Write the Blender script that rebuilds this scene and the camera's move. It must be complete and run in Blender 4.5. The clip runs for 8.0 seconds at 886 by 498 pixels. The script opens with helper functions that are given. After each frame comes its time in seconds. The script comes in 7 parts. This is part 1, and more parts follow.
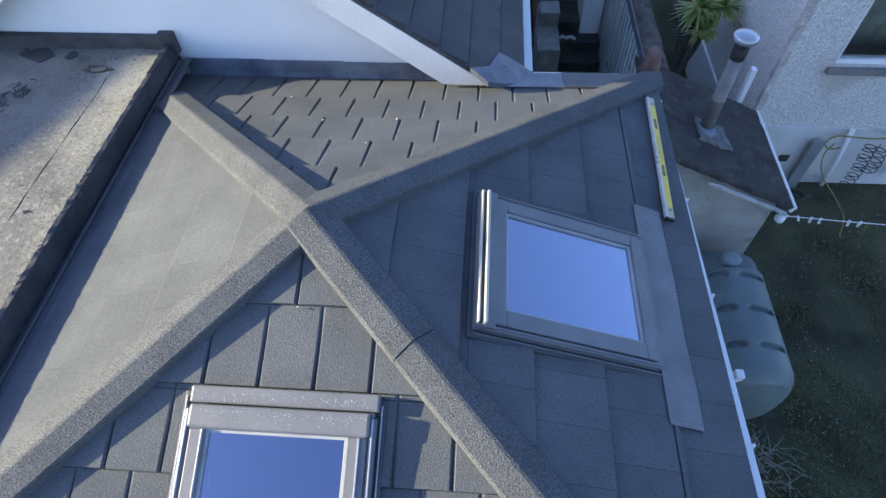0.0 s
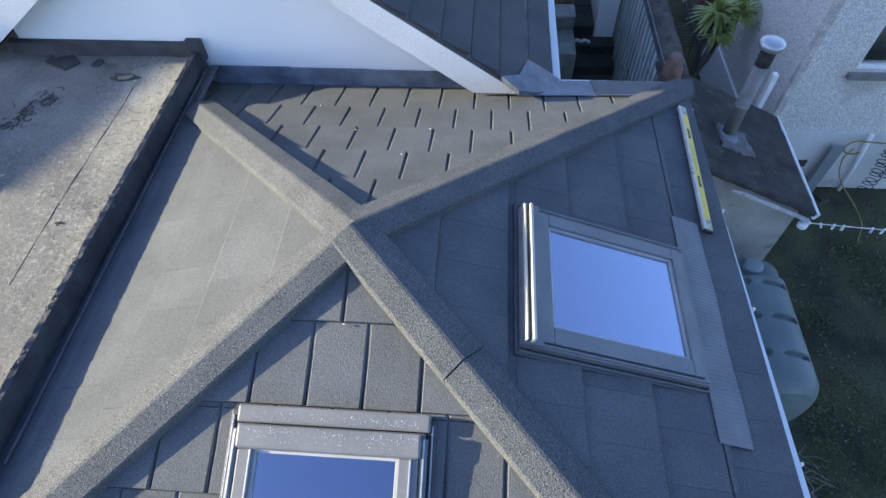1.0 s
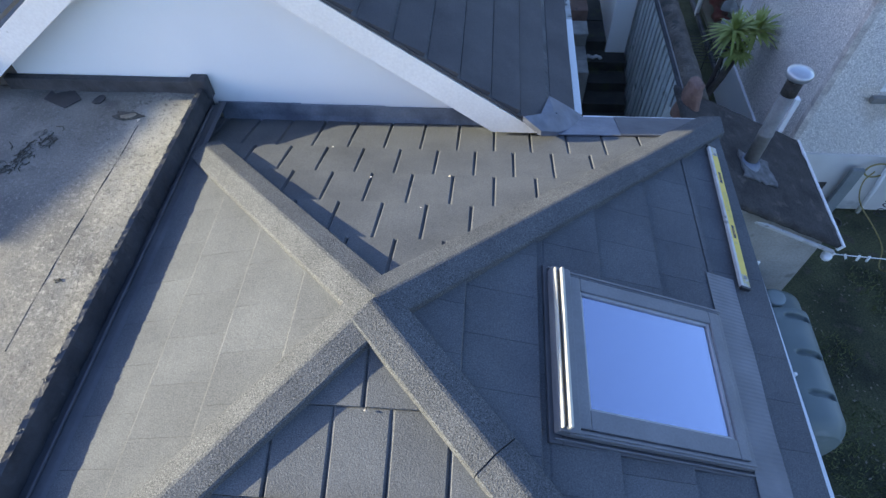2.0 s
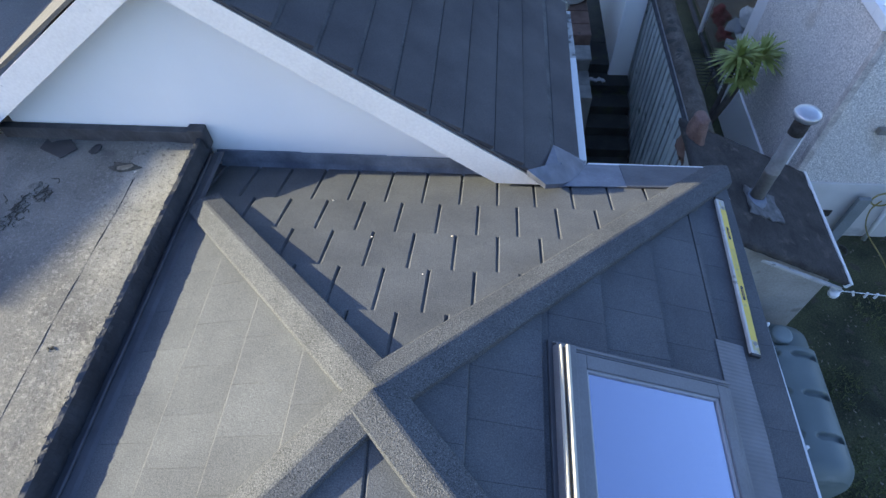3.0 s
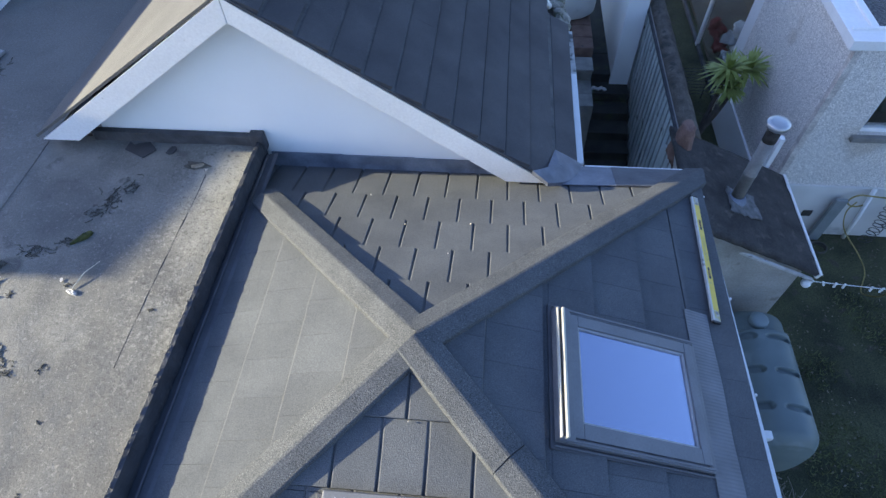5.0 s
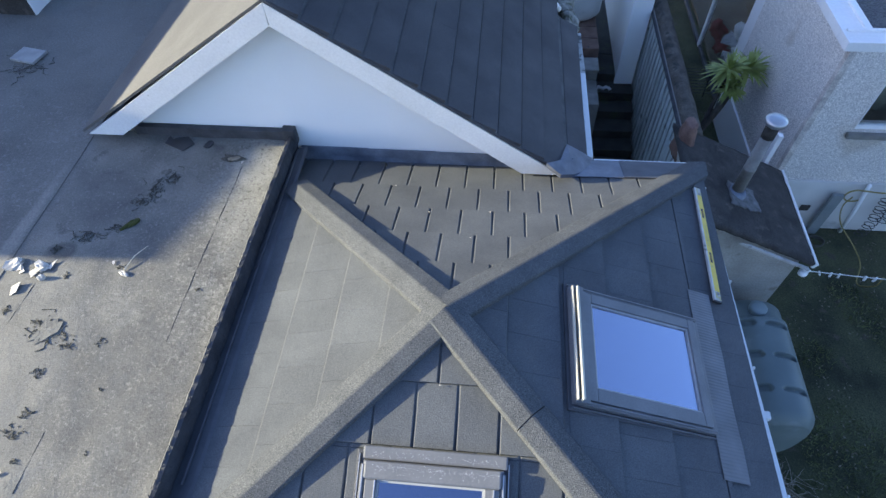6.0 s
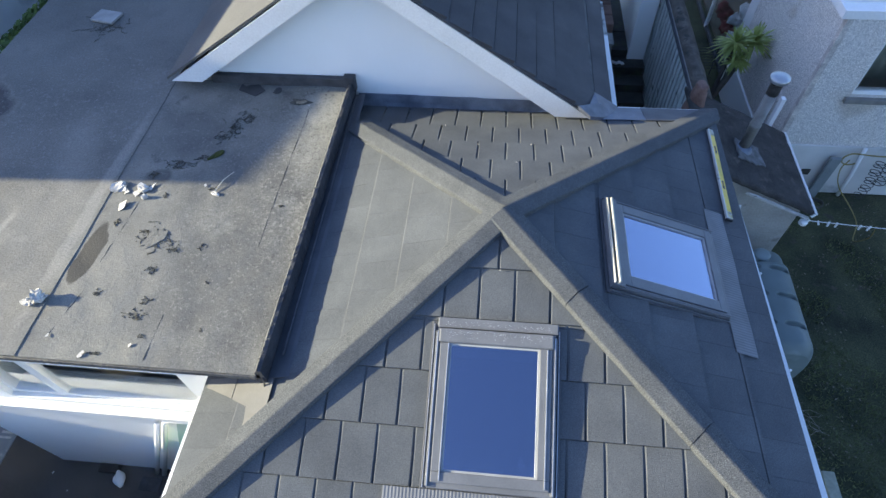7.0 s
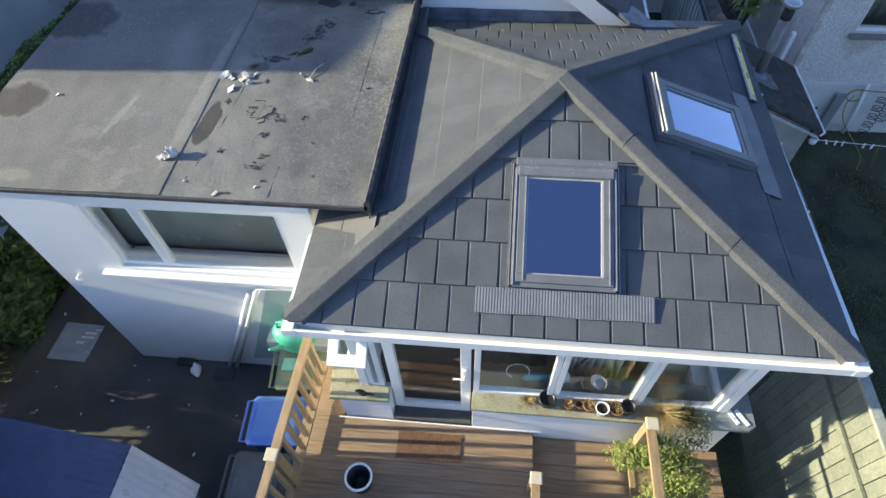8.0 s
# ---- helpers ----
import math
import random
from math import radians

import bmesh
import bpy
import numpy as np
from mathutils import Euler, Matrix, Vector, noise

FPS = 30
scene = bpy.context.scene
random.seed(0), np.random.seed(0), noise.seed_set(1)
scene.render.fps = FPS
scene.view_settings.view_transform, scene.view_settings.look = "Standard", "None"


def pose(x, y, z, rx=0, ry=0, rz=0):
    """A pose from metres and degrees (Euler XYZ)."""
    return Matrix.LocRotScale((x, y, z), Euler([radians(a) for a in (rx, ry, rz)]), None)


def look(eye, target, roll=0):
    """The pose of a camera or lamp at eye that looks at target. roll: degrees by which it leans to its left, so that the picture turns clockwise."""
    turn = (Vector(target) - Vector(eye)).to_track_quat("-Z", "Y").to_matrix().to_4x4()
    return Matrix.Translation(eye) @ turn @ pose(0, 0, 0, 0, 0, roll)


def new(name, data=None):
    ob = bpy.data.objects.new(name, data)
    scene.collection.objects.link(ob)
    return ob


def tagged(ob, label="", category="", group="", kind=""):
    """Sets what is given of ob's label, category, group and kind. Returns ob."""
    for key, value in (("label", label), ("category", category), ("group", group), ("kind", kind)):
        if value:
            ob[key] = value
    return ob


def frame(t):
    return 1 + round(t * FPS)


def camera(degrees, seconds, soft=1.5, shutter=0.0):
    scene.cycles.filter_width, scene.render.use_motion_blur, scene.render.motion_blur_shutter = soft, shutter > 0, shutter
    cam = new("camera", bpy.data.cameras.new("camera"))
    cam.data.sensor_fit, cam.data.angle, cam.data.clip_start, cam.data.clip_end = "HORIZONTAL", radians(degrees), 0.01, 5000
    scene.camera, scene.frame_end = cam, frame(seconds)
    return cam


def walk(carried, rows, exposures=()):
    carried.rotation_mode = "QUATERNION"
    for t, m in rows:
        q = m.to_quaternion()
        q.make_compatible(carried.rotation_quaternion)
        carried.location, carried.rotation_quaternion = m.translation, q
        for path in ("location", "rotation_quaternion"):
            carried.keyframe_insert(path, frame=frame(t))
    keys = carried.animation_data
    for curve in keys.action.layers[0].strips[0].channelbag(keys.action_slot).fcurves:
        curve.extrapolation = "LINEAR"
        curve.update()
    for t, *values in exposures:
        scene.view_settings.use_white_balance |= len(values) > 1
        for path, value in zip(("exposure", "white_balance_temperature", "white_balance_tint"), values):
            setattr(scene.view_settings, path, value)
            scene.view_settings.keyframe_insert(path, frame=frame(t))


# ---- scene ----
cam = camera(75.9, 8.0)
PATH = [
    (0, (0.477, 0.429, 5.205), (0.353, 1.609, 3.595), -2.6),
    (0.5, (0.378, 0.434, 5.231), (0.253, 1.615, 3.621), -2.6),
    (1, (0.258, 0.498, 5.225), (0.132, 1.677, 3.614), -2.6),
    (1.5, (0.166, 0.64, 5.236), (0.039, 1.817, 3.625), -2.6),
    (3, (0.089, 1.203, 5.421), (-0.045, 2.386, 3.814), -2.7),
    (3.5, (0.086, 1.171, 5.549), (-0.048, 2.359, 3.946), -2.7),
    (4, (0.104, 1.027, 5.723), (-0.032, 2.215, 4.12), -2.8),
    (4.5, (0.082, 0.806, 5.856), (-0.067, 1.991, 4.252), -2.8),
    (6, (-0.089, 0.344, 6.177), (-0.247, 1.529, 4.574), -3.0),
    (6.5, (-0.208, 0.005, 6.274), (-0.367, 1.188, 4.669), -2.9),
    (7, (-0.424, -0.609, 6.342), (-0.582, 0.571, 4.735), -2.8),
    (7.5, (-0.704, -1.431, 6.397), (-0.859, -0.256, 4.787), -2.7),
    (8, (-0.935, -2.127, 6.257), (-1.092, -0.946, 4.651), -2.8),
]
walk(cam, [(t, look(eye, target, roll)) for t, eye, target, roll in PATH],
     exposures=[(0.0, 1.67, 6440, 24), (1.2, 1.69, 6440, 24), (3.0, 1.64, 6400, 24), (4.5, 1.6, 6360, 24), (6.0, 1.54, 6300, 23), (7.5, 1.36, 6350, 21), (8.0, 1.22, 6400, 21)])

# ---- light: low winter sun from the west, clear sky ----
SUN_EL, SUN_DIR = 17.0, (1.0, 0.042)
world = bpy.data.worlds.new("world")
scene.world = world
world.use_nodes = True
wn = world.node_tree
sky = wn.nodes.new("ShaderNodeTexSky")
sky.sky_type, sky.sun_disc = "NISHITA", False
sky.sun_elevation = radians(SUN_EL)
sky.sun_rotation = math.atan2(-SUN_DIR[0], -SUN_DIR[1])
sky.air_density, sky.dust_density, sky.ozone_density = 1.0, 0.9, 4.2
wn.links.new(sky.outputs[0], wn.nodes["Background"].inputs[0])
wn.nodes["Background"].inputs[1].default_value = 0.142
sun_data = bpy.data.lights.new("sun", "SUN")
sun_data.energy, sun_data.angle, sun_data.color = 4.6, radians(0.6), (1.0, 0.965, 0.64)
sun = new("sun", sun_data)
sun.matrix_world = look((-SUN_DIR[0] * 30, -SUN_DIR[1] * 30, 30 * math.tan(radians(SUN_EL)) * math.hypot(*SUN_DIR)), (0, 0, 0))


# ---- materials ----
def material(name, dark, light, scale=8.0, rough=0.8, bump=0.0, bump_scale=60.0, metal=0.0, spots=None, spot_scale=3.0,
             spot_size=0.5, per_piece=0.0, fine=0.0, fine_scale=250.0, stretch=(1, 1, 1), ior=1.5, stains=(), specks=(), relief=None, patches=()):
    """A surface with a broad change of tone between two colours, fine grain, blotches and relief, in metres."""
    m = bpy.data.materials.new(name)
    m.use_nodes = True
    t = m.node_tree
    b = t.nodes["Principled BSDF"]
    b.inputs["Roughness"].default_value, b.inputs["Metallic"].default_value, b.inputs["IOR"].default_value = rough, metal, ior
    co = t.nodes.new("ShaderNodeTexCoord")
    mp = t.nodes.new("ShaderNodeMapping")
    mp.inputs["Scale"].default_value = stretch
    t.links.new(co.outputs["Object"], mp.inputs[0])

    def noise_node(sc, detail=4.0):
        n = t.nodes.new("ShaderNodeTexNoise")
        n.inputs["Scale"].default_value, n.inputs["Detail"].default_value = sc, detail
        t.links.new(mp.outputs[0], n.inputs["Vector"])
        return n

    def ramp(src, lo, hi, a, z):
        r = t.nodes.new("ShaderNodeMapRange")
        for k, v in zip((1, 2, 3, 4), (lo, hi, a, z)):
            r.inputs[k].default_value = v
        t.links.new(src, r.inputs[0])
        return r.outputs[0]

    def mix(fac, a, c, how="MIX"):
        x = t.nodes.new("ShaderNodeMix")
        x.data_type, x.blend_type = "RGBA", how
        for sock, v in ((x.inputs[0], fac), (x.inputs[6], a), (x.inputs[7], c)):
            if isinstance(v, bpy.types.NodeSocket):
                t.links.new(v, sock)
            else:
                sock.default_value = v if isinstance(v, (int, float)) else (*v, 1)
        return x.outputs[2]

    col = mix(ramp(noise_node(scale, 6.0).outputs[0], 0.3, 0.7, 0, 1), dark, light)
    if spots:
        col = mix(ramp(noise_node(spot_scale, 5.0).outputs[0], spot_size, spot_size + 0.08, 0, 0.85), col, spots)
    for tone, size, part_, much in specks:
        col = mix(ramp(noise_node(size, 3.0).outputs[0], part_, part_ + 0.05, 0, much), col, tone)
    for x, y, rx, ry, turn, tone, much, soft in stains:
        # a soft-edged mark with a ragged outline at its own place on the sheet
        sm = t.nodes.new("ShaderNodeMapping")
        sm.vector_type = "TEXTURE"
        sm.inputs["Location"].default_value, sm.inputs["Rotation"].default_value, sm.inputs["Scale"].default_value = (x, y, 2.69), (0, 0, radians(turn)), (rx, ry, 1)
        gr = t.nodes.new("ShaderNodeTexGradient")
        gr.gradient_type = "SPHERICAL"
        t.links.new(co.outputs["Object"], sm.inputs[0])
        t.links.new(sm.outputs[0], gr.inputs[0])
        ad = t.nodes.new("ShaderNodeMath")
        ad.operation = "MULTIPLY_ADD"
        t.links.new(noise_node(5.0, 5.0).outputs[0], ad.inputs[0])
        ad.inputs[1].default_value = 0.8
        t.links.new(gr.outputs[1], ad.inputs[2])
        col = mix(ramp(ad.outputs[0], 0.6, 0.6 + soft, 0, much), col, tone)
    for x, y, rx, ry, turn, tone, size, part_, much in patches:
        # specks that thicken towards the middle of a stretch of the sheet
        sm = t.nodes.new("ShaderNodeMapping")
        sm.vector_type = "TEXTURE"
        sm.inputs["Location"].default_value, sm.inputs["Rotation"].default_value, sm.inputs["Scale"].default_value = (x, y, 2.69), (0, 0, radians(turn)), (rx, ry, 1)
        gr = t.nodes.new("ShaderNodeTexGradient")
        gr.gradient_type = "SPHERICAL"
        t.links.new(co.outputs["Object"], sm.inputs[0])
        t.links.new(sm.outputs[0], gr.inputs[0])
        sp = noise_node(size, 6.0)
        sp.inputs["Roughness"].default_value = 0.68
        mu = t.nodes.new("ShaderNodeMath")
        mu.operation = "MULTIPLY"
        t.links.new(ramp(sp.outputs[0], part_, part_ + 0.06, 0, much), mu.inputs[0])
        t.links.new(ramp(gr.outputs[1], 0.0, 0.35, 0, 1), mu.inputs[1])
        col = mix(mu.outputs[0], col, tone)
    if fine:
        g = ramp(noise_node(fine_scale, 2.0).outputs[0], 0.3, 0.7, 1 - fine, 1 + fine)
        s = t.nodes.new("ShaderNodeVectorMath")
        s.operation = "SCALE"
        t.links.new(col, s.inputs[0])
        t.links.new(g, s.inputs["Scale"])
        col = s.outputs[0]
    if per_piece:
        o = t.nodes.new("ShaderNodeObjectInfo")
        s = t.nodes.new("ShaderNodeVectorMath")
        s.operation = "SCALE"
        t.links.new(col, s.inputs[0])
        t.links.new(ramp(o.outputs["Random"], 0, 1, 1 - per_piece, 1 + per_piece), s.inputs["Scale"])
        col = s.outputs[0]
    t.links.new(col, b.inputs["Base Color"])
    if bump:
        bn = t.nodes.new("ShaderNodeBump")
        bn.inputs["Strength"].default_value, bn.inputs["Distance"].default_value = 1.0, bump
        t.links.new(noise_node(bump_scale, 3.0).outputs[0], bn.inputs["Height"])
        if relief:
            b2 = t.nodes.new("ShaderNodeBump")
            b2.inputs["Strength"].default_value, b2.inputs["Distance"].default_value = 1.0, relief[0]
            rn = noise_node(relief[1], 7.0)
            rn.inputs["Roughness"].default_value = 0.72
            t.links.new(rn.outputs[0], b2.inputs["Height"])
            t.links.new(bn.outputs[0], b2.inputs["Normal"])
            bn = b2
        t.links.new(bn.outputs[0], b.inputs["Normal"])
    return m


def glass(name, tint=(0.9, 0.95, 1.0), ior=1.9, shine=(1, 1, 1)):
    """Clear glazing: it lets light through and mirrors more the flatter one looks along it."""
    m = bpy.data.materials.new(name)
    m.use_nodes = True
    t = m.node_tree
    t.nodes.remove(t.nodes["Principled BSDF"])
    tr, gl, lw, pw, fr, mx = (t.nodes.new("ShaderNode" + k) for k in ("BsdfTransparent", "BsdfGlossy", "LayerWeight", "Math", "MapRange", "MixShader"))
    tr.inputs[0].default_value = (*tint, 1)
    gl.inputs["Roughness"].default_value = 0.02
    gl.inputs["Color"].default_value = (*shine, 1)
    lw.inputs[0].default_value = 0.5
    pw.operation = "POWER"
    pw.inputs[1].default_value = 5.0
    t.links.new(lw.outputs["Facing"], pw.inputs[0])
    t.links.new(pw.outputs[0], fr.inputs[0])
    fr.inputs[3].default_value = ((ior - 1) / (ior + 1)) ** 2
    t.links.new(fr.outputs[0], mx.inputs[0])
    t.links.new(tr.outputs[0], mx.inputs[1])
    t.links.new(gl.outputs[0], mx.inputs[2])
    t.links.new(mx.outputs[0], t.nodes["Material Output"].inputs[0])
    return m


TILE = material("stone_coated_tile", (0.09, 0.096, 0.101), (0.119, 0.127, 0.132), 3.0, 0.9, 0.0027, 150, fine=0.25, fine_scale=170, per_piece=0.05, ior=1.15, specks=(((0.19, 0.2, 0.2), 210, 0.65, 0.4), ((0.055, 0.057, 0.06), 160, 0.63, 0.35)))
CAP = material("stone_coated_ridge", (0.083, 0.088, 0.091), (0.109, 0.115, 0.118), 4.0, 0.9, 0.005, 140, fine=0.48, fine_scale=160, ior=1.2, specks=(((0.24, 0.25, 0.25), 190, 0.63, 0.55), ((0.032, 0.034, 0.036), 150, 0.62, 0.5)))
UPVC = material("white_upvc", (0.82, 0.82, 0.79), (0.87, 0.87, 0.84), 2.0, 0.35, fine=0.03, fine_scale=30)
RENDER = material("white_render", (0.83, 0.83, 0.8), (0.88, 0.88, 0.85), 1.2, 0.85, 0.001, 40, spots=(0.76, 0.76, 0.73), spot_scale=1.7, spot_size=0.66)
GREY_FRAME = material("grey_lacquered_aluminium", (0.13, 0.135, 0.141), (0.17, 0.175, 0.181), 5.0, 0.5, 0.0006, 120, metal=0.1, fine=0.08, fine_scale=90)
PINE = material("cream_pine", (0.6, 0.52, 0.38), (0.72, 0.64, 0.48), 6.0, 0.5)
LEAD = material("lead_sheet", (0.1, 0.118, 0.15), (0.24, 0.27, 0.31), 5.0, 0.6, 0.004, 20, metal=0.1, fine=0.1, fine_scale=60)
APRON = material("pleated_grey_flashing", (0.125, 0.131, 0.14), (0.172, 0.18, 0.192), 6.0, 0.65, metal=0.15)
FELT_OLD = material("old_mineral_felt", relief=(0.0045, 22), dark=(0.126, 0.124, 0.11), light=(0.2, 0.196, 0.171), scale=3.4, rough=0.85, bump=0.0016, bump_scale=75, spots=(0.1, 0.097, 0.086), spot_scale=6, spot_size=0.62, fine=0.18, fine_scale=110,
                    specks=(((0.27, 0.262, 0.235), 70, 0.62, 0.45), ((0.08, 0.077, 0.07), 42, 0.64, 0.4), ((0.26, 0.252, 0.22), 24, 0.64, 0.3)),
                    stains=((-2.45, 1.6, 1.0, 1.15, 0, (0.085, 0.085, 0.082), 0.6, 0.5), (-2.5, 2.75, 0.85, 0.8, 0, (0.09, 0.089, 0.084), 0.6, 0.5),
                            (-2.15, 3.72, 0.42, 0.36, 10, (0.36, 0.347, 0.298), 0.65, 0.4), (-2.1, 3.2, 0.4, 0.8, 8, (0.28, 0.27, 0.225), 0.5, 0.5), (-3.4, 1.6, 0.8, 1.1, 0, (0.205, 0.199, 0.172), 0.6, 0.5),
                            (-3.2, 1.0, 0.6, 0.2, 0, (0.22, 0.213, 0.178), 0.5, 0.4), (-3.3, 3.3, 0.5, 0.7, 20, (0.085, 0.084, 0.08), 0.55, 0.5), (-3.67, 1.82, 0.115, 0.44, -3, (0.04, 0.038, 0.033), 0.95, 0.1),
                            (-3.42, 2.7, 0.16, 0.12, 20, (0.05, 0.048, 0.042), 0.6, 0.3), (-3.1, 2.03, 0.35, 0.2, 15, (0.17, 0.165, 0.145), 0.5, 0.2)),
                    patches=((-2.1, 3.2, 0.5, 1.6, 0, (0.33, 0.32, 0.28), 30, 0.545, 0.45), (-2.1, 3.2, 0.6, 1.6, 0, (0.062, 0.06, 0.052), 34, 0.565, 0.65), (-2.4, 2.2, 0.9, 1.9, 0, (0.27, 0.263, 0.235), 38, 0.57, 0.5),
                             (-2.5, 1.7, 0.9, 1.3, 0, (0.065, 0.065, 0.062), 20, 0.575, 0.35), (-3.0, 3.3, 1.0, 0.9, 0, (0.23, 0.225, 0.207), 32, 0.57, 0.5), (-2.1, 2.4, 0.3, 1.9, 0, (0.075, 0.072, 0.064), 40, 0.57, 0.6)))
FELT = material("grey_roofing_felt", (0.12, 0.116, 0.103), (0.18, 0.174, 0.153), 1.3, 0.85, 0.0026, 60, spots=(0.14, 0.136, 0.12), spot_scale=1.6, spot_size=0.62, fine=0.16, fine_scale=60, patches=((-4.6, 3.6, 1.4, 1.2, 0, (0.25, 0.245, 0.225), 24, 0.56, 0.4), (-4.2, 1.6, 0.9, 1.0, 0, (0.24, 0.232, 0.2), 3.5, 0.53, 0.45)), specks=(((0.27, 0.26, 0.23), 55, 0.64, 0.4), ((0.11, 0.105, 0.09), 30, 0.66, 0.4)),
                stains=((-5.78, 2.05, 0.5, 0.42, 0, (0.26, 0.24, 0.2), 0.5, 0.12), (-5.78, 2.05, 0.46, 0.38, 0, (0.062, 0.056, 0.046), 0.95, 0.22), (-5.75, 3.5, 0.75, 0.6, -30, (0.25, 0.235, 0.2), 0.4, 0.12),
                        (-5.75, 3.5, 0.68, 0.54, -30, (0.06, 0.057, 0.053), 0.95, 0.25), (-4.58, 1.87, 0.06, 0.5, -10, (0.32, 0.31, 0.27), 0.5, 0.4), (-4.9, 1.35, 0.9, 0.25, 5, (0.15, 0.145, 0.125), 0.45, 0.5),
                        (-4.3, 2.9, 0.3, 0.9, 15, (0.26, 0.25, 0.22), 0.4, 0.5), (-5.2, 1.05, 0.25, 0.12, 0, (0.3, 0.27, 0.2), 0.5, 0.3), (-3.87, 2.4, 0.09, 1.7, -1, (0.29, 0.28, 0.245), 0.5, 0.3)))
FELT_DARK = material("black_roofing_felt", (0.03, 0.032, 0.036), (0.075, 0.078, 0.082), 6.0, 0.7, 0.01, 25, spots=(0.14, 0.14, 0.13), spot_scale=9, spot_size=0.66)
SLATE = material("dark_felt_shingle", (0.048, 0.046, 0.049), (0.08, 0.077, 0.077), 2.5, 0.85, 0.003, 90, fine=0.2, fine_scale=140)
ASPHALT = material("dark_tarmac", (0.06, 0.058, 0.055), (0.1, 0.096, 0.09), 1.5, 0.9, 0.006, 160, spots=(0.08, 0.078, 0.075), spot_scale=4.0, spot_size=0.7, fine=0.4, fine_scale=120)
LAWN = material("damp_lawn", (0.024, 0.029, 0.014), (0.085, 0.094, 0.042), 1.6, 0.95, 0.03, 30, spots=(0.075, 0.066, 0.048), spot_scale=5, spot_size=0.62, fine=0.5, fine_scale=60)
PEBBLE = material("grey_pebbledash", (0.575, 0.54, 0.49), (0.89, 0.85, 0.785), 60.0, 0.9, 0.024, 55, spots=(0.6, 0.54, 0.46), spot_scale=1.1, spot_size=0.62, fine=0.4, fine_scale=80, specks=(((0.25, 0.23, 0.2), 50, 0.64, 0.6),))
PLINTH = material("grey_smooth_render", (0.52, 0.51, 0.48), (0.68, 0.67, 0.63), 1.4, 0.85, 0.003, 30, spots=(0.38, 0.38, 0.36), spot_scale=2, spot_size=0.62)
DECK = material("stained_decking", (0.23, 0.145, 0.083), (0.35, 0.24, 0.145), 3.0, 0.6, 0.003, 60, stretch=(1, 12, 1), per_piece=0.07, fine=0.1, spots=(0.33, 0.25, 0.17), spot_scale=1.2, spot_size=0.6)
TIMBER = material("weathered_pine_rail", (0.27, 0.175, 0.085), (0.4, 0.285, 0.155), 4.0, 0.7, 0.003, 60, stretch=(6, 1, 6), fine=0.15, fine_scale=40)
FENCE_WOOD = material("mossy_fence_boards", (0.15, 0.162, 0.12), (0.23, 0.24, 0.18), 3.0, 0.85, 0.004, 40, spots=(0.15, 0.175, 0.09), spot_scale=3, spot_size=0.58, per_piece=0.1, fine=0.15, fine_scale=30)
METAL_SHEET = material("grey_painted_sheet", (0.38, 0.41, 0.4), (0.56, 0.59, 0.57), 3.0, 0.5, spots=(0.1, 0.11, 0.1), spot_scale=3, spot_size=0.62, fine=0.1, fine_scale=30, per_piece=0.2)
WING_FELT = material("pale_wing_felt", (0.08, 0.079, 0.075), (0.11, 0.109, 0.103), 2.0, 0.85, 0.003, 50, fine=0.12, fine_scale=60)
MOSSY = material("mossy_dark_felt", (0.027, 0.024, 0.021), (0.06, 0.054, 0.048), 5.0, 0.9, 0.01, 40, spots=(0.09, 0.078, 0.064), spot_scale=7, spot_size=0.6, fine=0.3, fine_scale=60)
TANK = material("green_polyethylene", (0.12, 0.158, 0.152), (0.17, 0.21, 0.2), 2.0, 0.5, spots=(0.2, 0.24, 0.23), spot_scale=3, spot_size=0.62)
STEEL = material("dull_stainless", (0.17, 0.165, 0.155), (0.27, 0.262, 0.25), 6.0, 0.62, metal=0.1, fine=0.1, fine_scale=40)
BRICK = material("red_brick_clay", (0.12, 0.07, 0.052), (0.2, 0.12, 0.09), 8.0, 0.9, 0.004, 60, spots=(0.07, 0.06, 0.05), spot_scale=9, spot_size=0.6, per_piece=0.12)
YELLOW = material("yellow_enamel", (0.6, 0.42, 0.045), (0.68, 0.5, 0.07), 9.0, 0.4, spots=(0.45, 0.36, 0.09), spot_scale=14, spot_size=0.62)
BLACK = material("black_plastic", (0.012, 0.012, 0.013), (0.022, 0.022, 0.024), 9.0, 0.45)
DARK_ROOM = material("dim_interior", (0.22, 0.21, 0.19), (0.32, 0.3, 0.27), 2.0, 0.9)
CREAM = material("cream_interior_wall", (0.5, 0.46, 0.36), (0.6, 0.56, 0.45), 2.0, 0.9)
NET = material("grey_green_net", (0.2, 0.22, 0.19), (0.3, 0.32, 0.28), 5, 0.95)
GLASS = glass("window_glass", (0.97, 0.98, 0.97), ior=1.48)
ROOF_GLASS = glass("coated_roof_glass", (0.35, 0.38, 0.46), 5.2, (0.72, 0.76, 0.93))


# ---- helpers of this scene ----
def mesh_ob(name, bm, mat, parent=None, smooth=False):
    me = bpy.data.meshes.new(name)
    bm.to_mesh(me)
    bm.free()
    for mm in (mat if isinstance(mat, (list, tuple)) else [mat]):
        me.materials.append(mm)
    if smooth:
        for p in me.polygons:
            p.use_smooth = True
    ob = new(name, me)
    if parent:
        ob.parent = parent
    return ob


def part(name, bm, mat, parent, label="", smooth=False):
    ob = mesh_ob(name, bm, mat, parent, smooth)
    return tagged(ob, label) if label else ob


def thing(name, label, category, group="", kind="", at=(0, 0, 0)):
    ob = new(name)
    ob.location = at
    ob.empty_display_size = 0.1
    return tagged(ob, label, category, group, kind)


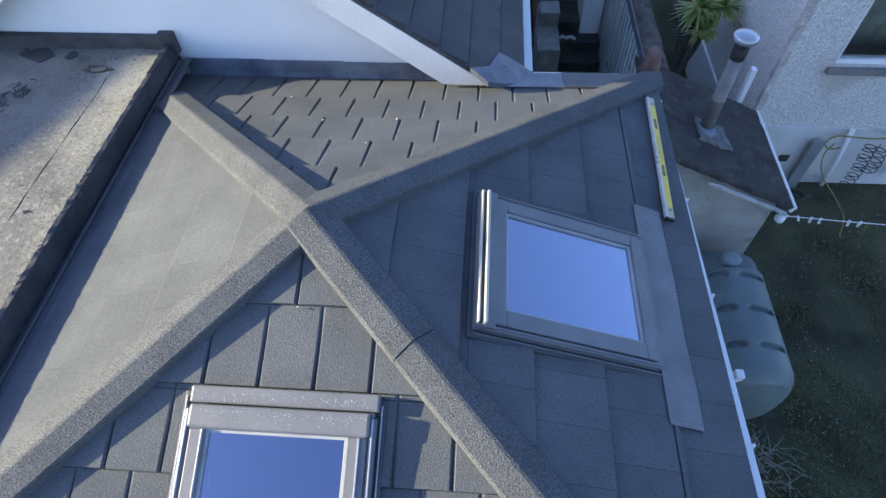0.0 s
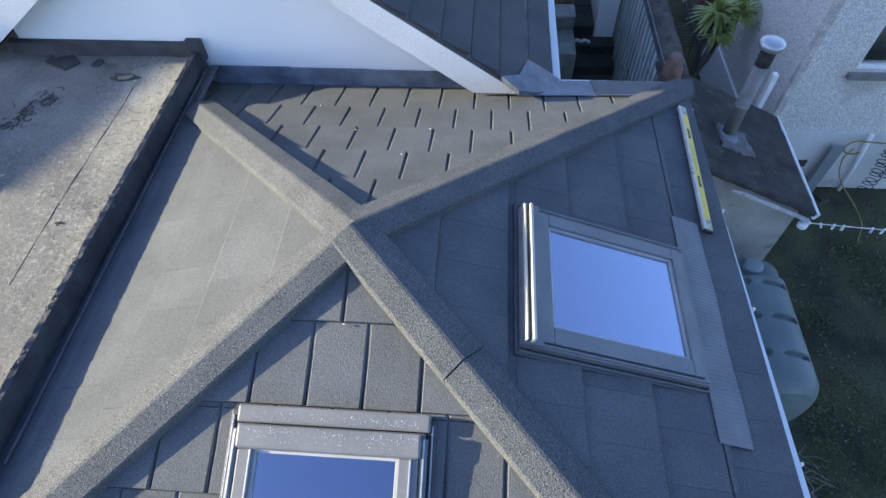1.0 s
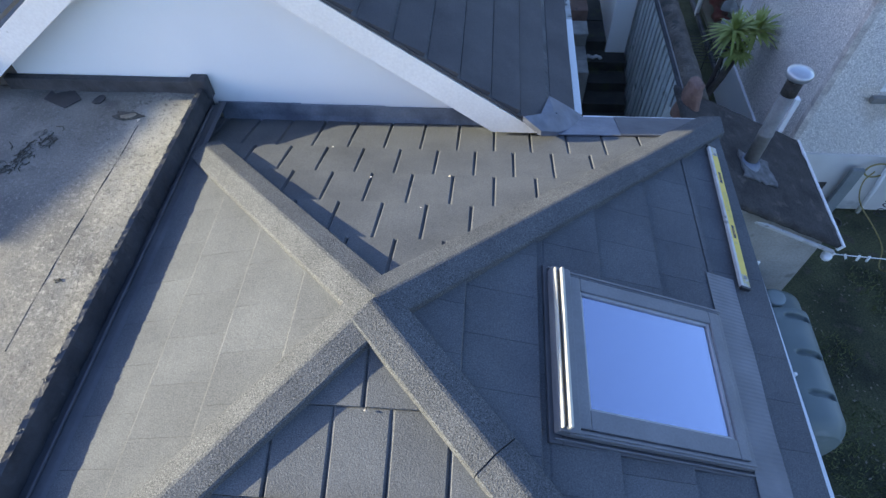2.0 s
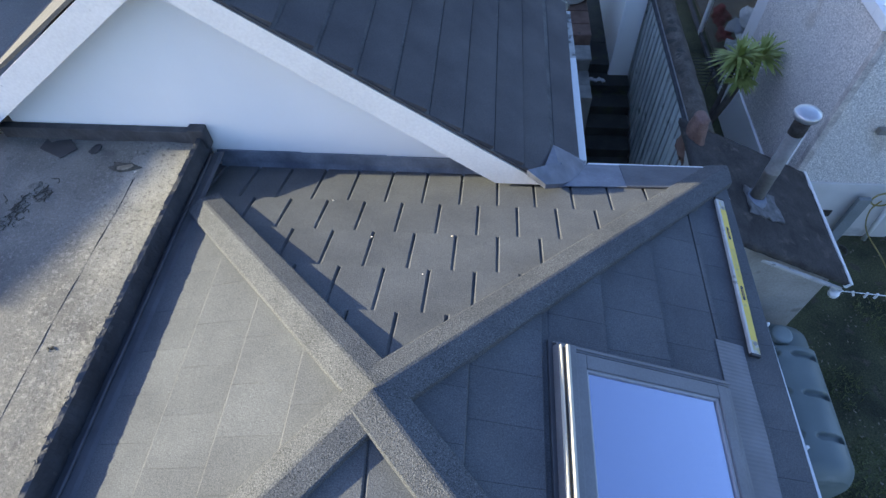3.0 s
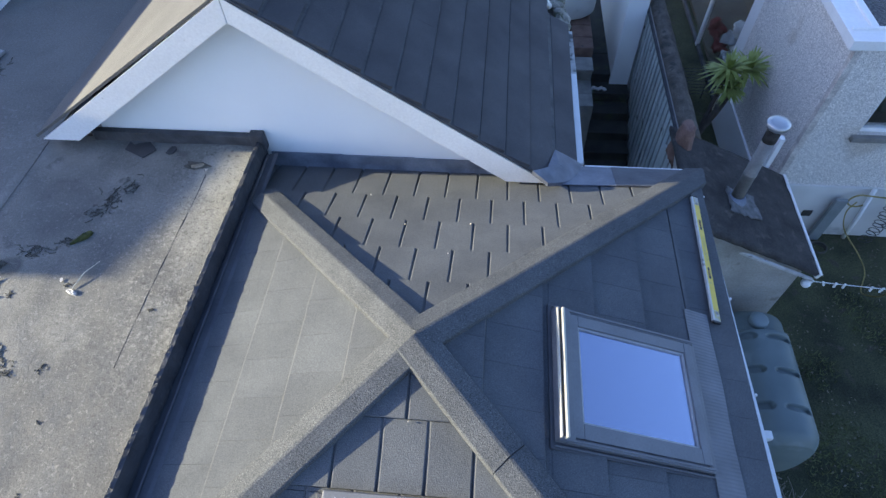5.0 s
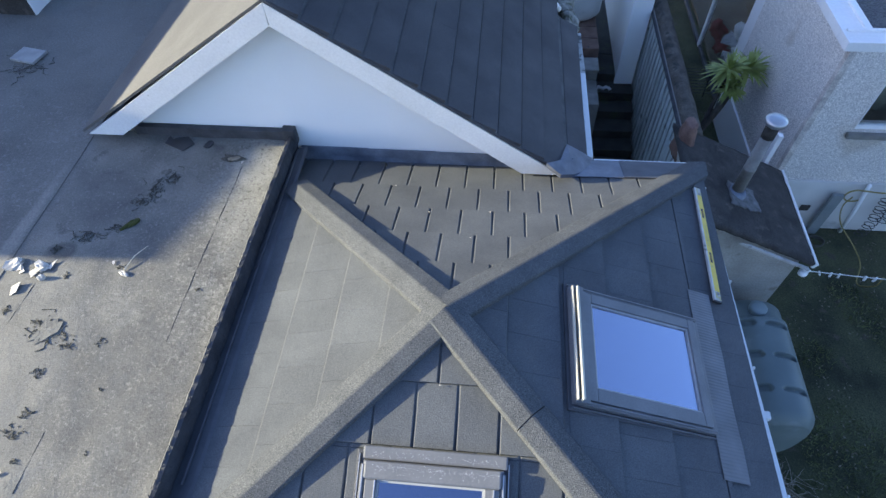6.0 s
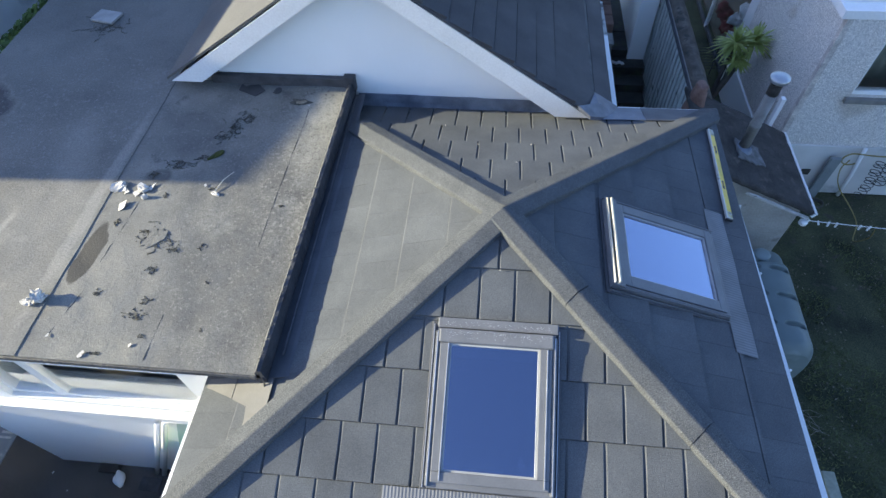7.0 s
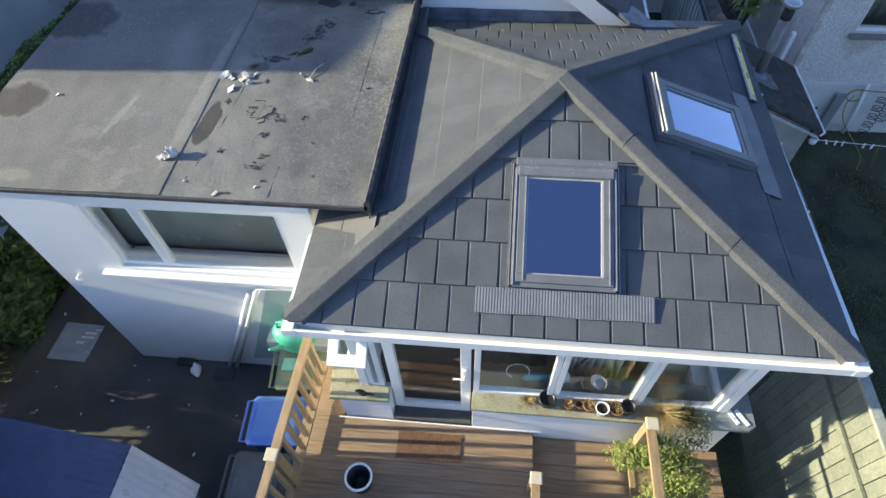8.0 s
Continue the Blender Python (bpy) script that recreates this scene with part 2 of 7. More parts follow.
def add_box(bm, x0, x1, y0, y1, z0, z1, bevel=0.0, m=None):
    """A box between two corners, its edges rounded, put through the matrix m."""
    r = bmesh.ops.create_cube(bm, size=1.0)
    vs = r["verts"]
    bmesh.ops.transform(bm, matrix=Matrix.LocRotScale(((x0 + x1) / 2, (y0 + y1) / 2, (z0 + z1) / 2), None, (x1 - x0, y1 - y0, z1 - z0)), verts=vs)
    if bevel:
        es = list({e for v in vs for e in v.link_edges})
        vs = list({v for f in bmesh.ops.bevel(bm, geom=es, offset=bevel, segments=2, affect="EDGES", profile=0.6)["faces"] for v in f.verts} | {v for v in vs if v.is_valid})
    if m:
        bmesh.ops.transform(bm, matrix=m, verts=vs)
    return vs


def box(x0, x1, y0, y1, z0, z1, bevel=0.0, m=None):
    bm = bmesh.new()
    add_box(bm, x0, x1, y0, y1, z0, z1, bevel, m)
    return bm


def add_prism(bm, poly, thick, m=None, chamfer=0.0):
    """A flat polygon in x, y given thickness from z = 0 up to thick (or a list of heights, one a corner), its top edge chamfered."""
    n = len(poly)
    hs = thick if isinstance(thick, (list, tuple)) else [thick] * n
    cx, cy = sum(p[0] for p in poly) / n, sum(p[1] for p in poly) / n
    rings = [[bm.verts.new((p[0], p[1], 0)) for p in poly]]
    if chamfer:
        rings.append([bm.verts.new((p[0], p[1], h - chamfer)) for p, h in zip(poly, hs)])
        top = []
        for (px, py), h in zip(poly, hs):
            d = math.hypot(px - cx, py - cy) or 1
            k = max(0.0, 1 - 1.4 * chamfer / d)
            top.append(bm.verts.new((cx + (px - cx) * k, cy + (py - cy) * k, h)))
        rings.append(top)
    else:
        rings.append([bm.verts.new((p[0], p[1], h)) for p, h in zip(poly, hs)])
    for a, b in zip(rings, rings[1:]):
        for i in range(n):
            j = (i + 1) % n
            bm.faces.new((a[i], a[j], b[j], b[i]))
    bm.faces.new(rings[-1])
    bm.faces.new(list(reversed(rings[0])))
    if m:
        bmesh.ops.transform(bm, matrix=m, verts=[v for r in rings for v in r])


def add_tube(bm, pts, radius, sides=10, caps=True):
    """A round bar along a line of points; radius may be a list."""
    pts = [Vector(p) for p in pts]
    rs = radius if isinstance(radius, (list, tuple)) else [radius] * len(pts)
    rings = []
    for i, p in enumerate(pts):
        d = (pts[min(i + 1, len(pts) - 1)] - pts[max(i - 1, 0)]).normalized()
        a = d.orthogonal().normalized() if i == 0 else (a - d * a.dot(d)).normalized()
        b = d.cross(a)
        rings.append([bm.verts.new(p + (a * math.cos(k * 2 * math.pi / sides) + b * math.sin(k * 2 * math.pi / sides)) * rs[i]) for k in range(sides)])
    for r, q in zip(rings, rings[1:]):
        for k in range(sides):
            bm.faces.new((r[k], r[(k + 1) % sides], q[(k + 1) % sides], q[k]))
    if caps:
        bm.faces.new(list(reversed(rings[0])))
        bm.faces.new(rings[-1])


def tube(pts, radius, sides=10):
    bm = bmesh.new()
    add_tube(bm, pts, radius, sides)
    return bm


def add_lathe(bm, profile, at=(0, 0, 0), sides=24, squash=(1, 1)):
    """A turned shape: profile of (radius, height) about a vertical axis."""
    rings = [[bm.verts.new((at[0] + r * squash[0] * math.cos(k * 2 * math.pi / sides), at[1] + r * squash[1] * math.sin(k * 2 * math.pi / sides), at[2] + h)) for k in range(sides)] for r, h in profile]
    for r, q in zip(rings, rings[1:]):
        for k in range(sides):
            bm.faces.new((r[k], r[(k + 1) % sides], q[(k + 1) % sides], q[k]))
    if profile[0][0] > 0.01 and profile[-1][0] > 0.01:
        for k in range(sides):
            bm.faces.new((rings[-1][k], rings[-1][(k + 1) % sides], rings[0][(k + 1) % sides], rings[0][k]))
    else:
        bm.faces.new(list(reversed(rings[0])))
        bm.faces.new(rings[-1])


def lathe(profile, at=(0, 0, 0), sides=24, squash=(1, 1)):
    bm = bmesh.new()
    add_lathe(bm, profile, at, sides, squash)
    return bm


def clip(poly, a, b, c):
    """The part of a polygon where a * x + b * y <= c."""
    out = []
    for i, p in enumerate(poly):
        q = poly[(i + 1) % len(poly)]
        sp, sq = a * p[0] + b * p[1] - c, a * q[0] + b * q[1] - c
        if sp <= 0:
            out.append(p)
        if (sp < 0 < sq) or (sq < 0 < sp):
            k = sp / (sp - sq)
            out.append((p[0] + (q[0] - p[0]) * k, p[1] + (q[1] - p[1]) * k))
    return out


def area(poly):
    return abs(sum(p[0] * q[1] - q[0] * p[1] for p, q in zip(poly, poly[1:] + poly[:1]))) / 2


def wall_with_opening(axis, a0, a1, z0, z1, o, at):
    """One wall 0.25 m thick with an opening (from, to, bottom, top) through it."""
    bm = bmesh.new()
    out = [(a0, z0), (a1, z0), (a1, z1), (a0, z1)]
    inn = [(o[0], o[2]), (o[1], o[2]), (o[1], o[3]), (o[0], o[3])]
    co = (lambda a, d, z: (a, at + d, z)) if axis == "x" else (lambda a, d, z: (at + d, a, z))
    rings = [[bm.verts.new(co(a, d, z)) for a, z in ring] for d in (0, 0.25) for ring in (out, inn)]
    for k in range(4):
        j = (k + 1) % 4
        for p, q in ((0, 1), (2, 3), (0, 2), (1, 3)):
            bm.faces.new((rings[p][k], rings[p][j], rings[q][j], rings[q][k]))
    bmesh.ops.recalc_face_normals(bm, faces=bm.faces)
    return bm


# ---- ground ----
def sheet(name, x0, x1, y0, y1, nx, ny, rough_z, z, mat, label, category, kind="structure"):
    bm = bmesh.new()
    vs = [[bm.verts.new((x0 + (x1 - x0) * i / nx, y0 + (y1 - y0) * j / ny,
                         z + rough_z * noise.noise((x0 + (x1 - x0) * i / nx, y0 + (y1 - y0) * j / ny, 0))))
           for i in range(nx + 1)] for j in range(ny + 1)]
    for j in range(ny):
        for i in range(nx):
            bm.faces.new((vs[j][i], vs[j][i + 1], vs[j + 1][i + 1], vs[j + 1][i]))
    return tagged(mesh_ob(name, bm, mat, smooth=True), label, category, kind=kind)


GROUND = -1.2
bm = bmesh.new()
span = [-3000, -300, -60, -20, -12, -8, -6, -4, -2, 0, 2, 3, 4, 5, 6, 8, 12, 20, 60, 300, 3000]
gv = [[bm.verts.new((x, y, GROUND - 0.03 + 0.02 * noise.noise((x, y, 3)))) for x in span] for y in span]
for j in range(len(span) - 1):
    for i in range(len(span) - 1):
        bm.faces.new((gv[j][i], gv[j][i + 1], gv[j + 1][i + 1], gv[j + 1][i]))
tagged(mesh_ob("ground", bm, LAWN, smooth=True), "dark damp lawn and bare soil", "ground", kind="structure")
sheet("driveway", -7.6, -2.2, -9, 4.5, 60, 120, 0.006, GROUND, ASPHALT, "dark damp tarmac drive with pale worn specks", "driveway")

# ---- conservatory: a low pyramid roof, tiled on four slopes ----
AX, AY, AZ, S = -0.32, 2.12, 3.12, 0.364
SLOPES = {"south": ((0, -1), (1, 0)), "east": ((1, 0), (0, 1)), "north": ((0, 1), (-1, 0)), "west": ((-1, 0), (0, -1))}


def slope_matrix(face):
    """From (along the eave, plan run from the apex, height off the slope) to the world."""
    d, e = SLOPES[face]
    n = Vector((d[0] * S, d[1] * S, 1)).normalized()
    return Matrix(((e[0], d[0], n.x, AX), (e[1], d[1], n.y, AY), (0, -S, n.z, AZ), (0, 0, 0, 1)))


conservatory = thing("conservatory", "white-framed conservatory with a grey tiled pyramid roof beside the bungalow", "conservatory")
OPENING = {"south": (-0.385, 0.38, 0.80, 1.80), "east": (-0.42, 0.39, 0.78, 1.735)}
LAST = {"south": 2.16, "east": 2.125, "north": 1.89, "west": 2.16}
HALF = {"south": (-0.020, 0.103), "east": (0.09, -0.035), "north": (0.122, -0.004), "west": (0.03, 0.155)}
WIDTH = {"south": 0.2488, "east": 0.252, "north": 0.2507, "west": 0.2525}
PITCH_V = 0.3505


def pieces_outside(poly, hole):
    """A polygon less a rectangle, as convex pieces."""
    if not hole:
        return [poly]
    u0, u1, v0, v1 = hole
    out, rest = [], poly
    for a, b, c in ((0, 1, v0), (0, -1, -v1), (1, 0, u0), (-1, 0, -u1)):
        out.append(clip(rest, a, b, c))
        rest = clip(rest, -a, -b, -c)
        if len(rest) < 3:
            break
    return [p for p in out if len(p) >= 3 and area(p) > 2e-4]


slope_panel = {}
for face in SLOPES:
    m = slope_matrix(face)
    bm = bmesh.new()
    for poly in pieces_outside([(0, 0), (LAST[face], LAST[face]), (-LAST[face], LAST[face])], OPENING.get(face)):
        add_prism(bm, poly, 0.1, m @ Matrix.Translation((0, 0, -0.1)))
    bmesh.ops.recalc_face_normals(bm, faces=bm.faces)
    slope_panel[face] = part("roof_slope", bm, TILE, conservatory, face + " roof slope of overlapping stone-coated tiles")

# hip caps
for ex, ey, lengths in ((1, -1, (0, 0.55, 1.35, 2.185)), (-1, -1, (0, 2.185)), (1, 1, (0, 1.3, 2.17)), (-1, 1, (0, 1.44))):
    q = Vector((-ey, ex, 0)).normalized()
    aside = -0.026 if (ex, ey) == (1, -1) else 0.0
    for k, (s0, s1) in enumerate(zip(lengths, lengths[1:])):
        bm = bmesh.new()
        lift = 0.004 * (len(lengths) - k)
        sec = [(-0.112, -0.035), (-0.113, 0.022), (-0.106, 0.031), (-0.008, 0.064), (0.008, 0.064), (0.106, 0.031), (0.113, 0.022), (0.112, -0.035)]
        rings = []
        for end, s_ in enumerate((s0 + (0.003 if k else 0), s1)):
            mitre = 0.707 if end and s1 > 2 else 0.0
            rings.append([bm.verts.new(Vector((AX + ex * (s_ - mitre * abs(l)), AY + ey * (s_ - mitre * abs(l)), AZ - S * (s_ - mitre * abs(l)) + lift + h)) + q * (l + aside)) for l, h in sec])
        for i in range(len(sec)):
            j = (i + 1) % len(sec)
            bm.faces.new((rings[0][i], rings[0][j], rings[1][j], rings[1][i]))
        bm.faces.new(rings[0])
        bm.faces.new(rings[1])
        bmesh.ops.recalc_face_normals(bm, faces=bm.faces)
        part("hip_cap", bm, CAP, conservatory, "angular stone-coated hip cap")

# gutters and fascias
def gutter_profile(bm, p0, p1, out, width=0.085, depth=0.09, wall=0.006, lip=0.014):
    """An open square gutter between two points of its outer top edge; out: the way it faces."""
    o = Vector((*out, 0))
    sec = [(0, 0), (0, -depth), (-width, -depth), (-width, 0), (-width + wall, 0), (-width + wall, -depth + wall), (-wall, -depth + wall), (-wall, -0.006), (-lip, -0.006), (-lip, 0)]
    rings = [[bm.verts.new(Vector(p) + o * a + Vector((0, 0, b))) for a, b in sec] for p in (p0, p1)]
    for i in range(len(sec)):
        j = (i + 1) % len(sec)
        bm.faces.new((rings[0][i], rings[0][j], rings[1][j], rings[1][i]))
    bm.faces.new(rings[0])
    bm.faces.new(rings[1])
    bmesh.ops.recalc_face_normals(bm, faces=bm.faces)


for p0, p1, out in (((-2.525, -0.115, 2.315), (1.905, -0.115, 2.315), (0, -1)), ((1.895, -0.115, 2.315), (1.823, 4.26, 2.315), (1, 0)), ((-2.525, 0.85, 2.315), (-2.525, -0.115, 2.315), (-1, 0))):
    bm = bmesh.new()
    gutter_profile(bm, p0, p1, out, 0.085, lip={1: 0.05, 0: 0.02, -1: 0.066}[out[0]])
    g = part("gutter", bm, UPVC, conservatory, "white square plastic gutter")
    a, b = Vector(p0), Vector(p1)
    for f in () if out == (0, -1) else (0.35, 0.55, 0.72, 0.95) if out == (1, 0) else ():
        c = a.lerp(b, f) + Vector((*out, 0)) * 0.003
        h = 0.006 if out == (0, -1) else 0.004
        part("union", box(c.x - h, c.x + 0.012, c.y - 0.012, c.y + h, c.z - 0.095, c.z + 0.008, 0.003), UPVC, g)
for b in ((-2.44, 1.799, -0.028, -0.005), (1.776, 1.798, -0.003, 4.2), (-2.438, -2.415, -0.003, 1.0)):
    part("fascia", box(*b, 2.17, 2.31, 0.002), UPVC, conservatory)
for b in ((-2.4, 1.79, 0.0, 0.24), (1.56, 1.775, 0.25, 4.1)):
    part("soffit", box(*b, 2.17, 2.185), UPVC, conservatory)
# square angles where the gutters turn
for x0, x1 in ((1.8, 1.8975), (-2.5275, -2.43)):
    part("gutter_angle", box(x0, x1, -0.1175, -0.02, 2.2225, 2.3175, 0.003), UPVC, conservatory, "white plastic gutter angle")

# walls, sills and frames below the roof
DECK_Z, SILL_Z = 0.0, 0.6
for x0, x1, y0 in ((-2.42, -1.88, 0.07), (-1.0, 1.6, 0.05)):
    part("dwarf_wall", box(x0, x1, y0, 0.27, GROUND, SILL_Z - 0.05, 0.006), RENDER, conservatory, "white rendered dwarf wall")
part("dwarf_wall", box(1.3, 1.6, 0.275, 4.0, GROUND, SILL_Z - 0.05, 0.006), RENDER, conservatory)
part("dwarf_wall", box(-2.42, -2.15, 0.275, 2.4, GROUND, SILL_Z - 0.05, 0.006), RENDER, conservatory)
SILL = material("mossy_sill_stone", (0.25, 0.24, 0.15), (0.38, 0.36, 0.25), 4.0, 0.85, 0.004, 40, spots=(0.2, 0.22, 0.1), spot_scale=6, spot_size=0.58, fine=0.15, fine_scale=50)
SILL_GREY = material("grey_sill_slab", (0.16, 0.19, 0.19), (0.24, 0.27, 0.27), 3.0, 0.6, fine=0.1, fine_scale=40)
bm = bmesh.new()
add_prism(bm, [(-2.5, 0.03), (-1.865, 0.04), (-1.88, 0.186), (-2.195, 0.186), (-2.195, 0.45), (-2.53, 0.45)], 0.05, Matrix.Translation((0, 0, SILL_Z - 0.05)), 0.008)
part("sill", bm, SILL, conservatory, "stone sill green with moss")
part("sill", box(-1.01, 1.2, 0.02, 0.24, SILL_Z - 0.05, SILL_Z, 0.008), SILL, conservatory, "stone sill green with moss")
bm = bmesh.new()
add_prism(bm, [(1.203, 0.02), (1.74, 0.02), (1.81, 0.07), (1.81, 3.9), (1.5, 3.9), (1.5, 0.24), (1.203, 0.24)], 0.05, Matrix.Translation((0, 0, SILL_Z - 0.05)), 0.006)
part("sill", bm, SILL_GREY, conservatory, "grey slab at the corner of the sill")


def glazed(parent, name, x0, x1, z0, z1, at, turn=0, bar=0.06, deep=0.07, label="", room=True):
    """A framed pane across x0..x1, standing at `at` and turned about z."""
    m = Matrix.Translation(at) @ Matrix.Rotation(radians(turn), 4, "Z")
    bm = bmesh.new()
    for b in ((x0, x1, z0, z0 + bar), (x0, x1, z1 - bar, z1), (x0, x0 + bar, z0 + bar, z1 - bar), (x1 - bar, x1, z0 + bar, z1 - bar)):
        add_box(bm, b[0], b[1], 0, deep, b[2], b[3], 0.006, m)
    w = part(name, bm, UPVC, parent, label)
    pane = part("pane", box(x0 + bar - 0.005, x1 - bar + 0.005, deep * 0.45, deep * 0.45 + 0.006, z0 + bar - 0.005, z1 - bar + 0.005, 0, m), GLASS, w)
    pane.visible_shadow = False
    return w


TOP = 2.17
glazed(conservatory, "window", -2.1, -1.93, SILL_Z, TOP, (0, 0.2, 0), label="narrow white-framed window")
for x0, x1 in ((-1.0, -0.19), (-0.187, 0.64), (0.643, 1.452)):
    glazed(conservatory, "window", x0, x1, SILL_Z, TOP, (0, 0.2, 0), label="white-framed window")
for y0, y1 in ((0.0, 1.2), (1.203, 2.4), (2.403, 3.7)):
    glazed(conservatory, "window", y0, y1, SILL_Z, TOP, (1.52, 0.275, 0), 90)
part("corner_post", box(1.455, 1.55, 0.19, 0.272, SILL_Z, TOP, 0.006), UPVC, conservatory)
part("corner_post", box(-2.19, -2.103, 0.19, 0.272, SILL_Z, TOP, 0.006), UPVC, conservatory)
part("side_panel", box(-2.19, -2.13, 0.275, 1.1, SILL_Z - 0.05, TOP, 0.004), UPVC, conservatory, "white side panel")
door = glazed(conservatory, "door", -1.86, -1.03, DECK_Z + 0.06, TOP, (0, 0.2, 0), bar=0.1, label="white glazed door, closed")
bm = box(-1.11, -1.07, 0.165, 0.198, 0.95, 1.17, 0.006)
add_tube(bm, [(-1.09, 0.17, 1.07), (-1.09, 0.13, 1.07), (-1.2, 0.13, 1.07)], 0.011)
part("handle", bm, UPVC, door, "white lever handle")
part("door_step", box(-1.87, -1.02, 0.06, 0.2, DECK_Z, DECK_Z + 0.06, 0.004), material("dark_step", (0.05, 0.05, 0.05), (0.09, 0.09, 0.085), 5, 0.7), conservatory, "dark doorstep")
# small top light standing open
bm = bmesh.new()
m = Matrix.Translation((0, 0.19, 2.14)) @ Matrix.Rotation(radians(-58), 4, "X")
for b in ((-2.21, -1.88, -0.45, -0.35), (-2.21, -1.88, -0.1, 0.0), (-2.21, -2.12, -0.35, -0.1), (-1.97, -1.88, -0.35, -0.1)):
    add_box(bm, b[0], b[1], -0.045, 0, b[2], b[3], 0.005, m)
vent = part("window", bm, UPVC, conservatory, "small white top light standing open")
part("pane", box(-2.13, -1.96, -0.026, -0.02, -0.36, -0.09, 0, m), GLASS, vent).visible_shadow = False
# inside
part("floor", box(-2.15, 1.48, 0.28, 4.0, -0.1, DECK_Z, 0), material("laminate_floor", (0.2, 0.13, 0.08), (0.3, 0.2, 0.12), 3, 0.5, stretch=(1, 10, 1)), conservatory)
part("inner_wall", box(-2.2, 1.5, 3.9, 4.0, DECK_Z, 2.2), CREAM, conservatory)
part("inner_wall", box(-2.25, -2.15, 2.4, 3.9, DECK_Z, 2.2), CREAM, conservatory)

part("deck_trim", box(-2.5, -0.24, 0.035, 0.05, DECK_Z, DECK_Z + 0.016, 0.003), UPVC, conservatory, "white strip along the edge of the deck")
CURTAIN = material("pale_curtain_cloth", (0.68, 0.66, 0.58), (0.8, 0.78, 0.7), 6, 0.9)


def hanging(x0, x1, y, z0, z1, fold=0.03, thick=0.004, wave=1.3):
    """A cloth hanging in folds across x0..x1, with a little thickness."""
    bm = bmesh.new()
    n = int((x1 - x0) / 0.02)
    at = lambda k, z, d: (x0 + 0.02 * k, y + d + fold * math.sin(k * wave + 0.3 * (z > 1)) + 0.4 * fold * math.sin(k * 0.37), z)
    vs = [[bm.verts.new(at(k, z, d)) for z, d in ((z0, 0), (z1, 0), (z1, thick), (z0, thick))] for k in range(n + 1)]
    for a, b in zip(vs, vs[1:]):
        for i in range(4):
            bm.faces.new((a[i], b[i], b[(i + 1) % 4], a[(i + 1) % 4]))
    bm.faces.new(vs[0])
    bm.faces.new(vs[-1])
    bmesh.ops.recalc_face_normals(bm, faces=bm.faces)
    return bm


tagged(mesh_ob("curtain", hanging(-0.12, 0.56, 0.62, 0.25, 2.1), CURTAIN, smooth=True), "pale hanging curtain inside the conservatory", "curtain")
tagged(mesh_ob("net_curtain", hanging(-1.0, -0.2, 0.72, 0.25, 2.1, 0.012, 0.003, 0.9), NET, smooth=True), "grey-green net curtain inside the conservatory", "curtain")
tagged(mesh_ob("net_curtain", hanging(-5.58, -2.9, 1.46, 1.12, 2.44, 0.006, 0.003, 0.35), material("dim_green_net", (0.24, 0.26, 0.225), (0.36, 0.385, 0.345), 2.2, 0.95, spots=(0.6, 0.61, 0.59), spot_scale=4, spot_size=0.64), smooth=True), "grey-green net curtain behind the extension window", "curtain")
tagged(mesh_ob("leaning_board", box(0.98, 1.28, 0.6, 0.63, 0.02, 1.3, 0.004, Matrix.Translation((0, 0.02, 0)) @ Matrix.Rotation(radians(-8), 4, "X")), PINE), "cream board leaning inside the conservatory", "board")
tagged(mesh_ob("pole", tube([(0.1, 0.55, 0.75), (0.55, 0.9, 1.15)], 0.012, 8), BLACK), "dark pole leaning inside the conservatory", "pole")
sofa = thing("sofa", "grey cushioned sofa inside the conservatory", "sofa")
SOFA = material("grey_sofa_cloth", (0.2, 0.2, 0.19), (0.3, 0.3, 0.28), 9, 0.95)
part("seat", box(-0.9, 0.9, 2.4, 3.1, 0.002, 0.42, 0.06), SOFA, sofa)
part("backrest", box(-0.9, 0.9, 3.1, 3.3, 0.002, 0.85, 0.06), SOFA, sofa)
for x in (-1.06, 0.92):
    part("armrest", box(x, x + 0.14, 2.4, 3.3, 0.002, 0.6, 0.05), SOFA, sofa)

# ---- bungalow wing with a white gable ----
RIDGE_X, RIDGE_Z, PITCH = -1.745, 4.075, 0.69
GABLE_Y = 4.12
wing = thing("bungalow_wing", "white rendered bungalow wing with a dark pitched roof and white bargeboards", "bungalow")
bm = bmesh.new()
m = Matrix.Translation((0, GABLE_Y, 0)) @ Matrix.Rotation(radians(90), 4, "X") @ Matrix.Translation((0, 0, -0.25))
add_prism(bm, [(-3.3, GROUND), (0.7, GROUND), (0.7, 2.3), (RIDGE_X, 3.92), (-3.3, 2.86)], 0.25, m)
part("gable_wall", bm, RENDER, wing, "smooth white gable wall")
part("wall", box(0.45, 0.7, GABLE_Y + 0.253, 6.42, GROUND, 2.25), RENDER, wing)
part("wall", box(-0.3, -0.05, 6.423, 13.0, GROUND, 2.7), RENDER, wing)
part("wall", box(-3.3, -3.05, GABLE_Y + 0.253, 13.0, GROUND, 2.7), RENDER, wing)


def barge(x0, z0, x1, z1, foot):
    """A bargeboard whose upper edge runs from the ridge to (x1, z1), cut level at its foot."""
    bm = bmesh.new()
    m = Matrix.Translation((0, 3.965, 0)) @ Matrix.Rotation(radians(90), 4, "X")
    add_prism(bm, [(x0, z0), (x1, z1), (foot, z1), (x0, 3.895)], 0.028, m, 0.003)
    bmesh.ops.recalc_face_normals(bm, faces=bm.faces)
    return bm


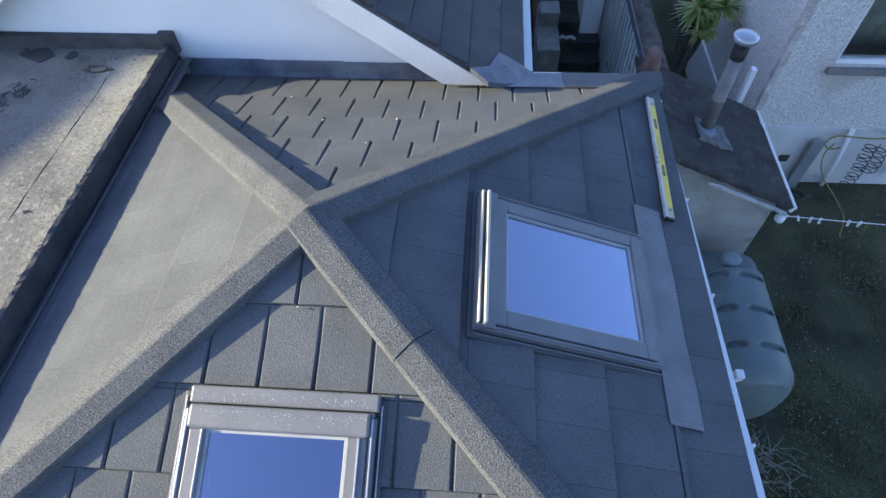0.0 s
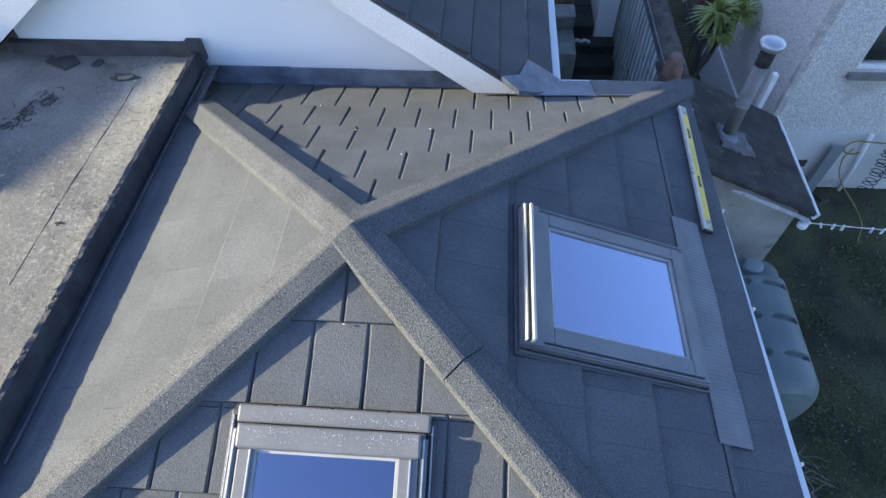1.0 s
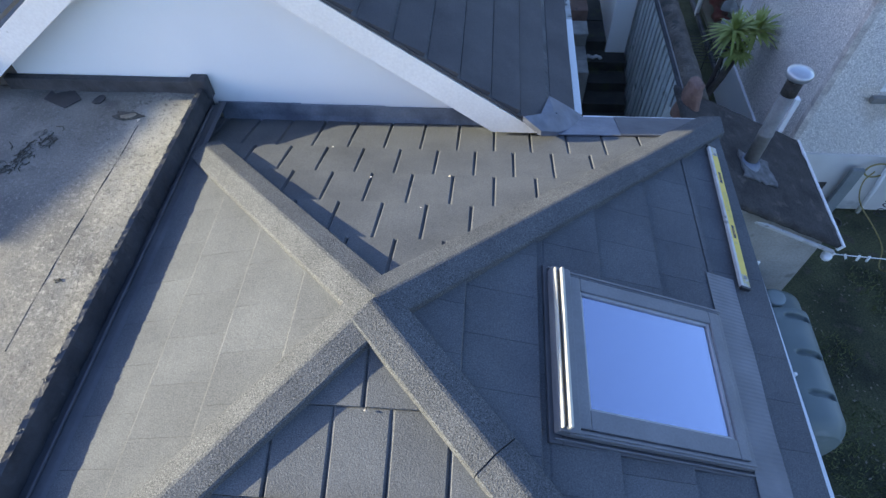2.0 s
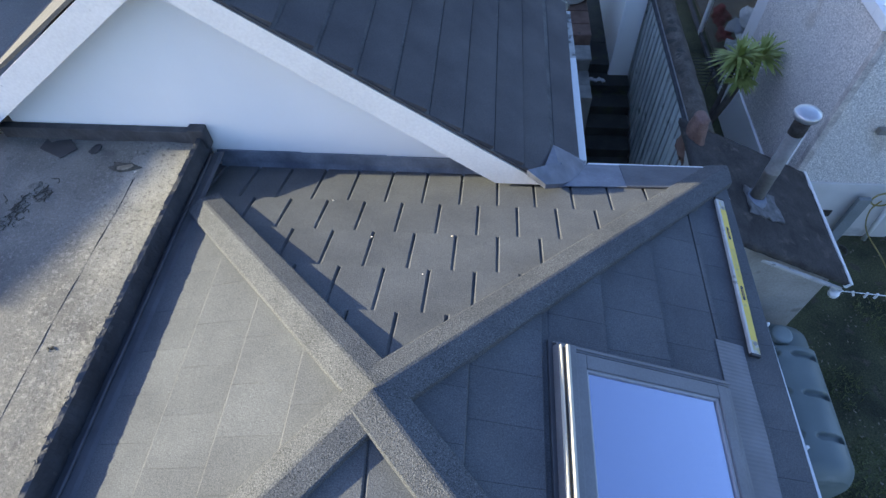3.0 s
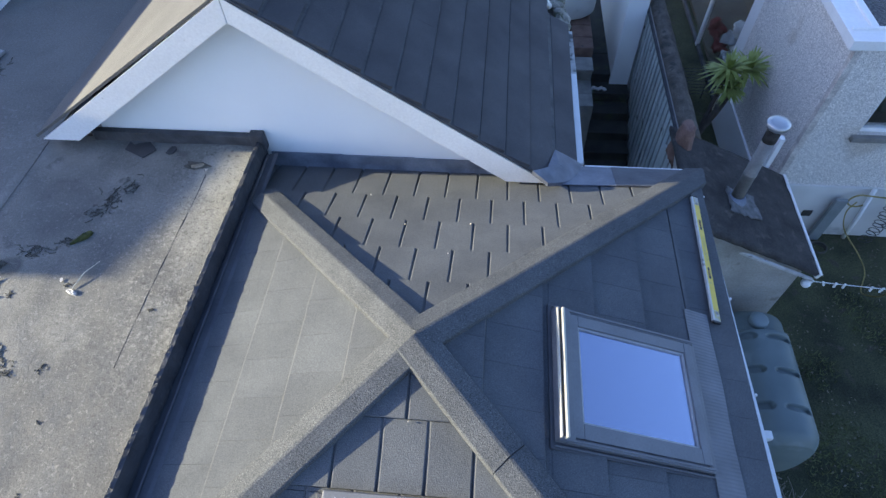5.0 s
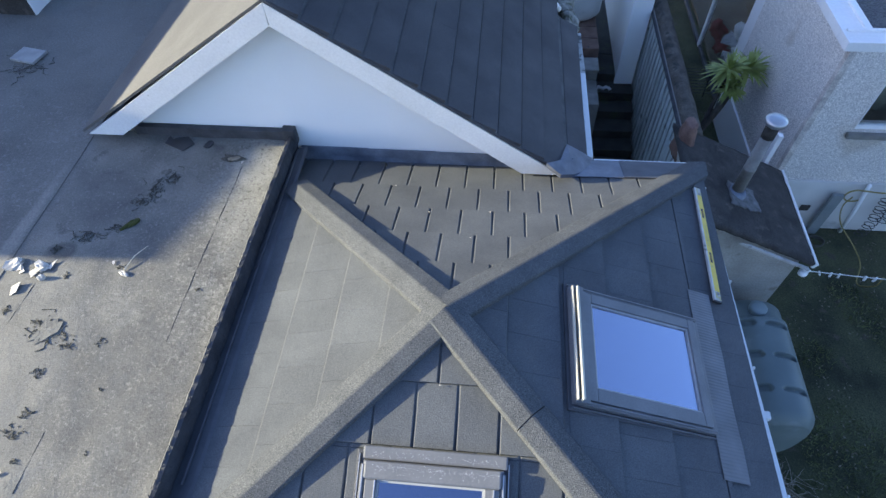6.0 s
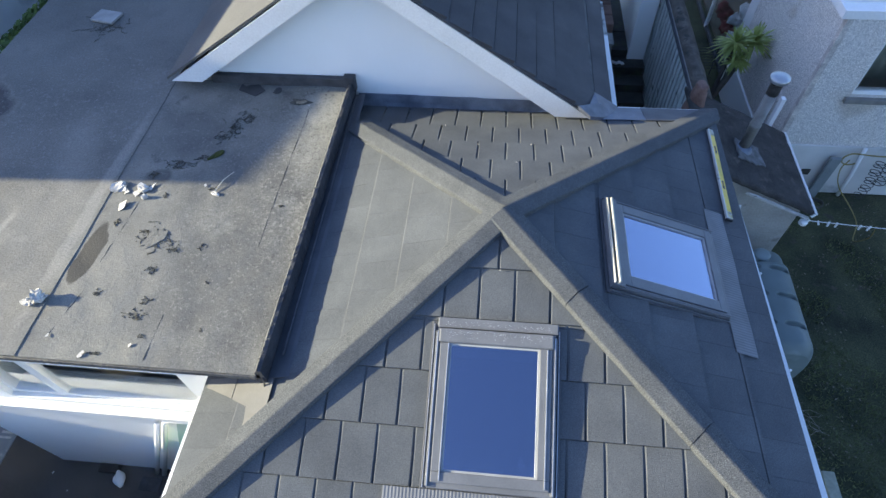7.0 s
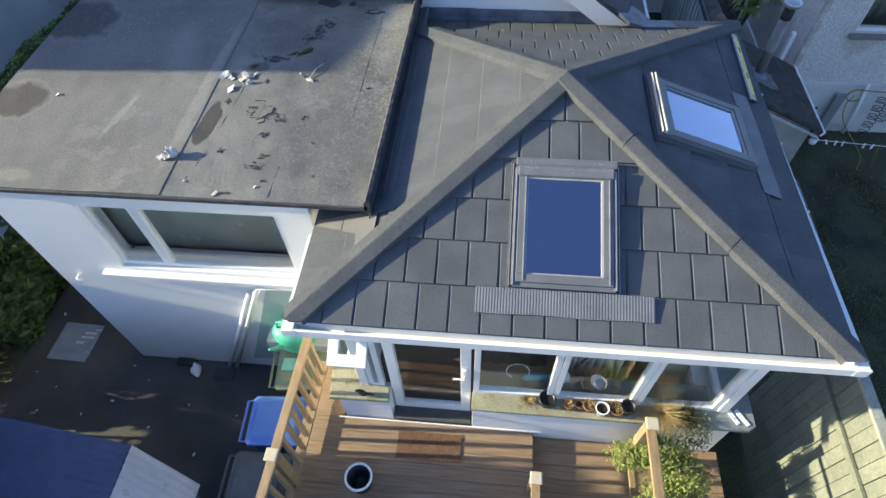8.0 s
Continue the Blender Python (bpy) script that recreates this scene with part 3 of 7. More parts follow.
BOARD = material("dulled_white_paint", (0.68, 0.69, 0.68), (0.75, 0.76, 0.75), 3.0, 0.6, 0.001, 30, spots=(0.5, 0.5, 0.48), spot_scale=14, spot_size=0.7, fine=0.05, fine_scale=50)
part("bargeboard", barge(RIDGE_X + 0.002, RIDGE_Z, 0.52, 2.505, 0.17), BOARD, wing, "white painted bargeboard")
part("bargeboard", barge(RIDGE_X - 0.002, RIDGE_Z, -3.74, 2.775, -3.42), BOARD, wing, "white painted bargeboard")

def pitched(x0, z0, x1, z1, y0, y1, thick=0.05):
    bm = bmesh.new()
    m = Matrix.Translation((0, y1, 0)) @ Matrix.Rotation(radians(90), 4, "X")
    add_prism(bm, [(x0, z0), (x1, z1), (x1, z1 + thick), (x0, z0 + thick)], y1 - y0, m)
    bmesh.ops.recalc_face_normals(bm, faces=bm.faces)
    return bm


EAVE_X = 0.765
EAVE_Z = RIDGE_Z - PITCH * (EAVE_X - RIDGE_X) + 0.0
def eave_run(xa, xb, yb):
    """The roof deck between two lines of the slope, from the gable back to yb."""
    za, zb = (RIDGE_Z + 0.003 - PITCH * (x - RIDGE_X) for x in (xa, xb))
    return pitched(xa, za, xb, zb, 3.94, yb, 0.025)


east_slope = part("roof_slope", eave_run(RIDGE_X, 0.09, 13.0), FELT_DARK, wing, "dark shingled roof slope with open vertical joints")
for xa, xb, yb in ((0.09, 0.3, 6.97), (0.3, 0.56, 6.72), (0.56, EAVE_X, 6.47)):
    part("roof_slope", eave_run(xa, xb, yb), FELT_DARK, wing)
part("roof_slope", pitched(RIDGE_X, RIDGE_Z + 0.003, -3.78, RIDGE_Z - 0.63 * 2.035, 3.94, 13.0, 0.025), WING_FELT, wing, "sunlit grey felt roof slope")
bm = bmesh.new()
gutter_profile(bm, (0.865, 4.4, 2.3), (0.865, 5.7, 2.3), (1, 0), 0.12, 0.08, lip=0.075)
part("gutter", bm, UPVC, wing, "white plastic gutter")
bm = bmesh.new()
gutter_profile(bm, (0.865, 5.7, 2.3), (0.855, 6.46, 2.3), (1, 0), 0.125, 0.08, lip=0.06)
part("gutter", bm, material("mossy_stained_gutter", (0.32, 0.31, 0.28), (0.6, 0.6, 0.56), 9, 0.7, 0.004, 30, spots=(0.045, 0.042, 0.035), spot_scale=7, spot_size=0.52), wing, "old mossy length of gutter")

# ---- flat-roofed extension ----
FLAT_Z = 2.68
extension = thing("extension", "white rendered flat-roofed extension with grey felt roof", "extension")
WEST_X = -5.98
part("wall", wall_with_opening("x", -5.85, -2.6, GROUND, 2.5, (-4.967, -2.933, 1.165, 2.2), 1.12), RENDER, extension, "white rendered wall")
part("wall", box(-5.85, -5.6, 1.373, 13, GROUND, 2.5), RENDER, extension)
part("wall", box(-2.85, -2.6, 1.373, 4.1, GROUND, 2.5), RENDER, extension)
glazed(extension, "window", -4.965, -4.42, 1.17, 2.2, (0, 1.165, 0), bar=0.055, label="white-framed casement window")
glazed(extension, "window", -4.417, -2.935, 1.17, 2.2, (0, 1.165, 0), bar=0.055, label="white-framed window")
part("window_sill", box(-5.2, -2.93, 1.03, 1.117, 1.06, 1.12, 0.008), UPVC, extension, "deep white sill")
part("fascia", box(-5.9, -2.5, 0.93, 0.955, 2.49, 2.635, 0.003), UPVC, extension, "white fascia board")
part("soffit", box(-5.9, -2.5, 0.957, 1.117, 2.5, 2.515), UPVC, extension)
part("inner_wall", box(-5.5, -2.9, 3.4, 3.5, 0.2, 2.5), DARK_ROOM, extension)
part("inner_sill", box(-4.95, -2.955, 1.3, 1.42, 1.1, 1.16, 0.006), PLINTH, extension, "pale inner window board")
part("floor", box(-5.55, -2.87, 1.4, 3.4, 0.3, 0.4), DARK_ROOM, extension)
part("ceiling", box(-5.55, -2.87, 1.4, 3.4, 2.45, 2.5), DARK_ROOM, extension)


def felt_z(x, y):
    """Height of the rippled felt of the flat roof."""
    return FLAT_Z + 0.012 * noise.noise((x * 1.3, y * 1.3, 5)) + 0.0048 * noise.noise((x * 6, y * 6, 5)) + (0.006 if x < -3.78 else 0)


def felt_sheet(x0, x1, y0, y1, z, nx, ny, bumpy, seed, drop=0.05, splay=0.0):
    """A sheet of felt with slight ripples and turned-down edges."""
    bm = bmesh.new()
    vs = []
    for j in range(ny + 1):
        row = []
        for i in range(nx + 1):
            y = y0 + (y1 - y0) * j / ny
            x = x0 + (x1 - splay * (1 - j / ny) - x0) * i / nx
            row.append(bm.verts.new((x, y, z + bumpy * noise.noise((x * 1.3, y * 1.3, seed)) + bumpy * 0.4 * noise.noise((x * 6, y * 6, seed)))))
        vs.append(row)
    for j in range(ny):
        for i in range(nx):
            bm.faces.new((vs[j][i], vs[j][i + 1], vs[j + 1][i + 1], vs[j + 1][i]))
    rim = [e for e in bm.edges if e.is_boundary]
    for e in rim:
        e.smooth = False
    r = bmesh.ops.extrude_edge_only(bm, edges=rim)
    bmesh.ops.translate(bm, vec=(0, 0, -drop), verts=[v for v in r["geom"] if isinstance(v, bmesh.types.BMVert)])
    bmesh.ops.recalc_face_normals(bm, faces=bm.faces)
    return bm


flat = part("flat_roof", box(WEST_X + 0.01, -1.985, 0.96, 4.1, FLAT_Z - 0.12, FLAT_Z - 0.02), FELT_DARK, extension, "flat roof deck edged with black felt")
part("flat_roof", box(WEST_X + 0.01, -3.72, 4.103, 13, FLAT_Z - 0.12, FLAT_Z - 0.02), FELT_DARK, extension)
part("felt_sheet", felt_sheet(-3.81, -1.92, 0.9, 4.1, FLAT_Z, 70, 110, 0.012, 5, splay=0.042), FELT_OLD, flat, "weathered mineral felt sheet, pitted and stained", True)
part("felt_sheet", felt_sheet(WEST_X, -3.78, 0.9, 13.0, FLAT_Z + 0.006, 50, 200, 0.012, 5), FELT, flat, "smoother grey felt sheet", True)
# drip edges
part("drip_edge", box(-5.99, -1.985, 0.885, 0.902, FLAT_Z - 0.055, FLAT_Z - 0.012, 0.004), FELT_DARK, extension, "dark felt drip along the front edge")
rnd = random.Random(9)
bm = bmesh.new()
rows_ = []
for k in range(131):
    y = 0.9 + 3.19 * k / 130
    j1, j2, j3 = (0.004 * noise.noise((y * 9, s_, 5)) + rnd.uniform(-0.004, 0.003) for s_ in (0, 7, 13))
    w_ = -0.042 * (4.09 - y) / 3.19
    rows_.append([bm.verts.new((x + w_, y, FLAT_Z + z)) for x, z in ((-1.945, -0.14), (-1.945, 0.03 + j1), (-1.92, 0.066 + j1), (-1.893 + j2 * 0.6, 0.06 + j2), (-1.884 + j3, -0.06 + j1), (-1.89 + j3 * 0.8, -0.14))])
for a, b in zip(rows_, rows_[1:]):
    for i in range(6):
        bm.faces.new((a[i], a[(i + 1) % 6], b[(i + 1) % 6], b[i]))
bm.faces.new(rows_[0])
bm.faces.new(rows_[-1])
bmesh.ops.recalc_face_normals(bm, faces=bm.faces)
part("drip_edge", bm, FELT_DARK, extension, "crumbling black felt edge over the tiles")
for mat_, label_, n_, seed_ in ((FELT_DARK, "black crumbs of felt along the edge", 90, 1), (WING_FELT, "pale crumbs of grit along the edge", 90, 2)):
    r = random.Random(seed_)
    bm = bmesh.new()
    for k in range(n_):
        y = r.uniform(0.95, 4.0)
        x = -1.916 + r.gauss(0, 0.01) - 0.042 * (4.09 - y) / 3.19
        s_ = r.uniform(0.003, 0.007)
        bmesh.ops.create_icosphere(bm, subdivisions=1, radius=s_, matrix=Matrix.Translation((x, y, FLAT_Z + 0.062 + 0.3 * s_)) @ Matrix.Rotation(r.uniform(0, 3), 4, "Z") @ Matrix.Diagonal((0.8, 1.6, 0.5, 1)))
    tagged(part("grit", bm, mat_, extension), label_, kind="stuff")
bm = box(-3.38, -1.9, 4.055, 4.115, FLAT_Z - 0.05, FLAT_Z + 0.1, 0.008)
add_box(bm, -1.98, -1.86, 4.04, 4.117, FLAT_Z - 0.04, FLAT_Z + 0.13, 0.012)
bm2 = bmesh.new()
add_prism(bm2, [(-1.985, 2.48), (-1.79, 2.6), (-1.775, 2.603), (-1.77, 2.615), (-1.8, 2.615), (-1.985, 2.56)], 3.12, Matrix.Translation((0, 4.05, 0)) @ Matrix.Rotation(radians(90), 4, "X"))
bmesh.ops.recalc_face_normals(bm2, faces=bm2.faces)
part("side_flashing", bm2, material("slate_grey_felt_strip", (0.055, 0.06, 0.07), (0.1, 0.105, 0.115), 4, 0.7, 0.004, 40), extension, "blue-grey strip dressed onto the tiles")
part("upstand", bm, FELT_DARK, extension, "black felt upstand against the gable")
part("flashing_bead", tube([(-1.862, y, 2.606 + 0.003 * noise.noise((y * 5, 0, 2))) for y in np.linspace(1.1, 4.02, 40)], 0.009, 8), material("grey_felt_bead", (0.06, 0.064, 0.074), (0.1, 0.106, 0.118), 8, 0.8, 0.003, 60), extension, "rounded grey bead along the strip beside the tiles", True)

# thin pale layer over the tiles below the roof's corner
m = slope_matrix("west") @ Matrix.Translation((0, 0, 0.026))
SHEET = material("pale_tile_layer", (0.125, 0.123, 0.115), (0.17, 0.167, 0.156), 3.0, 0.8, 0.002, 30, spots=(0.13, 0.127, 0.117), spot_scale=4, spot_size=0.6, fine=0.08)
for poly, up in (([(1.16, 1.555), (1.55, 1.555), (1.70, 1.71), (1.49, 1.706), (1.391, 1.724), (1.33, 1.862), (1.16, 1.862)], 0.004), ([(1.16, 1.866), (1.325, 1.866), (1.225, 2.12), (1.16, 2.12)], 0.005)):
    bm = bmesh.new()
    add_prism(bm, poly, up, m, 0.001)
    bmesh.ops.recalc_face_normals(bm, faces=bm.faces)
    part("dressed_sheet", bm, SHEET, conservatory, "thin pale layer over the tiles")

# lead flashing where the tiles meet the gable, and the pan beside it
flashing = thing("flashing", "blue-grey lead flashing dressed against the white gable", "flashing")
for k in range(4):
    x0 = -1.86 + 0.62 * k
    bm = bmesh.new()
    top = 2.575 - 0.006 * k
    add_prism(bm, [(4.082, 2.42), (4.09, 2.44), (4.098, 2.47), (4.1, top), (4.112, top), (4.112, 2.4), (4.082, 2.4)], 0.624, Matrix.Translation((x0 + 0.002 * (k % 2), 0, 0)) @ Matrix(((0, 0, 1, 0), (1, 0, 0, 0), (0, 1, 0, 0), (0, 0, 0, 1))))
    bmesh.ops.recalc_face_normals(bm, faces=bm.faces)
    part("lead_strip", bm, LEAD, flashing)
PAN_PALE = material("pale_lead_sheet", (0.12, 0.138, 0.175), (0.19, 0.212, 0.255), 6.0, 0.55, 0.004, 14, metal=0.1, fine=0.08, fine_scale=60)
PAN_DARK = material("slate_grey_lead_sheet", (0.05, 0.058, 0.078), (0.08, 0.09, 0.112), 6.0, 0.55, 0.004, 14, metal=0.1, fine=0.08, fine_scale=60)
m = slope_matrix("north") @ Matrix.Translation((0, 0, 0.028))
bm = bmesh.new()
add_prism(bm, [(-1.41, 1.838), (-1.41, 2.16), (-0.95, 2.16), (-0.8, 1.81)], 0.007, m)
part("lead_pan", bm, PAN_PALE, flashing, "pale length of lead over the tiles")
bm = bmesh.new()
add_prism(bm, [(-1.75, 1.845), (-2.05, 2.16), (-1.4, 2.16), (-1.395, 1.836)], 0.012, m)
part("lead_pan", bm, PAN_DARK, flashing, "slate-grey length of lead over the tiles")
# corner sheet dressed over the foot of the wing's slope, creased down its middle
bm = bmesh.new()
rim = [(0.37, 3.89), (0.5, 3.85), (0.63, 3.95), (0.82, 4.15), (0.835, 4.31), (0.7, 4.31), (0.575, 4.29), (0.5, 4.02)]
on = lambda x, y, h: (x, y, RIDGE_Z - PITCH * (x - RIDGE_X) + 0.074 + h + 0.002 * noise.noise((x * 9, y * 9, 2)))
mid = bm.verts.new(on(0.6, 4.1, 0.035))
top = [bm.verts.new(on(x, y, 0.004)) for x, y in rim]
low = [bm.verts.new(on(x, y, -0.04)) for x, y in rim]
for i in range(len(rim)):
    j = (i + 1) % len(rim)
    bm.faces.new((mid, top[i], top[j]))
    bm.faces.new((top[i], low[i], low[j], top[j]))
bmesh.ops.recalc_face_normals(bm, faces=bm.faces)
part("corner_sheet", bm, material("creased_lead", (0.09, 0.102, 0.13), (0.16, 0.178, 0.215), 9.0, 0.55, 0.004, 14, metal=0.1), flashing, "creased pale lead corner sheet")
bm = bmesh.new()
gutter_profile(bm, (0.86, 4.33, 2.345), (1.72, 4.33, 2.345), (0, 1), 0.06, 0.07)
part("edge_trim", bm, UPVC, flashing, "white edge trim")

# ---- roof windows ----
def roof_window(face, u0, u1, v0, v1, g, label, vent_open):
    """A centre-pivot roof window on a slope; g: its glass as (u0, u1, v0, v1)."""
    m = slope_matrix(face)
    w = thing("roof_window", label, "roof window", "roof windows")

    def ring(name, o, i, z0, z1, mat, lab="", bev=0.006):
        bm = bmesh.new()
        for b in ((o[0], o[1], o[2], i[2]), (o[0], o[1], i[3], o[3]), (o[0], i[0], i[2], i[3]), (i[1], o[1], i[2], i[3])):
            add_box(bm, b[0], b[1], b[2], b[3], z0, z1, bev, m)
        bmesh.ops.recalc_face_normals(bm, faces=bm.faces)
        return part(name, bm, mat, w, lab)

    def bar(name, a, b, c, d, z0, z1, mat, lab="", bev=0.005):
        bm = box(a, b, c, d, z0, z1, bev, m)
        bmesh.ops.recalc_face_normals(bm, faces=bm.faces)
        return part(name, bm, mat, w, lab)

    ring("flashing", (u0 - 0.045, u1 + 0.045, v0 - 0.05, v1 + 0.012), (u0 + 0.01, u1 - 0.01, v0 + 0.01, v1 - 0.01), -0.005, 0.028, FRAME_DARK, "dark flashing round the frame")
    ring("frame", (u0, u1, v0, v1), (u0 + 0.05, u1 - 0.05, v0 + 0.05, v1 - 0.05), 0.0, 0.06, GREY_FRAME, "grey aluminium-clad frame")
    for a, b in ((u0 - 0.012, u0 + 0.016), (u1 - 0.016, u1 + 0.012)):
        bar("side_cover", a, b, v0 + 0.02, v1 - 0.01, 0.03, 0.07, GREY_FRAME)
        c = (a + b) / 2
        bar("side_track", c - 0.004, c + 0.004, v0 + 0.02, v1 - 0.012, 0.068, 0.078, TRACK if face == "south" else GREY_FRAME, "drawn aluminium track", 0.002)
        o = -0.03 if a < 0 else 0.03
        bar("gutter_lip", c + o - 0.003, c + o + 0.003, v0 - 0.03, v1 + 0.0, 0.02, 0.042, TRACK if face == "south" else GREY_FRAME, "thin upturned lip of the flashing", 0.001)
    ring("sash", (u0 + 0.022, u1 - 0.022, v0 + 0.06, v1 - 0.035), g, 0.045, 0.078, GREY_FRAME, "grey sash")
    ring("glazing_bead", (g[0] - 0.004, g[1] + 0.004, g[2] - 0.004, g[3] + 0.004), (g[0] + 0.012, g[1] - 0.012, g[2] + 0.012, g[3] - 0.012), 0.036, 0.064, BEAD, "pale bead round the glass", 0.002)
    pane = bar("pane", g[0], g[1], g[2], g[3], 0.044, 0.051, ROOF_GLASS, "", 0)
    ring("lining", (u0 + 0.03, u1 - 0.03, v0 + 0.03, v1 - 0.03), (u0 + 0.06, u1 - 0.06, v0 + 0.06, v1 - 0.06), -0.14, 0.01, UPVC, "white lining", 0)
    if vent_open:
        bar("top_cover", u0 - 0.008, u1 + 0.008, v0 - 0.03, v0 + 0.063, 0.03, 0.086, GREY_FRAME, "folded grey top cover", 0.004)
        for a, d, z in ((v0 - 0.028, 0.01, 0.108), (v0 - 0.002, 0.016, 0.122)):
            bar("vent_flap", u0 + 0.0, u1 - 0.012, a, a + d, 0.082, z, CREAM_FLAP, "cream edge of the raised ventilation flap", 0.0045)
        bar("vent_slot", u0 + 0.01, u1 - 0.02, v0 - 0.017, v0 - 0.003, 0.083, 0.1, BLACK, "", 0.002)
    else:
        for c in (g[0] - 0.009, g[1] + 0.051):
            bar("sash_track", c - 0.004, c + 0.004, g[2], g[3] + 0.05, 0.076, 0.086, TRACK, "drawn aluminium track", 0.002)
        bar("hood", u0 + 0.01, u1 - 0.012, v0 + 0.002, g[2] - 0.004, 0.05, 0.09, GREY_FRAME, "grey hood beaded with water", 0.012)
        bar("head_strip", u0 - 0.005, u1 + 0.02, v0 - 0.072, v0 - 0.004, 0.02, 0.066, GREY_FRAME, "folded grey head flashing", 0.01)
    # pleated apron below
    bm = bmesh.new()
    a, b, c, d = APRONS[face]
    n = 60
    top, low, back = [], [], []
    for k in range(2 * n + 1):
        u = a + (b - a) * k / (2 * n)
        h = 0.0285 + 0.002 * (k % 2)
        sag = 0.004 * math.sin(u * 9)
        top.append(bm.verts.new(m @ Vector((u, c, h + 0.008))))
        low.append(bm.verts.new(m @ Vector((u, d + sag, h))))
        back.append(bm.verts.new(m @ Vector((u, d + sag, h - 0.012))))
    for k in range(2 * n):
        bm.faces.new((top[k], top[k + 1], low[k + 1], low[k]))
        bm.faces.new((low[k], low[k + 1], back[k + 1], back[k]))
    part("apron", bm, APRON, w, "finely pleated grey apron")
    return w


FRAME_DARK = material("dark_flashing", (0.058, 0.061, 0.068), (0.085, 0.088, 0.095), 6.0, 0.6, metal=0.15)
TRACK = material("drawn_aluminium", (0.4, 0.41, 0.42), (0.55, 0.56, 0.57), 8.0, 0.3, metal=0.6, fine=0.05)
BEAD = material("pale_glazing_bead", (0.3, 0.31, 0.31), (0.4, 0.41, 0.41), 6.0, 0.4)
CREAM_FLAP = material("cream_flap_enamel", (0.46, 0.43, 0.34), (0.54, 0.51, 0.42), 6.0, 0.7)
APRONS = {"south": (-0.693, 0.68, 1.81, 2.0), "east": (-0.70, 0.675, 1.722, 1.905)}
roof_window("south", -0.412, 0.388, 0.835, 1.80, (-0.324, 0.284, 0.93, 1.702), "grey-framed roof window, closed, reflecting deep blue sky", False)
roof_window("east", -0.425, 0.388, 0.80, 1.722, (-0.315, 0.294, 0.917, 1.632), "grey-framed roof window with its cream ventilation flap raised", True)

# pale sheet added under the east pane, for its lighter sky reflection
m = slope_matrix("east")
bm = box(-0.37, 0.3, 0.86, 1.69, -0.03, -0.022, 0, m)
tagged(mesh_ob("roof_blind", bm, material("pale_backing", (0.5, 0.52, 0.55), (0.6, 0.62, 0.64), 3, 0.9)), "pale sheet behind the east roof window glass, lightening the pane", "blind")

# drops of water left on the hood
m = slope_matrix("south")
rnd = random.Random(11)
bm = bmesh.new()
for k in range(320):
    on_hood = rnd.random() < 0.6
    u = rnd.uniform(-0.36, 0.36)
    v = (rnd.uniform(0.845, 0.9) if rnd.random() < 0.4 else rnd.gauss(0.862, 0.006)) if on_hood else rnd.uniform(0.785, 0.82)
    r = rnd.uniform(0.001, 0.0028)
    p = m @ Vector((u, v, 0.0905 if on_hood else 0.0665))
    bmesh.ops.create_icosphere(bm, subdivisions=1, radius=r, matrix=Matrix.Translation(p) @ Matrix.Diagonal((1, 1, 0.6, 1)))
drops = mesh_ob("water_drops", bm, material("clear_water", (0.5, 0.51, 0.52), (0.6, 0.61, 0.62), 5, 0.05), smooth=True)
tagged(drops, "clear water drops on the grey window hood", "water drops", kind="stuff")

# ---- spirit level ----
m = slope_matrix("east") @ Matrix.Translation((1.21, 1.976, 0.036)) @ Matrix.Rotation(radians(2.4), 4, "Z")
level = thing("spirit_level", "yellow box spirit level with dark vial slots lying on tiles", "spirit level")
bm = box(-0.585, 0.585, -0.028, 0.028, 0, 0.022, 0.003, m)
body = part("body", bm, material("scuffed_pale_metal", (0.36, 0.36, 0.35), (0.5, 0.5, 0.48), 12, 0.5, metal=0.2, spots=(0.2, 0.2, 0.19), spot_scale=25, spot_size=0.6), level, "scuffed pale metal box section")
part("face", box(-0.5, 0.5, -0.013, 0.0285, 0.004, 0.0228, 0.002, m), YELLOW, body, "yellow enamelled face")
for a in (-0.54, 0.54):
    part("face", box(a - 0.04, a + 0.04, -0.013, 0.0285, 0.004, 0.0224, 0.002, m), material("worn_yellow_end", (0.3, 0.27, 0.14), (0.5, 0.44, 0.2), 30, 0.6, spots=(0.36, 0.36, 0.34), spot_scale=30, spot_size=0.5), body, "worn yellow end")
for x0 in (-0.6, 0.583):
    part("end_cap", box(x0, x0 + 0.017, -0.03, 0.03, -0.001, 0.0235, 0.003, m), BLACK, level, "dark plastic end cap")
for a in (-0.175, 0.29):
    s = part("vial_slot", box(a - 0.058, a + 0.058, -0.008, 0.023, 0.012, 0.0238, 0.01, m), BLACK, level, "dark slot")
    bm = bmesh.new()
    add_tube(bm, [m @ Vector((a - 0.026, 0.008, 0.0215)), m @ Vector((a + 0.026, 0.008, 0.0215))], 0.0045, 8)
    part("vial", bm, material("vial_amber", (0.35, 0.2, 0.05), (0.42, 0.26, 0.08), 5, 0.15), s, "amber vial")
for a in (-0.52, 0.51):
    bm = bmesh.new()
    add_tube(bm, [m @ Vector((a, 0.008, 0.02)), m @ Vector((a, 0.008, 0.0238))], 0.012, 14)
    part("end_vial_rim", bm, STEEL, level, "dull round end vial")
part("scratched_panel", box(-0.06, 0.16, -0.002, 0.018, 0.0215, 0.0236, 0, m), material("worn_yellow_panel", (0.5, 0.38, 0.06), (0.58, 0.46, 0.1), 20, 0.5, spots=(0.3, 0.25, 0.12), spot_scale=40, spot_size=0.58), level, "worn maker's panel")

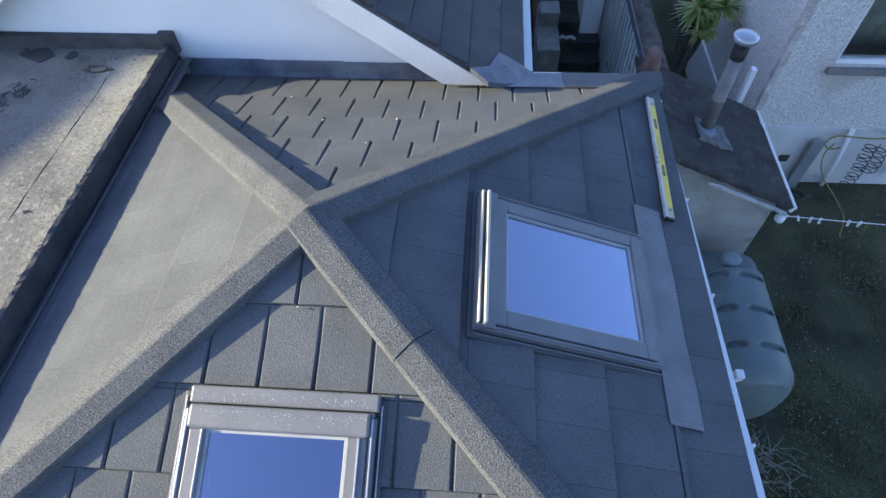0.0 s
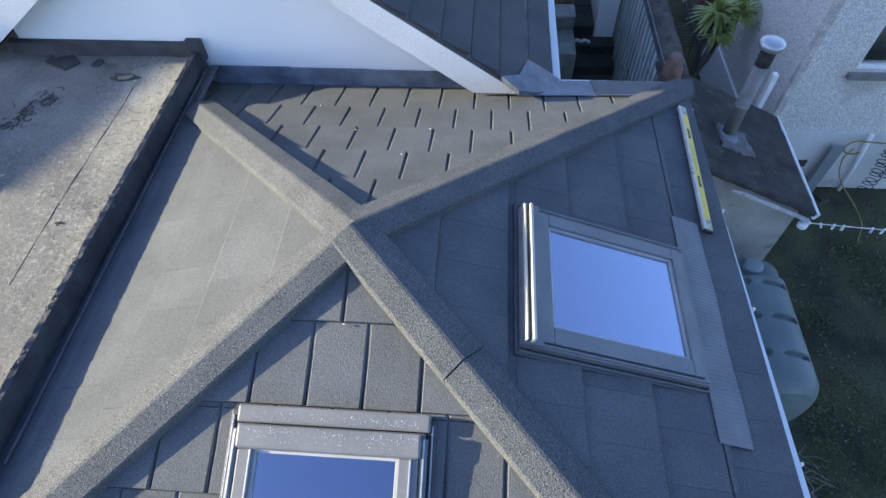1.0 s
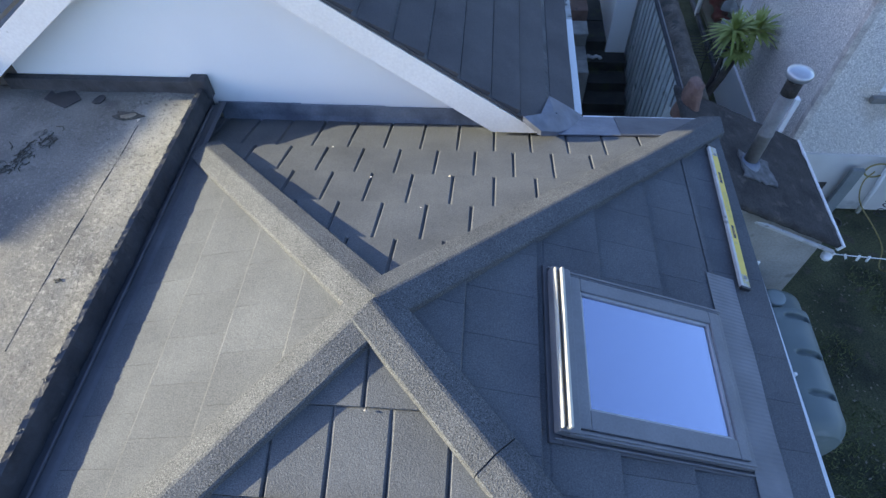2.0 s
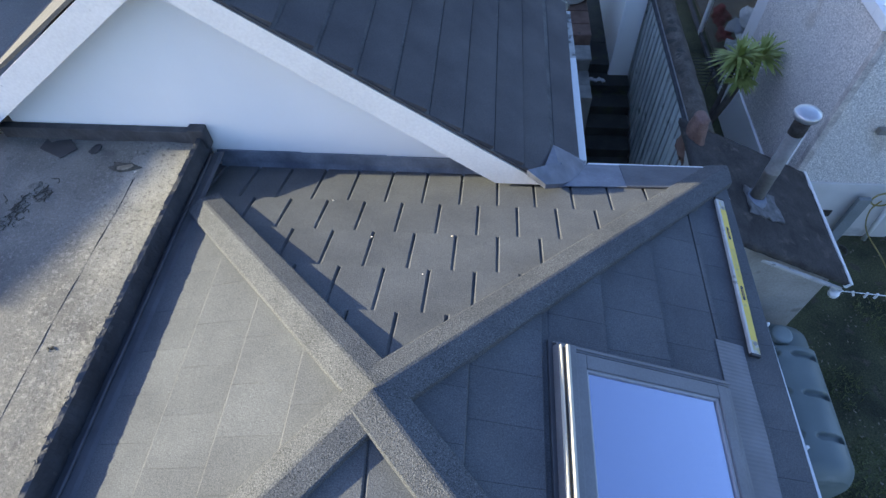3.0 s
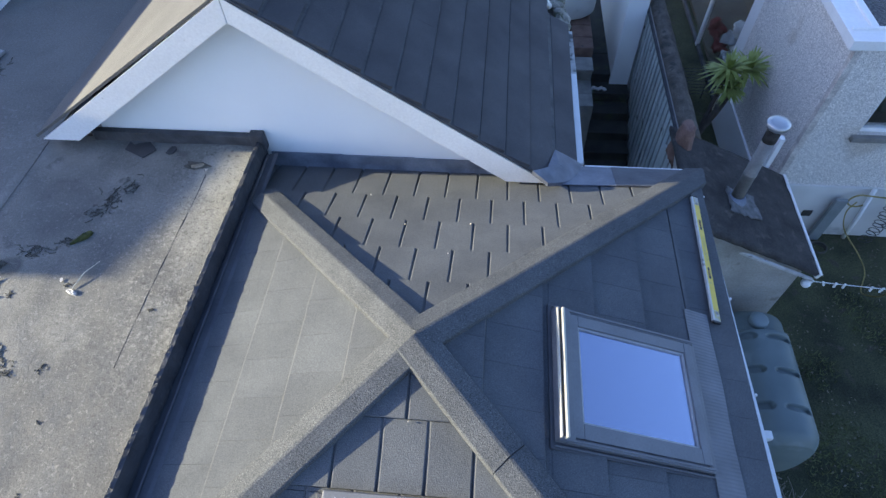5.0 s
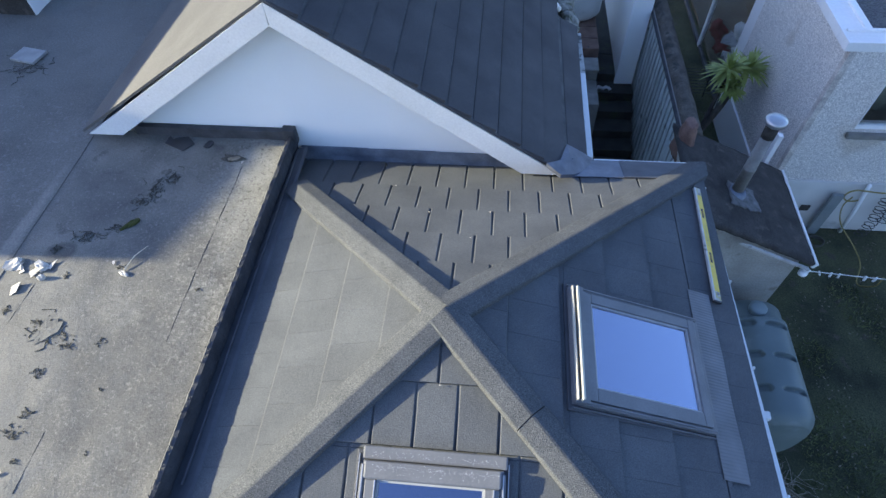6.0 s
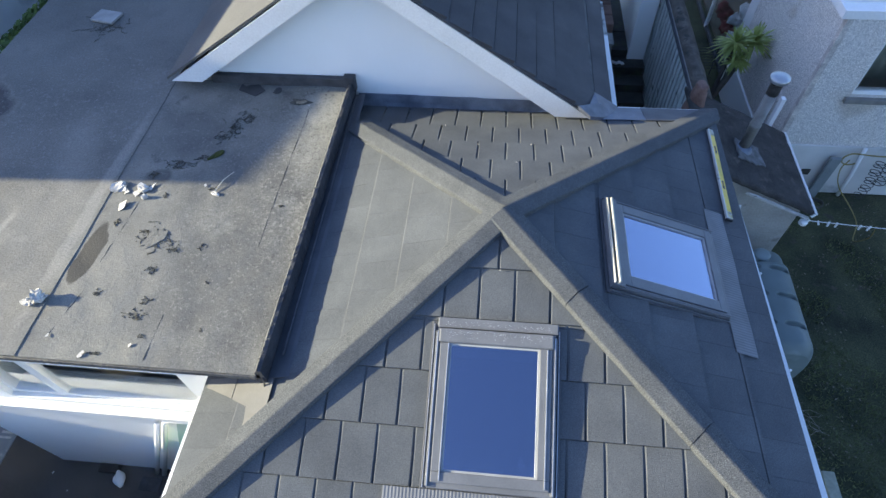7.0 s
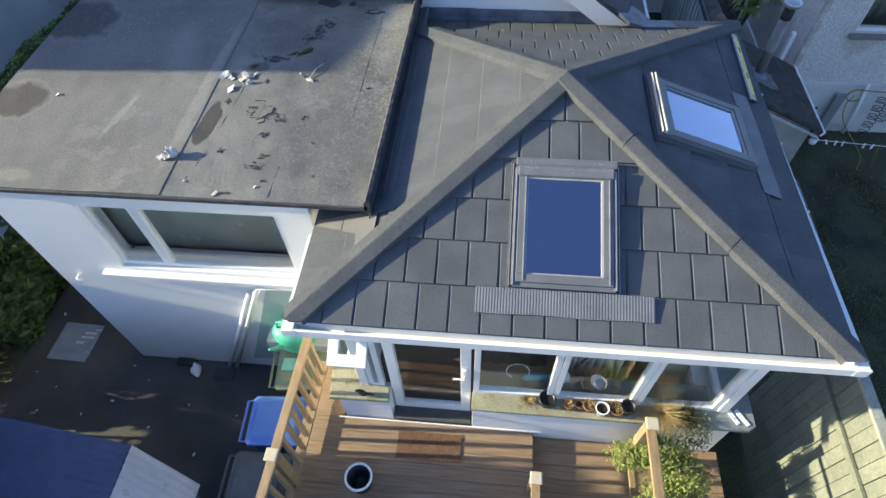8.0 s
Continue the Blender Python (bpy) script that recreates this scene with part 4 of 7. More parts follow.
# ---- what lies on the flat roof ----
def flake(name, at, size, seed, mat, label, category, lift=0.0, thick=0.006, crumple=0.0, sides=9, group="", turn=None):
    """A torn, uneven scrap with a rim of its own."""
    r = random.Random(seed)
    bm = bmesh.new()
    pts = []
    for k in range(sides):
        a = 2 * math.pi * k / sides
        d = size[0] * r.uniform(0.6, 1.1)
        pts.append((math.cos(a) * d, math.sin(a) * d * size[1] / size[0]))
    c = bm.verts.new((0, 0, thick + crumple * r.uniform(0.3, 1)))
    mid = [bm.verts.new((x * 0.55, y * 0.55, thick + crumple * r.uniform(0.2, 1.2))) for x, y in pts]
    rim = [bm.verts.new((x, y, thick + crumple * r.uniform(0, 0.8))) for x, y in pts]
    low = [bm.verts.new((x, y, -0.01)) for x, y in pts]
    for k in range(sides):
        j = (k + 1) % sides
        bm.faces.new((c, mid[k], mid[j]))
        bm.faces.new((mid[k], rim[k], rim[j], mid[j]))
        bm.faces.new((rim[k], low[k], low[j], rim[j]))
    bmesh.ops.recalc_face_normals(bm, faces=bm.faces)
    ob = mesh_ob(name, bm, mat)
    ob.matrix_world = Matrix.Translation((at[0], at[1], felt_z(*at) + 0.003 + lift)) @ Matrix.Rotation(r.uniform(0, 6.28) if turn is None else turn, 4, "Z")
    return tagged(ob, label, category, group)


WHITE_SCRAP = material("pale_flaked_mortar", (0.42, 0.39, 0.34), (0.68, 0.65, 0.59), 14, 0.9, 0.004, 60, spots=(0.22, 0.19, 0.14), spot_scale=26, spot_size=0.58)
MOSS = material("dry_dark_moss", (0.045, 0.043, 0.034), (0.105, 0.1, 0.08), 30, 0.95, 0.01, 70)
GREEN_MOSS = material("green_moss", (0.036, 0.045, 0.009), (0.072, 0.078, 0.018), 30, 0.95, 0.01, 70)
TAR = material("tar_patch", (0.035, 0.035, 0.036), (0.06, 0.06, 0.06), 8, 0.75)
def shard(at, size, seed, label="pale flake of broken mortar on the felt"):
    """A thin angular plate lying tilted."""
    r = random.Random(seed)
    n = r.choice((3, 4, 5, 6))
    pts = [(math.cos(6.283 * k / n + r.uniform(-0.4, 0.4)) * size[0] * r.uniform(0.6, 1.1), math.sin(6.283 * k / n + r.uniform(-0.3, 0.3)) * size[1] * r.uniform(0.6, 1.1)) for k in range(n)]
    bm = bmesh.new()
    add_prism(bm, pts, 0.003)
    ob = mesh_ob("mortar_flake", bm, WHITE_SCRAP)
    ob.matrix_world = Matrix.Translation((at[0], at[1], felt_z(*at) + 0.008)) @ Matrix.Rotation(radians(r.uniform(-22, 4)), 4, "Y") @ Matrix.Rotation(radians(r.uniform(-12, 12)), 4, "X") @ Matrix.Rotation(r.uniform(0, 6.28), 4, "Z")
    return tagged(ob, label, "debris", "mortar flakes")


for at, size, seed in (((-3.68, 2.53), (0.085, 0.05), 3), ((-3.63, 2.5), (0.05, 0.03), 14), ((-3.52, 2.48), (0.06, 0.05), 4), ((-3.6, 2.33), (0.07, 0.05), 5), ((-3.42, 2.57), (0.07, 0.03), 6), ((-3.46, 2.52), (0.04, 0.03), 13),
                       ((-2.97, 1.05), (0.02, 0.015), 7), ((-3.62, 1.08), (0.02, 0.012), 9), ((-5.35, 2.15), (0.035, 0.02), 10), ((-2.95, 2.62), (0.02, 0.015), 11), ((-3.3, 0.95), (0.04, 0.02), 12)):
    shard(at, size, seed)


for at, size, seed in (((-3.72, 2.56), (0.1, 0.06), 90), ((-3.5, 2.54), (0.075, 0.045), 91), ((-3.44, 2.44), (0.035, 0.02), 92)):
    flake("mortar_flake", at, size, seed, WHITE_SCRAP, "stained curling flake of broken mortar on the felt", "debris", lift=0.004, thick=0.004, crumple=0.03, sides=6, group="mortar flakes")


def crumpled(at, size, seed, label):
    r = random.Random(seed)
    bm = bmesh.new()
    bmesh.ops.create_icosphere(bm, subdivisions=3, radius=1.0)
    for v in bm.verts:
        d = 0.45 * noise.noise(v.co * 2.1 + Vector((seed, 0, 0))) + 0.3 * noise.noise(v.co * 5 + Vector((seed, 3, 0))) + r.uniform(-0.12, 0.12)
        v.co = Vector((v.co.x * size[0], v.co.y * size[1], (v.co.z + 0.75) * size[2])) * (1 + d)
    ob = mesh_ob("crumpled_paper", bm, WHITE_SCRAP)
    ob.location = (at[0], at[1], felt_z(*at) + 0.002)
    return tagged(ob, label, "litter")


crumpled((-3.83, 1.37), (0.055, 0.05, 0.045), 8, "crumpled pale paper lying on the felt")
crumpled((-3.9, 1.33), (0.06, 0.03, 0.014), 18, "flattened scrap of torn paper on the felt")
def crack(name, at, size, seed, label, loops=1):
    """Wiry curled rims of blistered felt and dry moss: thin uneven loops lying on the roof."""
    r = random.Random(seed)
    bm = bmesh.new()
    for l in range(loops * 3):
        p = Vector((at[0] + r.gauss(0, 0.5) * size[0], at[1] + r.gauss(0, 0.5) * size[1], felt_z(*at) + 0.003))
        a = r.uniform(0, 6.28)
        pts, rad = [p], [0.0015]
        for k in range(r.randint(3, 7)):
            a += r.uniform(-1.3, 1.3)
            p = p + Vector((math.cos(a) * size[0], math.sin(a) * size[1], 0)) * r.uniform(0.12, 0.3)
            p.z = felt_z(p.x, p.y) + r.uniform(0.001, 0.006)
            pts.append(p)
            rad.append(r.uniform(0.001, 0.0042))
        add_tube(bm, pts, rad, 5)
    for k in range(loops * 4):
        s_ = r.uniform(0.003, 0.007)
        bmesh.ops.create_icosphere(bm, subdivisions=1, radius=s_, matrix=Matrix.Translation((at[0] + r.gauss(0, 0.5) * size[0], at[1] + r.gauss(0, 0.5) * size[1], felt_z(*at) + 0.003)) @ Matrix.Diagonal((1.3, 0.9, 0.5, 1)))
    return tagged(mesh_ob(name, bm, MOSS), label, "moss", kind="stuff")


for at, size, seed, lp in (((-3.04, 1.3), (0.07, 0.03), 20, 5), ((-3.02, 1.43), (0.04, 0.03), 21, 3), ((-3.08, 1.7), (0.04, 0.05), 22, 3), ((-2.93, 1.13), (0.03, 0.015), 23, 2), ((-3.42, 1.46), (0.03, 0.02), 24, 4),
                       ((-2.99, 1.92), (0.05, 0.03), 25, 4), ((-2.76, 1.97), (0.035, 0.025), 26, 2), ((-3.28, 2.86), (0.1, 0.07), 27, 7), ((-3.1, 2.96), (0.05, 0.05), 28, 4), ((-3.45, 2.72), (0.04, 0.03), 29, 4),
                       ((-2.22, 2.43), (0.03, 0.015), 30, 2), ((-2.59, 1.62), (0.02, 0.012), 31, 1), ((-3.2, 0.97), (0.04, 0.015), 32, 3), ((-2.86, 3.54), (0.08, 0.09), 42, 6), ((-2.93, 3.4), (0.07, 0.1), 46, 7), ((-3.01, 3.26), (0.08, 0.06), 43, 6), ((-3.18, 2.02), (0.13, 0.09), 47, 8),
                       ((-2.88, 2.59), (0.03, 0.02), 44, 2), ((-3.26, 2.48), (0.03, 0.02), 45, 2), ((-3.57, 2.16), (0.03, 0.03), 46, 3), ((-2.49, 1.21), (0.015, 0.02), 47, 1), ((-3.3, 2.08), (0.04, 0.02), 48, 2)):
    crack("moss_clump", at, size, seed, "dark dry moss along a blistered rim of felt", lp)
flake("felt_blister", (-3.18, 2.02), (0.14, 0.08), 49, FELT_OLD, "wrinkled blister of lifted felt", "blister", thick=0.003, crumple=0.003, sides=15)
flake("moss_clump", (-2.98, 3.0), (0.09, 0.03), 33, GREEN_MOSS, "green moss clump on the felt", "moss", crumple=0.02, sides=11)
flake("tar_patch", (-2.66, 3.97), (0.06, 0.045), 41, TAR, "torn dark tar patch on the old felt", "patch", thick=0.0035, crumple=0.006, sides=8, group="tar patches")
bm = bmesh.new()
add_prism(bm, [(-3.07, 3.95), (-2.87, 3.86), (-2.79, 3.96), (-2.88, 4.05), (-2.97, 4.035), (-3.01, 4.01), (-3.06, 4.05)], 0.006, Matrix.Translation((0, 0, felt_z(-2.93, 3.96) + 0.002)), 0.002)
tagged(mesh_ob("tar_patch", bm, TAR), "torn square tar patch on the old felt", "patch", "tar patches")
slab = mesh_ob("loose_plate", box(-0.15, 0.15, -0.11, 0.11, 0, 0.03, 0.006, Matrix.Rotation(radians(-12), 4, "Z")), material("grey_loose_plate", (0.26, 0.26, 0.25), (0.36, 0.36, 0.34), 9, 0.85))
slab.location = (-5.05, 5.16, felt_z(-5.05, 5.16) + 0.004)
tagged(slab, "pale loose plate lying on the felt", "debris")
crack("moss_clump", (-4.95, 5.0), (0.2, 0.12), 62, "heap of dark dry moss beside a loose plate", 8)
hatch = thing("roof_hatch", "small white-sided box with a dark mossy top on the felt", "hatch")
part("body", box(-5.85, -5.42, 5.95, 6.4, FLAT_Z - 0.02, FLAT_Z + 0.2, 0.008), MOSSY, hatch, "dark mossy box")
part("side_panel", box(-5.418, -5.405, 5.955, 6.395, FLAT_Z - 0.015, FLAT_Z + 0.2, 0.003), RENDER, hatch, "white side panel")
part("top", box(-5.88, -5.4, 5.93, 6.42, FLAT_Z + 0.203, FLAT_Z + 0.24, 0.008), MOSSY, hatch, "dark mossy top")
# cracked hole with a stone beside the upstand
flake("felt_hole", (-2.38, 3.8), (0.12, 0.05), 70, MOSS, "torn hole in the felt with curled dark edges", "hole", thick=0.003, crumple=0.006, sides=11, turn=0.0)
flake("stone", (-2.36, 3.795), (0.065, 0.028), 71, material("stained_board", (0.2, 0.17, 0.12), (0.3, 0.26, 0.19), 20, 0.9), "pale broken board showing in the torn felt", "stone", lift=0.003, thick=0.006, crumple=0.005, sides=7, turn=0.25)
shard((-2.28, 3.75), (0.025, 0.018), 72)
# twig and pale scrap
bm = tube([(-2.84, 2.56, FLAT_Z + 0.01), (-2.8, 2.68, FLAT_Z + 0.03), (-2.74, 2.79, FLAT_Z + 0.02)], [0.004, 0.004, 0.002], 6)
tagged(mesh_ob("twig", bm, PINE), "thin pale twig lying on the felt", "twig")
flake("mortar_flake", (-2.83, 2.53), (0.05, 0.02), 75, WHITE_SCRAP, "pale flake of broken mortar on the felt", "debris", crumple=0.012, group="mortar flakes")
# laps between the felt lengths
for (x0, y0), (x1, y1) in (((-2.27, 3.7), (-2.29, 2.0)), ((-2.83, 1.32), (-2.83, 0.95)), ((-3.47, 2.42), (-3.53, 1.75)), ((-3.53, 1.5), (-3.62, 1.1))):
    n = 40
    pts = []
    for k in range(n + 1):
        x, y = x0 + (x1 - x0) * k / n + 0.004 * noise.noise((k * 0.4, x0, 0)), y0 + (y1 - y0) * k / n
        pts.append((x, y, felt_z(x, y) + 0.0005))
    part("felt_lap", tube(pts, [max(0.0002, 0.0013 + 0.0035 * noise.noise((p[1] * 7, p[0] * 3, 0))) for p in pts], 6), TAR, flat, "cracked lap between felt lengths")
bm = tube([(-1.94, 0.9, FLAT_Z - 0.05), (-1.95, 0.87, FLAT_Z - 0.13), (-1.99, 0.83, FLAT_Z - 0.17), (-2.01, 0.8, FLAT_Z - 0.2)], [0.008, 0.007, 0.004, 0.0015], 6)
part("loose_strip", bm, FELT_DARK, extension, "black strip of felt hanging off the corner")
# ---- east side: outbuilding with flue, oil tank, passage, neighbour ----
outbuilding = thing("outbuilding", "small grey rendered outbuilding with a mossy sloping felt roof", "outbuilding")
bm = bmesh.new()
add_prism(bm, [(2.25, GROUND), (3.72, GROUND), (3.72, 0.42), (2.25, 1.12)], 1.4, Matrix.Translation((0, 6.15, 0)) @ Matrix.Rotation(radians(90), 4, "X"))
bmesh.ops.recalc_face_normals(bm, faces=bm.faces)
part("wall", bm, material("stained_outbuilding_render", (0.3, 0.285, 0.25), (0.46, 0.44, 0.4), 2.2, 0.9, 0.004, 30, spots=(0.2, 0.18, 0.15), spot_scale=5, spot_size=0.62, fine=0.12, fine_scale=40), outbuilding, "grey rendered wall, chipped at the verge")
slope_o = math.atan2(0.77, 1.66)
m = Matrix.Translation((2.18, 4.66, 1.2)) @ Matrix.Rotation(slope_o, 4, "Y")
L = math.hypot(0.77, 1.66)
bm = bmesh.new()
nx, ny = 24, 22
gridv = [[bm.verts.new(m @ Vector((L * i / nx, 1.56 * j / ny - (0.02 * noise.noise((i * 0.6, 0, 4)) if j == 0 else 0), 0.014 * noise.noise((i * 0.5, j * 0.5, 9)) + 0.02))) for i in range(nx + 1)] for j in range(ny + 1)]
for j in range(ny):
    for i in range(nx):
        bm.faces.new((gridv[j][i], gridv[j][i + 1], gridv[j + 1][i + 1], gridv[j + 1][i]))
r = bmesh.ops.extrude_edge_only(bm, edges=[e for e in bm.edges if e.is_boundary])
bmesh.ops.translate(bm, vec=(0, 0, -0.06), verts=[v for v in r["geom"] if isinstance(v, bmesh.types.BMVert)])
bmesh.ops.recalc_face_normals(bm, faces=bm.faces)
part("roof", bm, MOSSY, outbuilding, "dark mossy felt roof", True)
part("edge_trim", box(L - 0.005, L + 0.03, -0.02, 1.57, -0.05, 0.035, 0.004, m), UPVC, outbuilding, "thin white edge trim")
bm = bmesh.new()
add_prism(bm, [(0.75, -0.035), (L, -0.035), (L, 0.0), (0.9, 0.0)], 0.03, m @ Matrix.Translation((0, 0, -0.1)), 0.003)
part("verge_board", bm, material("flaking_white_board", (0.4, 0.39, 0.36), (0.65, 0.65, 0.63), 7, 0.8, 0.006, 30, spots=(0.16, 0.14, 0.12), spot_scale=9, spot_size=0.6), outbuilding, "flaking white verge board")
bm = lathe([(0.0, 0), (0.05, 0.0), (0.055, 0.04), (0.035, 0.06), (0.0, 0.065)], (3.77, 4.64, 0.25), 14)
part("pulley", bm, UPVC, outbuilding, "white line hook")

flue = thing("flue_pipe", "dull steel flue pipe with a round cap on the roof", "flue")
FX, FY = 2.9, 5.35
bm = bmesh.new()
add_lathe(bm, [(0.0, 0.72), (0.068, 0.72), (0.068, 1.3), (0.072, 1.305), (0.072, 1.33), (0.068, 1.335), (0.068, 1.8), (0.0, 1.8)], (FX, FY, 0), 24)
part("pipe", bm, STEEL, flue, "dull steel pipe", True)
part("band", lathe([(0.06, 1.8), (0.071, 1.8), (0.071, 1.95), (0.06, 1.95)], (FX, FY, 0), 24), MOSSY, flue, "rust-dark band below the cap", True)
part("rain_cap", lathe([(0.0, 1.965), (0.05, 1.96), (0.11, 1.99), (0.117, 2.03), (0.11, 2.05), (0.06, 2.06), (0.0, 2.062)], (FX, FY, 0), 28), material("bright_spun_steel", (0.42, 0.43, 0.44), (0.56, 0.57, 0.58), 5, 0.3, metal=0.6, fine=0.05), flue, "bright shallow rain cap", True)
for a in range(3):
    x, y = FX + 0.06 * math.cos(a * 2.1), FY + 0.06 * math.sin(a * 2.1)
    part("stay", tube([(x, y, 1.93), (x, y, 2.0)], 0.006, 6), STEEL, flue)
part("collar", lathe([(0.07, 0.0), (0.13, 0.0), (0.12, 0.05), (0.075, 0.13)], (FX, FY, 0.84), 20), LEAD, flue, "lead collar", True)
rnd = random.Random(77)
bm = bmesh.new()
edge = []
for k in range(26):
    a = 2 * math.pi * k / 26
    c_, s_ = math.cos(a), math.sin(a)
    w_ = 1 / max(abs(c_) / 0.24, abs(s_) / 0.2)
    edge.append((0.87 + c_ * w_ * rnd.uniform(0.82, 1.05), 0.65 + s_ * w_ * rnd.uniform(0.82, 1.05)))
add_prism(bm, edge, [0.012 + rnd.uniform(0, 0.012) for _ in edge], m @ Matrix.Translation((0, 0, 0.026)), 0.006)
part("base_flashing", bm, material("mortared_lead_slate", (0.07, 0.07, 0.068), (0.17, 0.17, 0.165), 14, 0.8, 0.012, 30, spots=(0.2, 0.2, 0.2), spot_scale=9, spot_size=0.56), flue, "rough mortared lead slate under the flue")

# brick pier at the head of the boundary wall
pier = thing("brick_pier", "weathered red brick pier at the end of the boundary wall", "pier")
part("shaft", box(2.25, 2.45, 5.83, 6.19, GROUND, 0.96), BRICK, pier, "red brick shaft")
bm2 = bmesh.new()
bmesh.ops.create_cone(bm2, cap_ends=True, segments=28, radius1=0.19, radius2=0.1, depth=0.46, matrix=Matrix.Translation((2.33, 6.02, 1.18)) @ Matrix.Diagonal((0.74, 1.05, 1, 1)))
bmesh.ops.bevel(bm2, geom=[e for e in bm2.edges if all(v.co.z > 1.39 for v in e.verts)], offset=0.03, segments=3, affect="EDGES", profile=0.5)
bmesh.ops.subdivide_edges(bm2, edges=[e for e in bm2.edges if abs(e.verts[0].co.z - e.verts[1].co.z) > 0.2], cuts=6)
for v in bm2.verts:
    v.co += Vector((1, 1, 0)) * 0.03 * noise.noise(v.co * 14)
part("cap", bm2, material("worn_red_brick_head", (0.15, 0.082, 0.062), (0.24, 0.14, 0.11), 9.0, 0.9, 0.005, 60, spots=(0.11, 0.08, 0.065), spot_scale=12, spot_size=0.64, fine=0.2, fine_scale=70), pier, "weathered tapering brick head", True)
for k in range(5):
    for y0 in ((5.822, 6.01) if k % 2 else (5.822, 5.92, 6.11)):
        y1 = {5.822: 6.005 if k % 2 else 5.915, 6.01: 6.198, 5.92: 6.105, 6.11: 6.198}[y0]
        part("brick", box(2.238, 2.3, y0, y1, 0.57 + 0.076 * k, 0.635 + 0.076 * k, 0.004), BRICK, pier)

# boundary of upright sheets under a mossy coping
boundary = thing("boundary_fence", "grey upright sheet fence under a dark mossy coping", "fence")
for k in range(-15, 50):
    y0 = 6.25 + 0.086 * k
    x = (2.36 if k >= 0 else 2.205) + 0.012 * (k % 2)
    part("board", box(x, x + 0.016, y0, y0 + 0.069, GROUND + 0.1, 0.96 if k >= 0 else 0.9, 0.003), METAL_SHEET, boundary)
bm = bmesh.new()
n = 40
secs = []
for k in range(n + 1):
    y = 6.2 + 4.5 * k / n
    w = 0.125 + 0.01 * noise.noise((y * 3, 0, 1))
    zz = 1.02 + 0.012 * noise.noise((y * 4, 1, 1))
    secs.append([bm.verts.new((2.5 + a * w, y, zz + h)) for a, h in ((-1, -0.09), (-1, 0.0), (-0.5, 0.05), (0.0, 0.065), (0.5, 0.05), (1, 0.0), (1, -0.09))])
for s0, s1 in zip(secs, secs[1:]):
    for i in range(6):
        bm.faces.new((s0[i], s0[i + 1], s1[i + 1], s1[i]))
    bm.faces.new((s0[6], s0[0], s1[0], s1[6]))
bm.faces.new(secs[0])
bm.faces.new(secs[-1])
bmesh.ops.recalc_face_normals(bm, faces=bm.faces)
part("coping", bm, material("mottled_coping", (0.055, 0.046, 0.035), (0.13, 0.112, 0.088), 7, 0.9, 0.012, 40, spots=(0.035, 0.035, 0.03), spot_scale=9, spot_size=0.56, fine=0.3, fine_scale=60), boundary, "dark mossy rounded coping", True)
part("edge_strip", box(2.335, 2.372, 6.25, 10.6, 0.963, 1.0, 0.006), FELT_DARK, boundary, "black felt strip under the coping")
part("cable", tube([(2.37, 6.25, 1.02), (2.362, 8.0, 1.03), (2.37, 10.5, 1.02)], 0.008, 8), STEEL, boundary, "pale cable along the coping")
part("back_wall", box(2.42, 2.58, 6.22, 10.7, GROUND, 0.94), MOSSY, boundary, "dark wall behind the sheets")

# passage beside the wing
steps = thing("garden_steps", "very dark stone steps in the narrow passage", "steps")
STONE = material("very_dark_stone", (0.022, 0.023, 0.02), (0.05, 0.05, 0.042), 3, 0.85, 0.01, 30, spots=(0.05, 0.06, 0.03), spot_scale=4, spot_size=0.58)
for k in range(6):
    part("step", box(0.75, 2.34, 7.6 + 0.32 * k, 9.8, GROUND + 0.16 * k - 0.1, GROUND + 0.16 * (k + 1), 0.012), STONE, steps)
tagged(mesh_ob("passage_floor", box(0.72, 2.34, 9.803, 13, GROUND, GROUND + 0.97), STONE), "very dark passage floor", "floor", kind="structure")
low_wall = thing("low_wall", "low stone and brick wall beside the passage", "wall")
STONE_PALE = material("pale_rubble_stone", (0.16, 0.155, 0.14), (0.28, 0.27, 0.24), 5, 0.9, 0.012, 25)
rnd = random.Random(3)
y = 7.9
while y < 10.4:
    w = rnd.uniform(0.28, 0.42)
    top = 0.12 if y < 8.4 else 0.32 if y < 8.8 else 0.5
    part("stone", box((1.24 if y < 9.65 else 0.86) + rnd.uniform(-0.02, 0.02), 1.58, y, y + w - 0.012, GROUND, top + (rnd.uniform(-0.02, 0.02) if y < 8.8 else 0), 0.02), STONE_PALE if y < 8.8 else BRICK, low_wall)
    y += w
part("stone", box(1.27, 1.57, 8.44, 8.78, 0.335, 0.39, 0.02), STONE_PALE, low_wall, "pale capping stone")
tagged(mesh_ob("wall_north", box(2.02, 2.34, 9.15, 12.0, GROUND, 1.6, 0.01), RENDER), "white rendered wall across the passage", "wall", kind="structure")
barrel = thing("water_butt", "pale grey rounded water butt on the brick wall", "water butt")
part("body", lathe([(0.0, 0), (0.37, 0.0), (0.42, 0.05), (0.43, 0.4), (0.4, 0.75), (0.0, 0.78)], (1.24, 10.02, 0.503), 36), PLINTH, barrel, "", True)
part("lid", lathe([(0.0, 0), (0.41, 0.0), (0.41, 0.03), (0.0, 0.05)], (1.24, 10.02, 1.284), 36), PLINTH, barrel, "", True)

